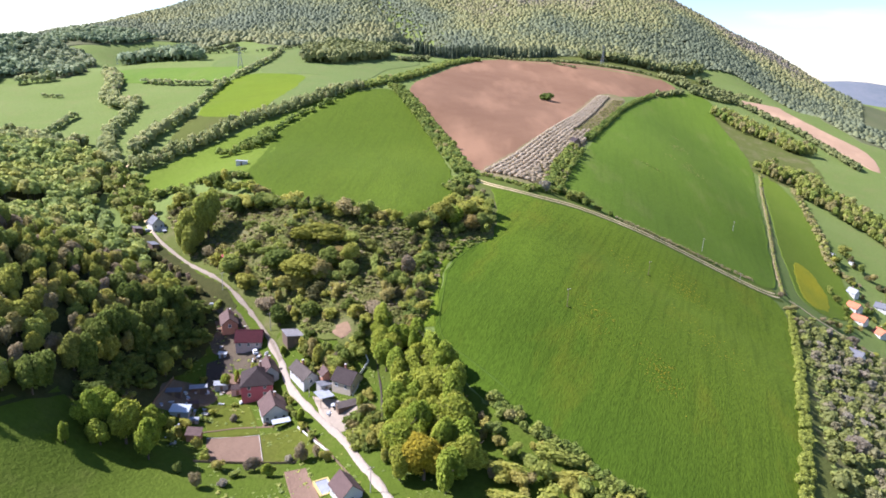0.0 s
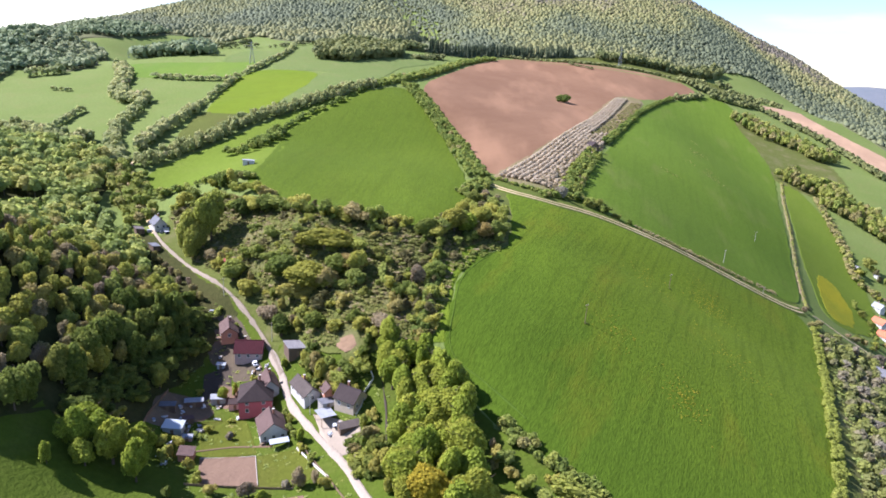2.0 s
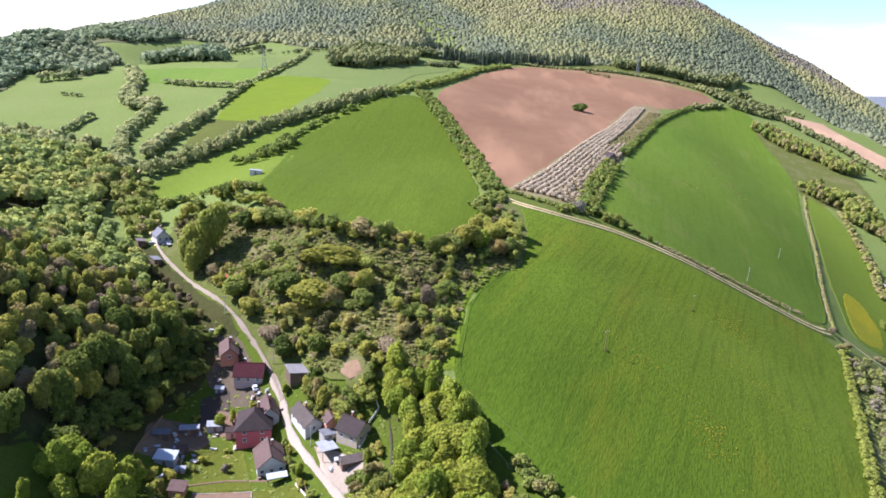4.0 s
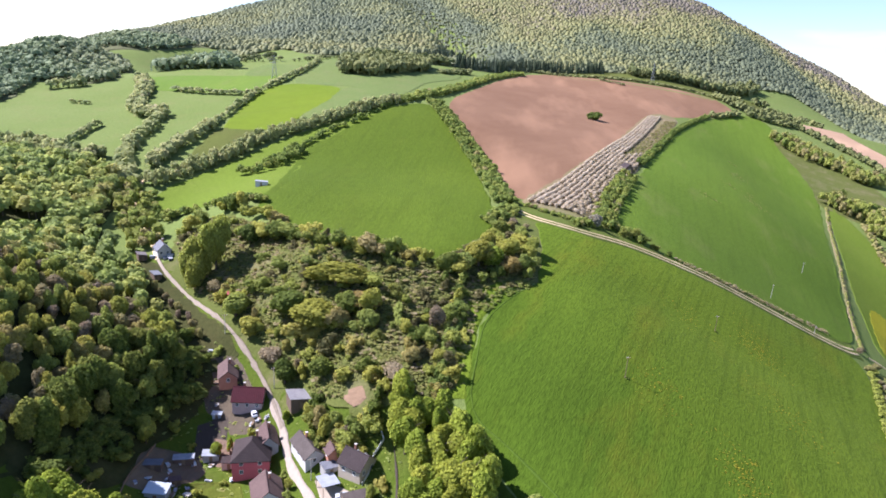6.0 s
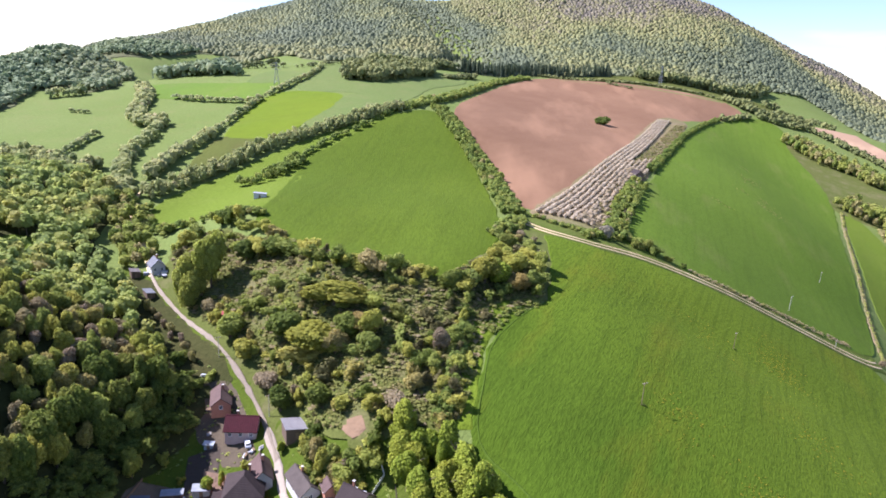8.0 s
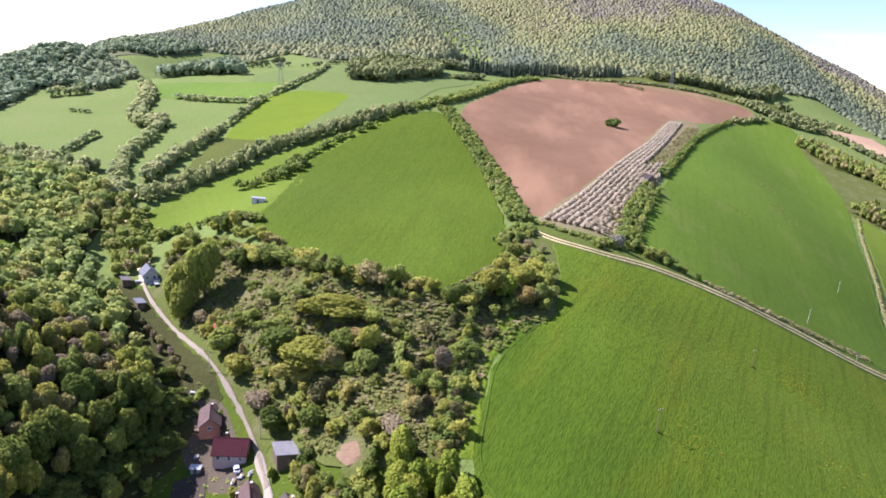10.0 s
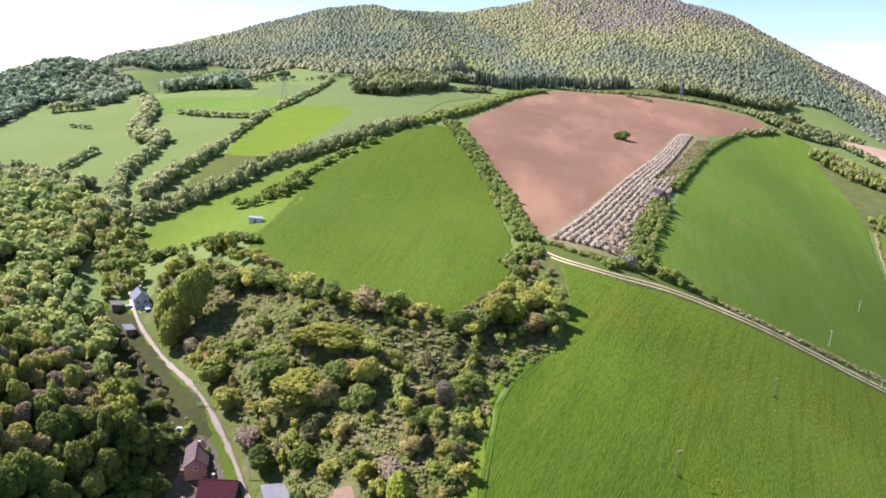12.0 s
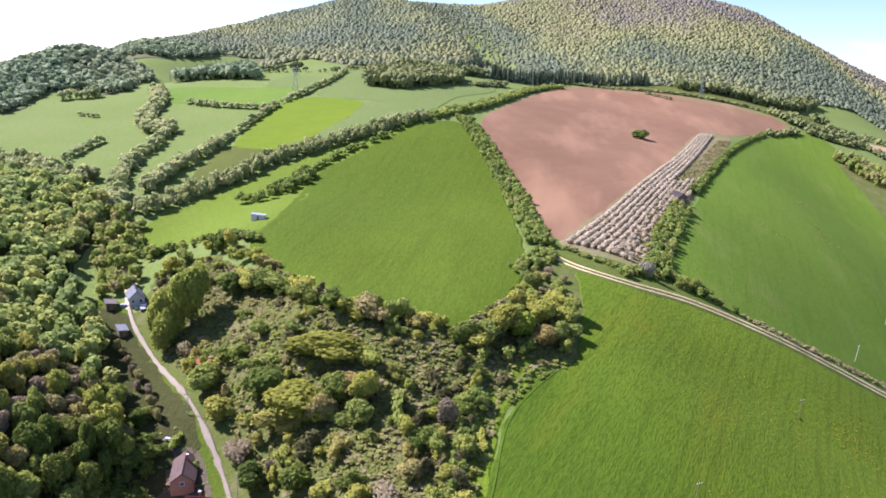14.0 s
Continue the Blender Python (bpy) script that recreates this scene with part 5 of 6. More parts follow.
r = 0.5 + 0.9 * rng.uniform(0, 1, len(x)) ** 2
plant("brushwood", np.c_[x, y, r, r * 1.2, np.clip(rng.normal(0.45, 0.3, len(x)), 0, 1)], TUFTS, LEAF, "low green brush between the budding trees", "brush")
for a, b, r, h in ((233, 379, 4.2, 7), (240, 371, 3.6, 6), (231, 366, 3.2, 6), (284, 409, 3.6, 5.5), (277, 408, 3.0, 5), (238, 399, 3.0, 5.5), (242, 388, 3.4, 6)):
    tree_at(BARE[int(a) % 2], a, b, r, h, "budding trees beside the garden path")
for k, (a, b) in enumerate(((262, 376), (232, 340), (250, 315), (213, 291.3), (272, 358), (201.7, 266.1), (178.3, 232.8), (258, 346), (162.2, 202.7), (220, 306), (285, 385), (191.8, 240))):
    grove.add(WHITE[k % 2], a, b, grove.rng.uniform(0.9, 1.3), group="blossoming fruit trees")

# spruce row at the foot of the mountain
rows = []
rng = np.random.RandomState(50)
for p in smooth([(-40, 935), (13, 955), (107, 1075), (190, 1120)], 4.0):
    for k in range(3):
        rows.append((p[0] + rng.uniform(-3, 3), p[1] - 10 + 7 * k + rng.uniform(-3, 3), rng.uniform(9, 12), rng.uniform(13, 19), rng.uniform(0, 1)))
# added spruces, dark in place of the shaded broadleaf front of the spur
for p in smooth([(-92, 930), (-66, 985), (-45, 1030)], 4.0):
    for k in range(4):
        rows.append((p[0] + rng.uniform(-10, 14), p[1] + rng.uniform(-4, 10), rng.uniform(9, 13), rng.uniform(10, 15), rng.uniform(0, 0.7)))
plant("spruce_stand", rows, CONES, NEEDLE, "dark spruces along the foot of the mountain, some added for shade", "woods", cone_like=True)

# orchard rows in blossom
a0, a1, b0, b1 = np.array([28, 376.8]), np.array([196, 803.0]), np.array([64, 373.8]), np.array([233, 824.0])
rng = np.random.RandomState(51)
for k in range(10):
    s = (k + 0.3) / 10
    start, end = a0 * (1 - s) + b0 * s, a1 * (1 - s) + b1 * s
    n = int(np.linalg.norm(end - start) / 1.7)
    rows = []
    for i in range(n):
        t = i / n
        wild = k > 5 and t < 0.36
        if rng.uniform() < (0.05 if k < 6 else 0.22) or (k > 4 and t > 0.33 + 0.02 * k) or (k > 7 and t < 0.3 and rng.uniform() < 0.5):
            continue
        p = start * (1 - t) + end * t + rng.uniform(-0.35, 0.35, 2) * (3 if wild else 1)
        big = 1.15 if wild else 1.0
        rows.append((p[0], p[1], rng.uniform(1.0, 1.5) * big, rng.uniform(1.9, 2.8) * big, np.clip((0.5 if wild else 0.06 + 0.03 * k) + rng.normal(0, 0.16), 0, 1)))
    plant("orchard_row", rows, LEAFY, BLOSSOM, "row of fruit trees in pale blossom", "orchard")
# dry brush in the gaps of the orchard
x, y, rng = scatter([(68, 380), (82, 420), (100, 470), (126, 540), (164, 640), (206, 742), (233, 815), (216, 800), (180, 715), (120, 570), (88, 480), (66, 420)], 2.0, 52, 0.6)
r = 0.5 + 0.9 * rng.uniform(0, 1, len(x)) ** 2
plant("brushwood", np.c_[x, y, r, r * 1.2, np.clip(rng.normal(0.6, 0.3, len(x)), 0, 1)], TUFTS, BRUSH, "dry brush and tall grass between the orchard trees", "brush")
# thin places with pale weeds in the eastern wheat
rng = np.random.RandomState(53)
spots = []
for a, b, wide, n in ((248, 648, 5.5, 60), (236, 570, 4.5, 55), (183, 532, 3.5, 25), (237, 590, 3.0, 25), (217, 591, 3.5, 20), (262, 700, 3.5, 20)):
    spots += [(a + rng.normal(0, wide), b + rng.normal(0, wide * 1.3), rng.uniform(0.3, 0.8), rng.uniform(0.5, 0.8), rng.uniform(0.3, 0.9)) for _ in range(n)]
plant("weeds", spots, TUFTS, BRUSH, "pale weeds in thin places of the wheat", "weeds")
# a blossoming tree and dark bushes where the orchard meets the track
grove.add(WHITE[0], 62, 358, 0.95)
for a, b, r, h in ((79, 362, 2.6, 4.0), (84, 364, 2.2, 3.4), (90, 364.5, 2.0, 2.8), (96, 363, 1.4, 1.8), (104, 363.5, 1.6, 2.0)):
    tree_at(DARK_BUSHES[int(a) % 3], a, b, r, h, "shrubs beside the track")
# yellow weeds in the near wheat
WEEDY = ((135, 312, 6.5, 420), (83, 201, 4, 220), (98, 303, 6, 120), (65, 227, 5, 90), (120, 249, 6, 120))
spots = []
for a, b, wide, n in WEEDY:
    spots += [(a + rng.normal(0, wide), b + rng.normal(0, wide * 1.5), rng.uniform(0.15, 0.4), rng.uniform(0.4, 0.7), rng.uniform(0, 1)) for _ in range(n)]
plant("weeds", spots, TUFTS, WEED_LEAF, "loose patches of yellow weeds in the young wheat", "weeds")
# bushes alone in the ploughed field
for a, b, s in ((113, 717, 1.9), (118, 719, 2.4), (122, 722, 1.9), (117, 724, 2.0)):
    grove.add(FIELD_BUSHES[int(a) % 2], a, b, s, 0.95)
# shrubs of the hillside beside the village
ROUGH_SLOPE = [(-49.1, 209.4), (-29.4, 203.5), (-23.6, 201.3), (-23.4, 191.4), (-30.5, 192.6), (-40.4, 199.6)]
x, y, rng = scatter(ROUGH_SLOPE, 5.0, 14)
for a, b in zip(x, y):
    if (a + 33) ** 2 + (b - 209) ** 2 > 50:
        grove.add(grove.rng.choice(BUSHES), a, b, grove.rng.uniform(0.6, 1.4), group="shrubs beside the village")
# dense shrubs between the road and the ridge
x, y, rng = scatter([(-24.2, 174.7), (-17.1, 171.6), (-14.1, 160.6), (-15.1, 155.0), (-20.2, 156.1), (-24.9, 166.3)], 2.6, 19)
for a, b in zip(x, y):
    tree_at(grove.rng.choice(BUSHES + DARK_BUSHES + PALE_BUSHES), a, b, grove.rng.uniform(1.3, 2.2), grove.rng.uniform(1.8, 3.2), "shrubs beside the village")
# added dark shrubs stand for the shade on the mostly bare bank below the woods
x, y, rng = scatter([(-104, 247.7), (-90.9, 234.3), (-89.6, 219.9), (-93.1, 203.5), (-94.7, 188.3), (-95.3, 171.2), (-104.5, 160.4), (-106.5, 202.8)], 3.2, 16)
for a, b in zip(x, y):
    grove.add(grove.rng.choice(DARK_BUSHES), a, b, grove.rng.uniform(0.6, 1.2), group="shrubs on the bank")
# shrubs and young trees on the slope between the ridge and the wheat
x, y, rng = scatter([(14.1, 168.8), (24.2, 159.2), (36.5, 150), (50.8, 136.2), (66.6, 119.1), (60.3, 100.4), (30.1, 112.5), (16.1, 135.6)], 4.6, 18)
for a, b in zip(x, y):
    q = grove.rng.random()
    if q < 0.22:
        grove.add(grove.rng.choice(BARE), a, b, grove.rng.uniform(0.3, 0.5), group="shrubs below the ridge")
    elif q < 0.75:
        grove.add(grove.rng.choice(BUSHES), a, b, grove.rng.uniform(0.6, 1.3), group="shrubs below the ridge")

# ------------------------------------------------------------------ village: materials and builders
def tile_material(name, colour, pitch=0.35):
    """Roof covering: courses, moss and faded patches."""
    n = Nodes(name, 0.8, 0.2)
    p = n.local()
    wave = n.node("ShaderNodeTexWave", Vector=p, Scale=1 / pitch / 6.28 * 2, Distortion=1.0, Detail=1.0)
    wave.bands_direction = "Y"
    c = n.mix(n.span(n.noise(p, 0.5, 4), 0.35, 0.7), colour, tuple(v * 0.72 for v in colour))
    c = n.mix(n.span(n.noise(p, 3.0, 3, 0.7), 0.45, 0.75, 0, 0.4), c, tuple(min(1, v * 1.4 + 0.02) for v in colour))
    c = n.mix(n.math("MULTIPLY", wave.outputs["Fac"], 0.25), c, tuple(v * 0.4 for v in colour))
    n.bump(wave.outputs["Fac"], 0.04)
    return n.done(c)


def plaster(name, colour):
    n = Nodes(name, 0.85, 0.2)
    p = n.local()
    c = n.mix(n.span(n.noise(p, 0.7, 4), 0.4, 0.75, 0, 0.4), colour, tuple(v * 0.7 for v in colour))
    c = n.mix(n.span(n.noise(p, 5, 3, 0.7), 0.5, 0.75, 0, 0.3), c, tuple(v * 0.75 for v in colour))
    n.bump(n.noise(p, 9, 3), 0.01)
    return n.done(c)


WHITE_WALL, PINK_WALL, TAN_WALL = plaster("white_plaster", (0.52, 0.51, 0.49)), plaster("pink_plaster", (0.55, 0.13, 0.15)), plaster("tan_plaster", (0.5, 0.42, 0.32))
ROSE_WALL, GREY_WALL, BRICK_WALL = plaster("rose_plaster", (0.52, 0.4, 0.37)), plaster("grey_render", (0.36, 0.35, 0.33)), plaster("brick_wall", (0.42, 0.2, 0.13))
PLANK_WALL = plaster("weathered_boards", (0.14, 0.1, 0.075))
BROWN_TILE, DARK_TILE, RED_SHEET = tile_material("brown_tiles", (0.115, 0.074, 0.066)), tile_material("dark_brown_tiles", (0.045, 0.032, 0.031)), tile_material("dark_red_sheet", (0.065, 0.01, 0.016), 0.6)
DULL_TILE = tile_material("dull_brown_tiles", (0.085, 0.068, 0.06))
GREY_TILE, SLATE, ORANGE_TILE = tile_material("grey_fibre_cement", (0.14, 0.122, 0.116)), tile_material("slate_blue_sheet", (0.155, 0.16, 0.18)), tile_material("orange_tiles", (0.5, 0.17, 0.09))
PALE_SHEET, BLUE_SHEET = tile_material("pale_sheet", (0.3, 0.315, 0.35), 0.6), plain_material("blue_white_sheet", (0.42, 0.46, 0.5), 0.45, 0.2)
TIMBER, GLASS_DARK, FRAME_WHITE = plain_material("timber", (0.2, 0.14, 0.09)), plain_material("window_glass", (0.03, 0.04, 0.05), 0.08), plain_material("white_paint", (0.75, 0.75, 0.73), 0.4)
CONCRETE = plain_material("concrete", (0.45, 0.42, 0.38), 0.9)
METAL = plain_material("galvanised_steel", (0.22, 0.23, 0.24), 0.5, 0.6)
CHIM = plaster("chimney_brick", (0.33, 0.16, 0.11))


def solid(bm, x0, x1, y0, y1, z0, z1, bevel=0.0):
    vs = [bm.verts.new((x, y, z)) for z in (z0, z1) for x, y in ((x0, y0), (x1, y0), (x1, y1), (x0, y1))]
    for f in ((3, 2, 1, 0), (4, 5, 6, 7), (0, 1, 5, 4), (1, 2, 6, 5), (2, 3, 7, 6), (3, 0, 4, 7)):
        bm.faces.new([vs[i] for i in f])
    if bevel:
        bmesh.ops.bevel(bm, geom=list({e for v in vs for e in v.link_edges}), offset=bevel, segments=1, affect="EDGES")
    return vs


def prism(bm, outline, a, b, axis="y"):
    """The outline (pairs) pushed from a to b along y or x."""
    def at(p, t):
        return (p[0], t, p[1]) if axis == "y" else (t, p[0], p[1])
    r0, r1 = [bm.verts.new(at(p, a)) for p in outline], [bm.verts.new(at(p, b)) for p in outline]
    n = len(outline)
    bm.faces.new(r0), bm.faces.new(r1[::-1])
    for i in range(n):
        bm.faces.new((r0[i], r1[i], r1[(i + 1) % n], r0[(i + 1) % n]))


def finish(name, bm, material, parent=None, label=""):
    bmesh.ops.recalc_face_normals(bm, faces=bm.faces)
    me = bpy.data.meshes.new(name)
    bm.to_mesh(me)
    bm.free()
    me.materials.append(material)
    ob = new(name, me)
    if parent:
        ob.parent = parent
    return tagged(ob, label)


def add_box(name, parent, material, dims, at, label="", turn=0.0, bevel=0.0):
    bm = bmesh.new()
    w, d, h = dims
    solid(bm, -w / 2, w / 2, -d / 2, d / 2, 0, h, bevel)
    ob = finish(name, bm, material, parent, label)
    ob.matrix_basis = pose(*at, 0, 0, turn)
    return ob


def window(parent, at, turn, w=0.95, h=1.2):
    """A framed window set in a wall; it looks along its own -y."""
    bm = bmesh.new()
    t = 0.09
    solid(bm, -w / 2 - t, -w / 2 + 0.02, -0.06, 0.1, -t, h + t), solid(bm, w / 2 - 0.02, w / 2 + t, -0.06, 0.1, -t, h + t)
    solid(bm, -w / 2, w / 2, -0.06, 0.1, h - 0.02, h + t), solid(bm, -w / 2, w / 2, -0.1, 0.1, -t, 0.02), solid(bm, -0.03, 0.03, -0.05, 0.1, 0, h)
    frame_ob = finish("window", bm, FRAME_WHITE, parent, "white window frame")
    frame_ob.matrix_basis = pose(*at, 0, 0, turn)
    bm = bmesh.new()
    solid(bm, -w / 2, w / 2, -0.02, 0.06, 0, h)
    finish("pane", bm, GLASS_DARK, frame_ob, "dark glass pane")
    return frame_ob


def house(name, label, x, y, w, d, wall_h, roof_h, turn, wall, roof, hip=0.0, front=2, side=2, chimney=True, category="house", gable=None, over=0.45, z=None, rows=1, door=True):
    """A house at x, y; the ridge runs along its own y; hip is the length by which each ridge end is cut back."""
    top = tagged(new(name), label, category)
    gz = (height(x, y) if z is None else z)
    top.matrix_basis = pose(x, y, gz, 0, 0, turn)
    bm = bmesh.new()
    if hip:
        solid(bm, -w / 2, w / 2, -d / 2, d / 2, -2.0, wall_h)
    else:
        prism(bm, [(-w / 2, -2), (w / 2, -2), (w / 2, wall_h), (0, wall_h + roof_h), (-w / 2, wall_h)], -d / 2, d / 2)
    finish("wall", bm, wall, top)
    slope = roof_h / (w / 2)
    thick = 0.22
    if hip:
        bm = bmesh.new()
        a, b = w / 2 + over, d / 2 + over
        zl = wall_h - over * slope * 0.5
        low = [bm.verts.new(q) for q in ((-a, -b, zl), (a, -b, zl), (a, b, zl), (-a, b, zl))]
        base = [bm.verts.new((v.co.x, v.co.y, v.co.z - thick)) for v in low]
        r0, r1 = bm.verts.new((0, -d / 2 + hip, wall_h + roof_h)), bm.verts.new((0, d / 2 - hip, wall_h + roof_h))
        for f in ((low[0], low[1], r0), (low[1], low[2], r1, r0), (low[2], low[3], r1), (low[3], low[0], r0, r1), tuple(base[::-1])):
            bm.faces.new(f)
        for i in range(4):
            bm.faces.new((base[i], base[(i + 1) % 4], low[(i + 1) % 4], low[i]))
        finish("roof", bm, roof, top)
    else:
        for sg in (-1, 1):
            bm = bmesh.new()
            e = w / 2 + over
            prism(bm, [(0, wall_h + roof_h + 0.03), (sg * e, wall_h - over * slope + 0.03), (sg * e, wall_h - over * slope + thick), (0, wall_h + roof_h + thick + 0.05)], -d / 2 - over, d / 2 + over)
            finish("roof_slope", bm, roof, top)
        bm = bmesh.new()
        solid(bm, -0.14, 0.14, -d / 2 - over - 0.02, d / 2 + over + 0.02, wall_h + roof_h + thick - 0.06, wall_h + roof_h + thick + 0.1, 0.04)
        finish("ridge_cap", bm, roof, top)
    for r in range(rows):
        zz = 0.95 + r * 2.7
        for k in range(front):
            u = (k + 0.5) / front * w - w / 2
            window(top, (u, -d / 2, zz), 0)
            window(top, (-u, d / 2, zz), 180)
        for k in range(side):
            u = (k + 0.5) / side * d - d / 2
            window(top, (w / 2, u, zz), 90)
            window(top, (-w / 2, -u, zz), -90)
    if door:
        add_box("door", top, TIMBER, (1.0, 0.12, 2.05), (w / 2 + 0.02, -d * 0.02, 0), "brown wooden door", 90)
    if chimney:
        ch = add_box("chimney", top, CHIM, (0.6, 0.6, 1.6 + roof_h * 0.4), (w * 0.12, d * 0.18, wall_h + roof_h * 0.5), "brick chimney")
        add_box("chimney_cap", ch, CONCRETE, (0.75, 0.75, 0.1), (0, 0, 1.6 + roof_h * 0.4))
    return top


def shed(name, label, x, y, w, d, low, high, turn, wall, roof, category="shed"):
    """A shed with one slanting roof slab."""
    top = tagged(new(name), label, category)
    top.matrix_basis = pose(x, y, height(x, y), 0, 0, turn)
    bm = bmesh.new()
    prism(bm, [(-w / 2, -1.5), (w / 2, -1.5), (w / 2, low), (-w / 2, high)], -d / 2, d / 2)
    finish("wall", bm, wall, top)
    bm = bmesh.new()
    s = (high - low) / w
    prism(bm, [(-w / 2 - 0.3, high + 0.3 * s + 0.02), (w / 2 + 0.3, low - 0.3 * s + 0.02), (w / 2 + 0.3, low - 0.3 * s + 0.16), (-w / 2 - 0.3, high + 0.3 * s + 0.16)], -d / 2 - 0.3, d / 2 + 0.3)
    finish("roof", bm, roof, top)
    add_box("door", top, TIMBER, (0.95, 0.1, 1.9), (0, -d / 2 - 0.02, 0))
    return top


def carport(x, y, w, d, h, turn):
    top = tagged(new("carport"), "open carport with a pale bluish sheet roof", "carport")
    top.matrix_basis = pose(x, y, height(x, y), 0, 0, turn)
    for a in (-1, 1):
        for b in (-1, 1):
            add_box("post", top, TIMBER, (0.14, 0.14, h + 0.5), (a * (w / 2 - 0.2), b * (d / 2 - 0.2), -0.5))
    bm = bmesh.new()
    prism(bm, [(-w / 2, h + 0.35), (w / 2, h), (w / 2, h + 0.12), (-w / 2, h + 0.47)], -d / 2, d / 2)
    finish("roof", bm, PALE_SHEET, top, "pale bluish sheet roof")
    return top


def fence(name, points, label, h=1.2, step=2.2, material=None):
    """A fence along the points: a post at each step and two rails and boards between."""
    top = tagged(new(name), label, "fence")
    line = smooth(points, step)
    mat = material or TIMBER
    zs = [height(p[0], p[1]) for p in line]
    for p, z in zip(line, zs):
        add_box("post", top, mat, (0.12, 0.12, h + 0.5), (p[0], p[1], z - 0.4))
    for (p, z), (q, y1) in zip(zip(line, zs), zip(line[1:], zs[1:])):
        m = (p + q) / 2
        ln = float(np.hypot(*(q - p)))
        bm = bmesh.new()
        for a, b in ((0.1, 0.55), (0.6, h)):
            dz = (y1 - z) / 2
            v = solid(bm, -ln / 2, ln / 2, -0.03, 0.03, a, b)
            for k in v:
                k.co.z += dz * (1 if k.co.x > 0 else -1)
        ob = finish("panel", bm, mat, top)
        ob.matrix_basis = pose(m[0], m[1], (z + y1) / 2, 0, 0, math.degrees(math.atan2(q[1] - p[1], q[0] - p[0])))
    return top


def car(x, y, turn, paint, label):
    top = tagged(new("car"), label, "car")
    top.matrix_basis = pose(x, y, height(x, y) + 0.3, 0, 0, turn)
    bm = bmesh.new()
    prism(bm, [(-2.1, 0.3), (2.1, 0.3), (2.15, 0.75), (1.3, 0.95), (-1.95, 0.98), (-2.1, 0.8)], -0.85, 0.85, "x")
    bmesh.ops.bevel(bm, geom=bm.edges[:], offset=0.08, segments=2, affect="EDGES")
    body = finish("body", bm, paint, top)
    bm = bmesh.new()
    prism(bm, [(-1.8, 0.94), (0.95, 0.94), (0.3, 1.45), (-1.4, 1.45)], -0.72, 0.72, "x")
    bmesh.ops.bevel(bm, geom=bm.edges[:], offset=0.06, segments=1, affect="EDGES")
    finish("windows", bm, GLASS_DARK, top, "dark car windows")
    bm = bmesh.new()
    solid(bm, -0.66, 0.66, -1.3, 0.25, 1.43, 1.49, 0.02)
    finish("roof", bm, paint, top)
    for a in (-0.8, 0.8):
        for b in (-1.3, 1.3):
            bm = bmesh.new()
            bmesh.ops.create_cone(bm, cap_ends=True, segments=14, radius1=0.32, radius2=0.32, depth=0.2, matrix=Matrix.Rotation(radians(90), 4, "Y"))
            w = finish("wheel", bm, RUBBER, top, "black wheel")
            w.matrix_basis = pose(a, b, 0.32)
    return top


RUBBER = plain_material("rubber", (0.03, 0.03, 0.03), 0.8)
CAR_WHITE, CAR_DARK, CAR_RED = (plain_material(n, c, 0.25, 0.0, 0.05) for n, c in (("white_car_paint", (0.7, 0.71, 0.73)), ("dark_car_paint", (0.05, 0.06, 0.08)), ("silver_car_paint", (0.42, 0.44, 0.47))))


def pole(x, y, tall=8.5, turn=0.0, label="weathered wooden power pole with a crossarm in the field", wood=None):
    top = tagged(new("power_pole"), label, "power pole")
    top.matrix_basis = pose(x, y, height(x, y), 0, 0, turn)
    v, f = tube([(0, 0, -1), (0, 0, tall / 2), (0, 0, tall)], [0.13, 0.11, 0.09], 8)
    part("shaft", quad_mesh("shaft", v, f, [wood or CONCRETE]), top)
    add_box("crossarm", top, TIMBER, (1.9, 0.14, 0.14), (0, -0.1, tall - 0.5))
    for a in (-0.8, 0.0, 0.8):
        v, f = tube([(a, -0.1, tall - 0.36), (a, -0.1, tall - 0.25), (a, -0.1, tall - 0.1)], [0.05, 0.09, 0.04], 6)
        part("insulator", quad_mesh("insulator", v, f, [FRAME_WHITE]), top)
    return top


def pylon(x, y, tall, turn):
    """A lattice pylon: four legs, braces and three arms."""
    top = tagged(new("lattice_pylon"), "grey steel lattice power pylon at the edge of a field", "pylon")
    top.matrix_basis = pose(x, y, height(x, y), 0, 0, turn)
    levels = [(0, 2.6), (0.3, 1.7), (0.55, 1.1), (0.75, 0.7), (1.0, 0.25)]
    for a in (-1, 1):
        for b in (-1, 1):
            v, f = tube([(a * w, b * w, t * tall - (1 if t == 0 else 0)) for t, w in levels], [0.22, 0.2, 0.17, 0.15, 0.12], 4)
            part("leg", quad_mesh("leg", v, f, [METAL]), top)
    for (t0, w0), (t1, w1) in zip(levels, levels[1:]):
        for a, b, c, d in ((-1, -1, 1, -1), (1, -1, 1, 1), (1, 1, -1, 1), (-1, 1, -1, -1)):
            for lo, hi in (((a, b), (c, d)), ((c, d), (a, b))):
                v, f = tube([(lo[0] * w0, lo[1] * w0, t0 * tall), (hi[0] * w1, hi[1] * w1, t1 * tall)], [0.08, 0.08], 4)
                part("brace", quad_mesh("brace", v, f, [METAL]), top)
    for t, ln in ((0.66, 4.5), (0.8, 5.5), (0.93, 3.5)):
        v, f = tube([(-ln, 0, t * tall), (0, 0, t * tall + 0.4), (ln, 0, t * tall)], [0.1, 0.3, 0.1], 4)
        part("arm", quad_mesh("arm", v, f, [METAL]), top)
    return top


# ------------------------------------------------------------------ village: gardens and yards
drape("garden_bed", [(-69.2, 167.9), (-54, 171.4), (-48.9, 157.1), (-64.7, 155.1)], BED, 0.3, 3, "bare brown vegetable bed in rows", "garden bed", 0, False)
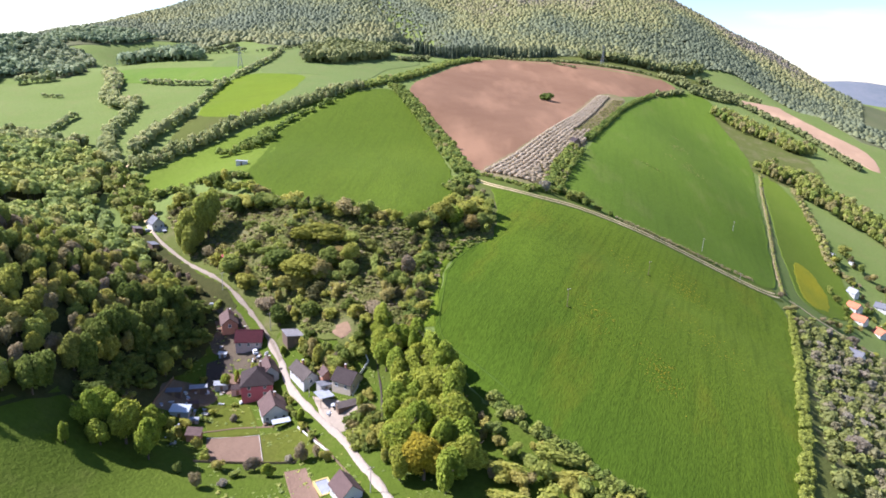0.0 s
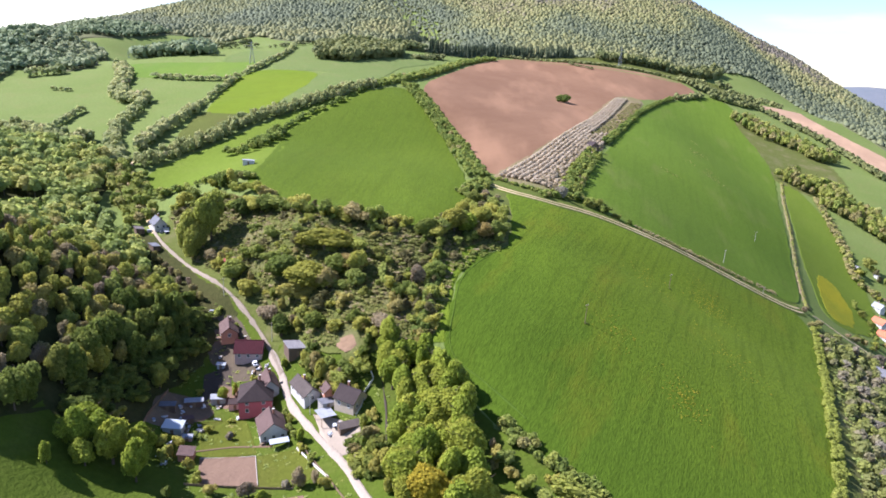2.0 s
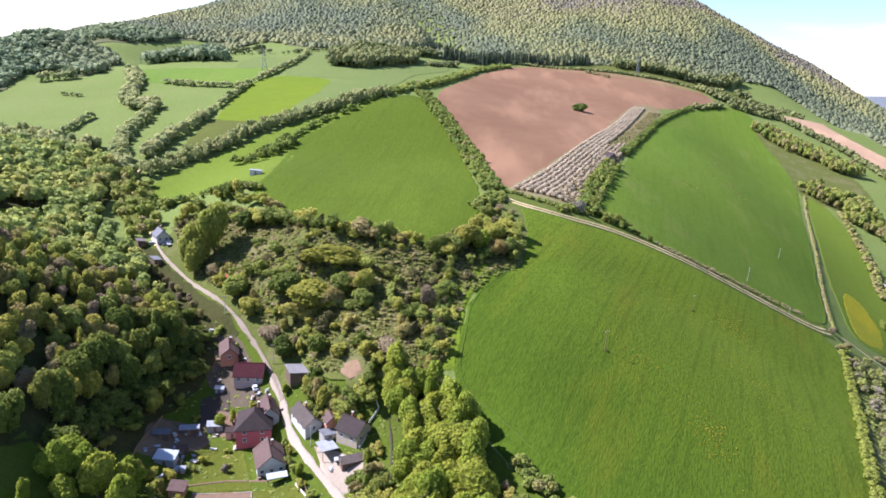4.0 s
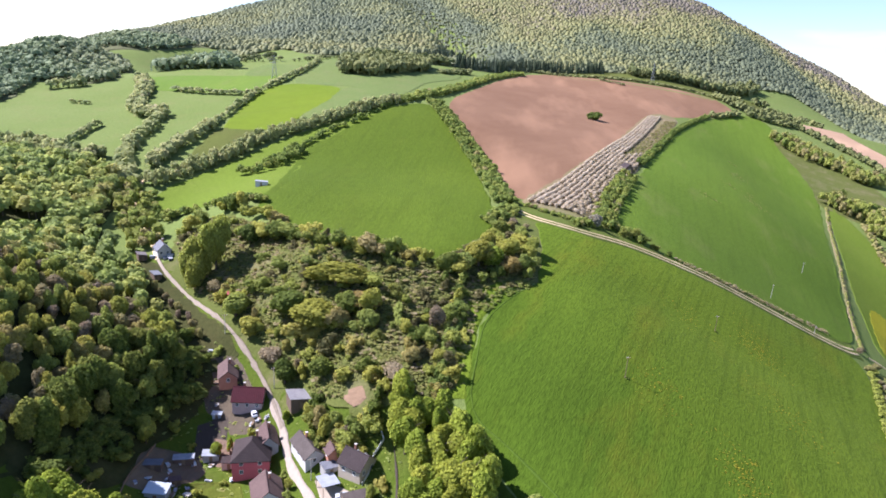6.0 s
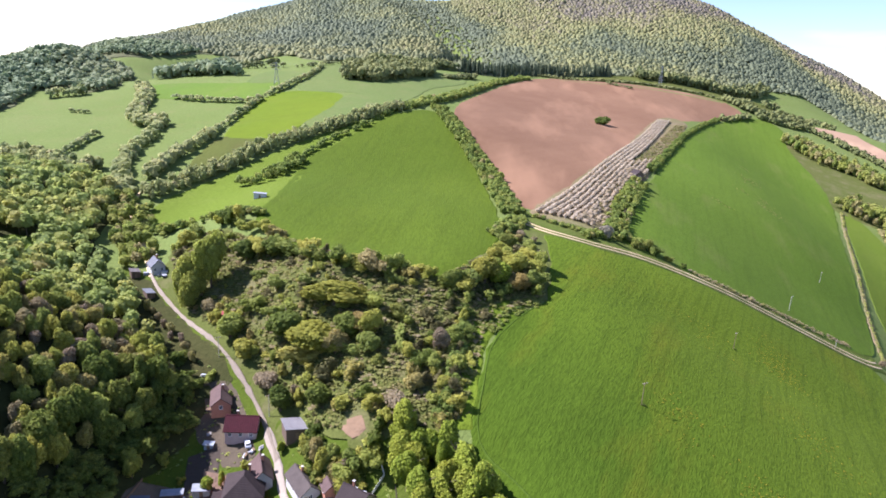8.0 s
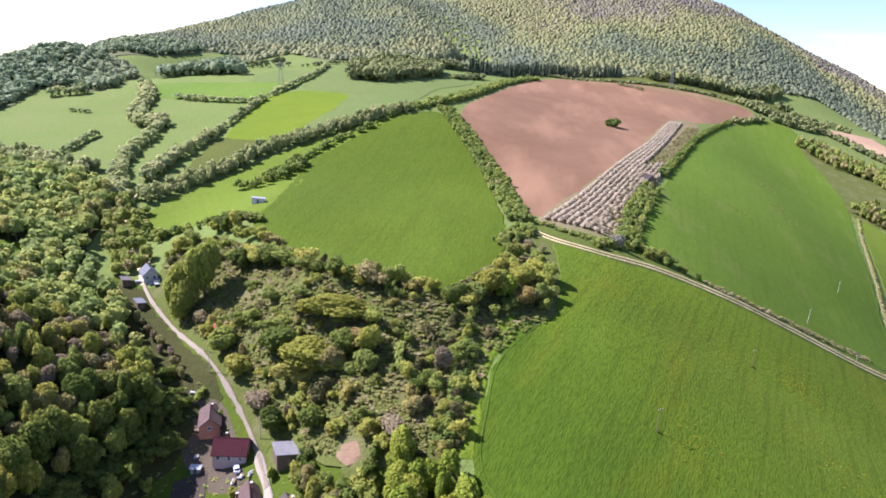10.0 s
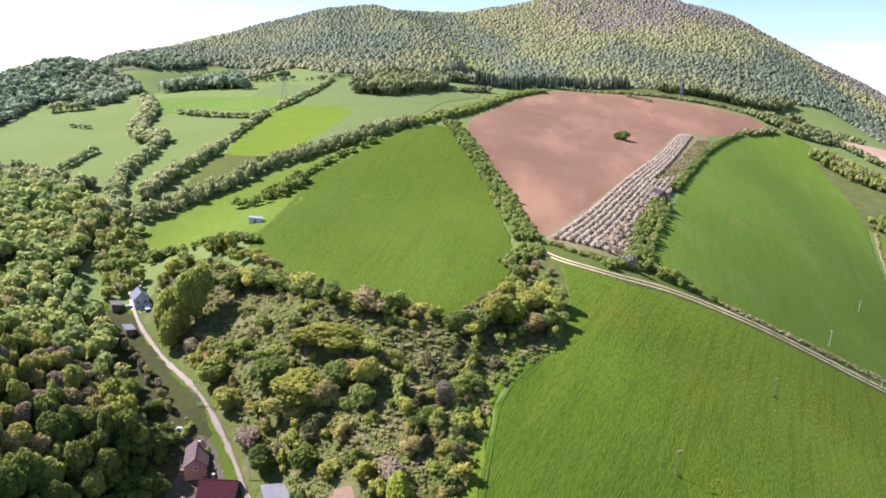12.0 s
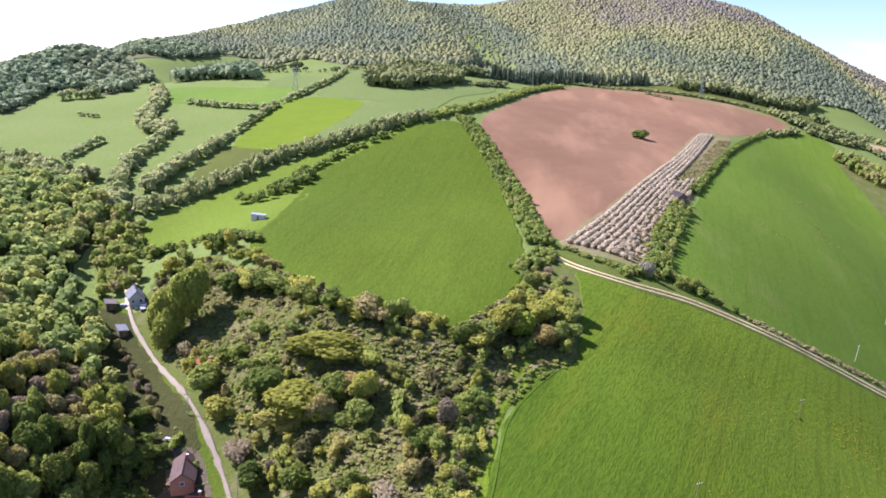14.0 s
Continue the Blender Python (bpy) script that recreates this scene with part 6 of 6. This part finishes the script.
drape("garden_lawn", [(-53.4, 171.2), (-42.2, 173.9), (-33.2, 162.3), (-36.5, 157.4), (-48.4, 157.1)], LAWN, 0.25, 3, "mown yellow-green garden lawn", "lawn", 0.2, False)
drape("garden_plot", [(-40.9, 151.3), (-35.3, 152.5), (-27.1, 134.7), (-34.9, 136.5)], BED, 0.3, 3, "narrow bare soil plot", "garden bed", 0, False)
drape("garden_dark_plot", [(-84.3, 210.2), (-76.4, 215.5), (-72.6, 201.4), (-80.2, 198.1)], DARK_SOIL, 0.25, 3, "dark garden plot", "garden bed", 0, False)
drape("garden_grass", [(-77.8, 188.4), (-63.5, 191.2), (-54, 172.6), (-69.2, 169.1)], LAWN, 0.2, 3, "garden grass between the sheds", "lawn", 0.3, False)
drape("yard_gravel", [(-40, 187.2), (-32.4, 183.7), (-23.9, 178.7), (-23, 172.2), (-26.3, 168.3), (-29.7, 168.5)], soil_material("yard_dirt", (0.27, 0.225, 0.175), (0.19, 0.155, 0.12), 20, 1.5), 0.32, 3, "pale dusty yard beside the road", "yard", 0.2, False)
drape("yard_sheds", [(-92.7, 194.5), (-79.6, 198.9), (-75.1, 194.3), (-75.7, 191.6), (-82.7, 186.1), (-85.5, 179.2), (-90.3, 177.5)], soil_material("yard_earth", (0.17, 0.13, 0.085), (0.11, 0.085, 0.055), 15, 1.5), 0.27, 3, "brown trodden yard round the sheds", "yard", 0.4, False)
drape("garden_earth", [(-92.2, 232.8), (-83.1, 236.4), (-76.1, 230.8), (-68.8, 220.2), (-64, 211.1), (-71.5, 209.9), (-81.4, 214.6), (-87.3, 220.8)], soil_material("garden_earth", (0.12, 0.095, 0.065), (0.08, 0.065, 0.045), 25, 1.0), 0.24, 3, "brown garden ground beside the upper houses", "yard", 0.5)
drape("yard_pink", [(-78.1, 207), (-64.8, 203.9), (-61.2, 197.1), (-74.6, 197.8)], BED, 0.3, 3, "brown yard between two houses", "yard", 0.2, False)
drape("bare_patch", [(-35.9, 211.6), (-33.4, 212), (-30.9, 210.4), (-29.8, 207.9), (-31.9, 207.3), (-34.6, 208.4)], soil_material("bare_clay", (0.25, 0.165, 0.10), (0.19, 0.125, 0.08), 20, 1.0), 0.35, 2, "small round patch of bare soil", "ground", 0.4)
ribbon("garden_wall", [(-42.2, 173.9), (-29.7, 158.9)], 0.3, CONCRETE, 0.9, "low pale concrete garden wall", "wall")
ribbon("garden_path", [(-74.2, 170.1), (-62.5, 175.7), (-50.5, 176.2)], 0.6, BED, 0.35, "narrow pale garden path", "path")
ribbon("garden_edge", [(-69.2, 167.9), (-54, 171.4)], 0.16, CONCRETE, 0.45, "pale kerb of the vegetable bed", "kerb")
ribbon("garden_edge_side", [(-54, 171.4), (-48.9, 157.1)], 0.16, CONCRETE, 0.45, "pale kerb of the vegetable bed", "kerb")

# ------------------------------------------------------------------ village: houses
house("white_house", "white cottage with a faded brown tiled gable roof", -52.6, 183.5, 8, 9.5, 3.0, 3.2, 24, WHITE_WALL, BROWN_TILE, front=3)
house("pink_house", "two-storey pink house with a brown hipped roof", -61.7, 197.4, 10.5, 11, 5.2, 4.0, 14, PINK_WALL, DARK_TILE, hip=4.3, front=2, side=2, rows=2)
house("brown_roof_house", "small house with a brown gable roof by the road", -59.1, 203.2, 5.5, 9, 3.0, 2.8, 24, GREY_WALL, BROWN_TILE, front=1)
house("red_roof_house", "house with a dark red sheet-metal roof", -70.5, 219.2, 7.0, 9.6, 2.8, 3.2, 96, ROSE_WALL, RED_SHEET, front=2, side=3)
house("brick_house", "narrow brick house with a grey gable roof", -81.7, 229.1, 6.0, 10, 2.4, 2.3, 22, BRICK_WALL, BROWN_TILE, front=1)
shed("road_shed", "open timber shed with a pale grey roof", -52.7, 214.8, 6.5, 6.5, 2.6, 3.6, 30, PLANK_WALL, tile_material("grey_felt", (0.22, 0.21, 0.215)))
house("grey_roof_house", "long low house with a grey roof beside the road", -44.9, 196.6, 5.6, 11, 2.7, 2.2, 38, WHITE_WALL, DULL_TILE, front=1, side=3)
dark_house = house("dark_roof_house", "tan house with a dark brown roof and skylight", -28.4, 188.5, 7.2, 7.6, 3.0, 2.9, 62, TAN_WALL, DARK_TILE, front=2, side=2)
for u in (-1.6, 1.2):
    light = add_box("skylight", dark_house, FRAME_WHITE, (0.9, 1.2, 0.14), (1.9, u, 3.0 + 2.9 * (1 - 1.9 / 3.6) + 0.2), "pale framed skylight")
    light.matrix_basis = light.matrix_basis @ Matrix.Rotation(math.atan(2.9 / 3.6), 4, "Y")
    add_box("pane", light, GLASS_DARK, (0.74, 1.04, 0.03), (0, 0, 0.135), "dark glass pane")
porch = tagged(new("porch"), "flat pale blue porch roof on slim posts", "porch")
porch.matrix_basis = pose(-48.1, 176.0, height(-48.1, 176.0), 0, 0, 24)
for a in (-2.6, 2.6):
    for b in (-1.1, 1.1):
        add_box("post", porch, TIMBER, (0.12, 0.12, 2.4), (a, b, -0.2))
add_box("roof", porch, BLUE_SHEET, (5.8, 2.8, 0.12), (0, 0, 2.2), "pale blue sheet roof")
house("lean_house", "small outbuilding with a brown tiled roof", -36.7, 193.6, 3.6, 4, 2.4, 1.4, 30, BRICK_WALL, BROWN_TILE, front=0, side=1, chimney=False, category="outbuilding")
carport(-35.6, 184.1, 5.2, 5.5, 2.5, 36)
# low shed block standing in for the brown terrace wall and slab
shed("garage", "low dark terrace wall and slab beside the yard, built as a shed", -27.3, 179.1, 3.0, 6.5, 1.3, 1.6, -62, PLANK_WALL, DULL_TILE, "garage")
shed("blue_shed", "pale blue sheet-metal garden shed", -82.1, 180.0, 5.5, 4.5, 2.2, 2.8, 8, BLUE_SHEET, BLUE_SHEET)
shed("brown_hut", "brown garden hut with a faded roof", -72.7, 167.1, 4, 4.2, 2.4, 3.0, 10, BRICK_WALL, BROWN_TILE)
shed("long_shed", "low shed with a pale sheet roof", -82.3, 196.0, 5.5, 2.4, 1.9, 2.3, 20, PLANK_WALL, PALE_SHEET)
shed("store_shed", "low storage shed with a grey roof", -87.9, 189.1, 4.5, 2.4, 1.8, 2.1, 14, PLANK_WALL, SLATE)
shed("grey_shed", "small grey shed by the garden", -75.5, 199.7, 4.6, 3.0, 1.9, 2.4, 18, GREY_WALL, PALE_SHEET)
shed("brown_shed", "brown flat-roofed shed beside the pink house", -68.9, 197.4, 4.0, 3.4, 2.1, 2.4, 14, ROSE_WALL, DARK_TILE)
shed("white_hut", "tiny pale blue hut on the dark plot", -79.9, 214.9, 2.6, 1.8, 1.4, 1.7, 10, BLUE_SHEET, BLUE_SHEET)
shed("tool_shed", "cluttered tool shed among boards", -80.6, 186.8, 3.0, 2.0, 1.8, 2.1, 30, PLANK_WALL, BROWN_TILE)
shed("hen_house", "low hen house with a pale roof", -76.8, 177.2, 2.6, 1.8, 1.3, 1.6, 12, ROSE_WALL, PALE_SHEET)
house("red_tile_house", "house with an orange-red tiled roof by the road", -21.2, 137, 6, 7, 2.8, 2.8, 34, WHITE_WALL, BROWN_TILE, front=1, chimney=False)
house("end_house", "white house with a grey roof at the end of the road", -140.6, 301.3, 5.5, 7.5, 2.8, 2.6, 40, WHITE_WALL, SLATE, front=2)
shed("end_shed", "dark wooden shed at the end of the road", -147.8, 296.5, 3.5, 5, 2.4, 3.0, 40, PLANK_WALL, GREY_TILE)
shed("road_hut", "dark sheds beside the upper road", -134.2, 282.6, 3.0, 6, 2.2, 2.6, 44, PLANK_WALL, SLATE)
shed("red_hut", "small hut with a red roof in the scrub", -92.2, 262.4, 4.5, 3.5, 2.2, 2.8, 20, BRICK_WALL, tile_material("red_felt", (0.36, 0.09, 0.08)))
shed("meadow_trailer", "small white hut in the slope meadow", -112.8, 354, 6, 2.6, 2.3, 2.6, 8, WHITE_WALL, PALE_SHEET, "hut")
house("orchard_cabin", "brown wooden cabin in the orchard", 111, 514, 6.5, 8, 3.0, 2.8, 20, PLANK_WALL, DARK_TILE, front=1, chimney=False, category="cabin")
shed("annex", "low annex with a dark roof behind the grey house", -36.5, 189.3, 4, 3.4, 2.0, 2.5, 38, GREY_WALL, SLATE)
# the eastern village in the valley
bushes_along([(318, 470), (320, 452), (316, 438), (310, 424), (300, 412), (288, 412)], 5.0, 2.0, 2.0, 3.2, "gardens of the eastern village", 0.3, 0.3)
bushes_along([(352, 520), (346, 504), (352, 490), (350, 470), (346, 450), (352, 436)], 6.0, 2.5, 2.0, 3.4, "gardens of the eastern village", 0.3, 0.3)
bushes_along([(366, 535), (372, 512), (380, 490), (386, 466)], 5.0, 2.0, 2.6, 4.6, "gardens of the eastern village", 0.2, 0.5)
for a, b, r, h, k in ((350, 462, 3.4, 6, BARE[0]), (322, 430, 3.2, 6, FOREST[1]), (356, 448, 3.6, 6.5, FOREST[4]), (286, 372, 3.0, 5.5, BARE[1]), (262, 370, 3.0, 5, FOREST[2]), (283, 356, 3.2, 5.5, FOREST[0]), (358, 492, 3.0, 5.5, BARE[1]), (312, 396, 3.0, 5, FOREST[3])):
    tree_at(k, a, b, r, h, "gardens of the eastern village")
house("orange_roof_house", "white house with an orange tiled roof", 334, 459, 7.4, 9.5, 2.4, 3.2, 20, WHITE_WALL, ORANGE_TILE, front=2)
house("orange_roof_house", "white house with a bright orange roof", 329, 443, 8, 10, 2.5, 3.4, 30, WHITE_WALL, ORANGE_TILE, front=2)
house("orange_roof_house", "low white house with an orange roof", 341, 434, 8, 8.5, 2.4, 3.2, 10, WHITE_WALL, ORANGE_TILE, front=2)
house("slate_roof_house", "white house with a steep slate-blue roof", 273, 363, 7.6, 9, 2.7, 4.8, 30, WHITE_WALL, SLATE, front=2)
house("narrow_house", "narrow white house with a pale grey roof", 344, 478, 4.4, 8.5, 2.8, 3.0, 12, WHITE_WALL, PALE_SHEET, front=1)
house("pale_house", "white house with a grey sheet roof", 364, 469, 7.5, 9.5, 2.4, 3.2, 40, WHITE_WALL, SLATE, front=2)
shed("allotment_hut", "small white hut between the gardens", 352, 527, 2.6, 5.5, 2.2, 2.7, 15, WHITE_WALL, PALE_SHEET, "hut")
shed("allotment_hut", "small white hut between the gardens", 368, 522, 2.6, 4.0, 2.2, 2.7, 30, WHITE_WALL, PALE_SHEET, "hut")

# ------------------------------------------------------------------ village: small things
car(-67.4, 214.5, 28, CAR_WHITE, "white car parked by the roadside")
car(-69.9, 218.1, 20, CAR_DARK, "dark car parked by the roadside")
car(-30.4, 180.1, 100, CAR_RED, "silver car parked in the yard")
fence("boundary_fence", [(-23.8, 199), (-22.1, 195.6), (-24.4, 191.4), (-24.6, 186.7), (-25.9, 183.1)], "pale board fence on the slope", 1.3, 2.4, FRAME_WHITE)
fence("garden_fence", [(-47.5, 185.6), (-39.9, 173.3), (-30.9, 160.3), (-20.7, 143.8)], "dark wooden garden fence along the road", 1.1, 2.4)
fence("garden_fence", [(-64.5, 209.1), (-59.6, 200.9), (-55.4, 194)], "dark wooden garden fence along the road", 1.2, 2.4)
fence("plot_fence", [(-90.9, 196.3), (-90.4, 180.9), (-87.5, 169.8)], "grey board fence below the woods", 1.1, 2.4)
fence("orchard_fence", [(-68.1, 154.3), (-52.2, 155.7), (-38.6, 155.5)], "low wooden garden fence", 0.9, 2.4)
for a, b, s in ((-14.8, 137.1, 8), (-41.3, 187.7, 7.5), (-63.3, 222.5, 8), (-89.3, 245.8, 8), (176.4, 393.9, 9), (234, 474, 8), (199.4, 382.6, 5)):
    pole(a, b, s, 30, "slim grey power pole with a crossarm beside the road" if a < 0 else "slim pale power pole with a crossarm in the field")
pylon(-203, 650, 21, 20)
pylon(270, 1100, 30, 10)
# raised pool in the lowest garden
pool = tagged(new("garden_pool"), "small rectangular pool with a yellow timber surround", "pool")
pool.matrix_basis = pose(-27.8, 141.8, height(-27.8, 141.8), 0, 0, 30)
bm = bmesh.new()
for q in ((-2.2, 2.2, -3.4, -2.9), (-2.2, 2.2, 2.9, 3.4), (-2.2, -1.7, -2.9, 2.9), (1.7, 2.2, -2.9, 2.9)):
    solid(bm, *q, -1, 0.75, 0.04)
finish("surround", bm, plain_material("yellow_timber", (0.5, 0.38, 0.15)), pool)
bm = bmesh.new()
solid(bm, -1.7, 1.7, -2.9, 2.9, -1, 0.6)
finish("cover", bm, PALE_SHEET, pool, "pale plastic cover")
# scrap and boards round the house at the end of the road
for a, b, w, d, h, m, r in ((-135.4, 298.1, 2.4, 1.6, 1.2, FRAME_WHITE, 30), (-137, 296.6, 1.8, 1.2, 0.9, CONCRETE, 55), (-143.3, 297.7, 2.2, 1.4, 1.3, PALE_SHEET, 20), (-134.1, 295.5, 1.6, 2.6, 1.1, GLASS_DARK, 40)):
    crate = tagged(new("stored_crate"), "covered stack of building material beside the road", "crate")
    crate.matrix_basis = pose(a, b, height(a, b), 0, 0, r)
    add_box("stack", crate, m, (w, d, h), (0, 0, -0.1), "", 0, 0.05)
    add_box("cover", crate, PALE_SHEET, (w + 0.2, d + 0.2, 0.08), (0, 0, h - 0.09))
# things stored about the yards
rng = random.Random(77)
for a, b in ((-84.0, 190.2), (-79.1, 183.9), (-76.7, 185.8), (-75.3, 183.7), (-77.1, 162.1), (-79.5, 165.1), (-80.9, 186.0), (-85.5, 192.4), (-83.0, 195.2), (-79.4, 196.1), (-74.3, 196.7), (-65.4, 192.7), (-65.9, 191.1), (-65.6, 211.9), (-66.8, 211.1), (-53.6, 177.2), (-79.6, 172.3)) + ((-88, 190.3), (-86, 189.1), (-83.1, 187.4), (-88.5, 180.2), (-86.9, 184), (-81.4, 182.6), (-79, 181.7), (-75.5, 183.3), (-72.8, 190.7), (-34.5, 186.1), (-36.6, 186.5), (-32.9, 177.7), (-25.2, 171), (-69.1, 203.2), (-63, 200.6), (-84.7, 226.5), (-81.5, 219), (-48.1, 202.8), (-91.6, 238), (-65.2, 212.3), (-62.4, 212.6), (-33.6, 193.8)):
    pile = tagged(new("board_pile"), "small pile of boards and scrap in a yard", "board pile")
    pile.matrix_basis = pose(a, b, height(a, b) + 0.1, 0, 0, rng.uniform(0, 180))
    for k in range(4):
        add_box("board", pile, rng.choice((TIMBER, CONCRETE, FRAME_WHITE, PALE_SHEET, BLUE_SHEET)), (rng.uniform(0.9, 2.2), rng.uniform(0.3, 0.9), 0.12 + rng.uniform(0, 0.25)), (rng.uniform(-0.3, 0.3), rng.uniform(-0.4, 0.4), k * 0.2), "", rng.uniform(-12, 12))
# garden shrubs and fruit trees
for a, b, s, k in ((-64.6, 180.1, 0.4, WHITE[0]), (-77.3, 166.2, 0.5, FOREST[1]), (-69.7, 161, 0.45, FOREST[4]), (-37.6, 156.5, 0.7, BARE[0]), (-33.2, 157.8, 0.6, BARE[1]), (-41, 156.5, 0.45, WHITE[1]), (-29.7, 154.4, 0.5, FOREST[3]), (-49.9, 152.4, 0.6, BARE[0]), (-45.2, 149.4, 0.4, LIME[0]), (-74.1, 200.3, 0.5, LIME[1]), (-70.8, 202.4, 0.4, LIME[0]), (-47.5, 186.4, 0.4, FOREST[3]), (-42.1, 176.8, 0.45, LIME[2]), (-20.8, 171.4, 0.65, BARE[0]), (-18.6, 165.7, 0.6, FOREST[0])) + ((-22, 163.7, 0.5, BARE[1]), (-16.5, 156.6, 0.6, FOREST[4]), (-12.3, 149.2, 0.5, FOREST[1]), (-22.8, 178.5, 0.45, FOREST[2]), (-55.4, 210, 0.35, LIME[0]), (-47.3, 206.2, 0.8, FOREST[1]), (-43.3, 203, 0.75, FOREST[0]), (-37.7, 202, 0.7, FOREST[5]), (-40.4, 199.6, 0.7, FOREST[2]), (-34.1, 197.8, 0.6, BARE[1]), (-30.3, 194.6, 0.55, FOREST[3]), (-56.1, 144.1, 0.5, WHITE[1]), (-62.7, 142.4, 0.6, BARE[1]), (-69.9, 148, 0.45, FOREST[3])):
    grove.add(k, a, b, s)
for a, b in ((110.3, 303.6), (52.2, 226.6)):
    pole(a, b, 8, 30, "slim dark wooden power pole standing in the wheat", TIMBER)
    grove.add(FIELD_BUSHES[1], a + 0.6, b, 0.28, 1.0)

# weeds and tall grass round the houses
road = np.array(smooth(VILLAGE_ROAD, 2.0))
x, y, rng = scatter([(-118.5, 259.1), (-60.6, 223.8), (-21.5, 203.8), (-6, 191), (8.1, 161.2), (6, 128.8), (-2, 118.7), (-53.5, 137.1), (-73.1, 156.4), (-89.3, 166.6), (-93.6, 206.8)], 1.7, 61, 0.6)
k = np.array([noise.noise(Vector((a * 0.09, b * 0.09, 3.0))) for a, b in zip(x, y)]) > rng.uniform(-0.3, 0.45, len(x))
k &= np.array([np.hypot(road[:, 0] - a, road[:, 1] - b).min() for a, b in zip(x, y)]) > 2.9
for bare in ([(-69.2, 167.9), (-54, 171.4), (-48.9, 155.9), (-63.5, 153.7)], [(-40, 187.2), (-32.4, 183.7), (-23.9, 178.7), (-23, 172.2), (-26.3, 168.3), (-29.7, 168.5)], [(-92.7, 194.5), (-79.6, 198.9), (-75.1, 194.3), (-75.7, 191.6), (-85.5, 179.2), (-90.3, 177.5)]):
    k &= ~inside(bare, x, y)
k &= np.hypot(x + 32.5, y - 209.4) > 5.5
x, y = x[k], y[k]
r = 0.25 + 0.5 * rng.uniform(0, 1, len(x)) ** 2
plant("weeds", np.c_[x, y, r, r * 0.9, np.clip(rng.normal(0.35, 0.2, len(x)), 0, 1)], TUFTS, LEAF, "weeds and tall grass round the houses", "weeds")
# shrubs along the road and between the gardens
for a, b, s in ((-46.6, 182.7, 0.6), (-43.3, 178, 0.7), (-40.5, 172.5, 0.6), (-36.6, 167.6, 0.6), (-50.7, 190.9, 0.5), (-65.1, 207.4, 0.5), (-63, 205.4, 0.45), (-75.2, 179.2, 0.7), (-73, 184.1, 0.6), (-76.8, 172.1, 0.8), (-81.1, 169.4, 0.8), (-85.6, 170.3, 0.9), (-78.2, 163.5, 0.7), (-65.9, 156.5, 0.6), (-59.9, 151.9, 0.7), (-54.1, 149, 0.6), (-23, 167.1, 0.7), (-18.6, 173.8, 0.8), (-20.6, 181.3, 0.8), (-30.7, 190.7, 0.8), (-33.7, 193.2, 0.9), (-37.7, 196, 1.0), (-27.4, 192.4, 0.8), (-45, 199.8, 0.9), (-94.6, 173.1, 0.9), (-94.6, 183.7, 0.8), (-67.8, 190.2, 0.45), (-65.3, 182.9, 0.4), (-82.8, 201.8, 0.5), (-89.1, 204.3, 0.7), (-88.5, 219.9, 0.7), (-79.9, 231.4, 0.6), (-89.1, 237.2, 0.7)):
    grove.add(grove.rng.choice(BUSHES), a, b, s, grove.rng.uniform(0.8, 1.3), group="garden shrubs")

# kinds that stand nowhere
for kind in FOREST + SHADY + LIME + GOLD + AMBER + POPLAR + BARE + WHITE + RUSSET + BUSHES + PALE_BUSHES + DARK_BUSHES + FIELD_BUSHES:
    if not kind[1][0]:
        for ob in list(kind[0].children) + [kind[0]]:
            bpy.data.objects.remove(ob)
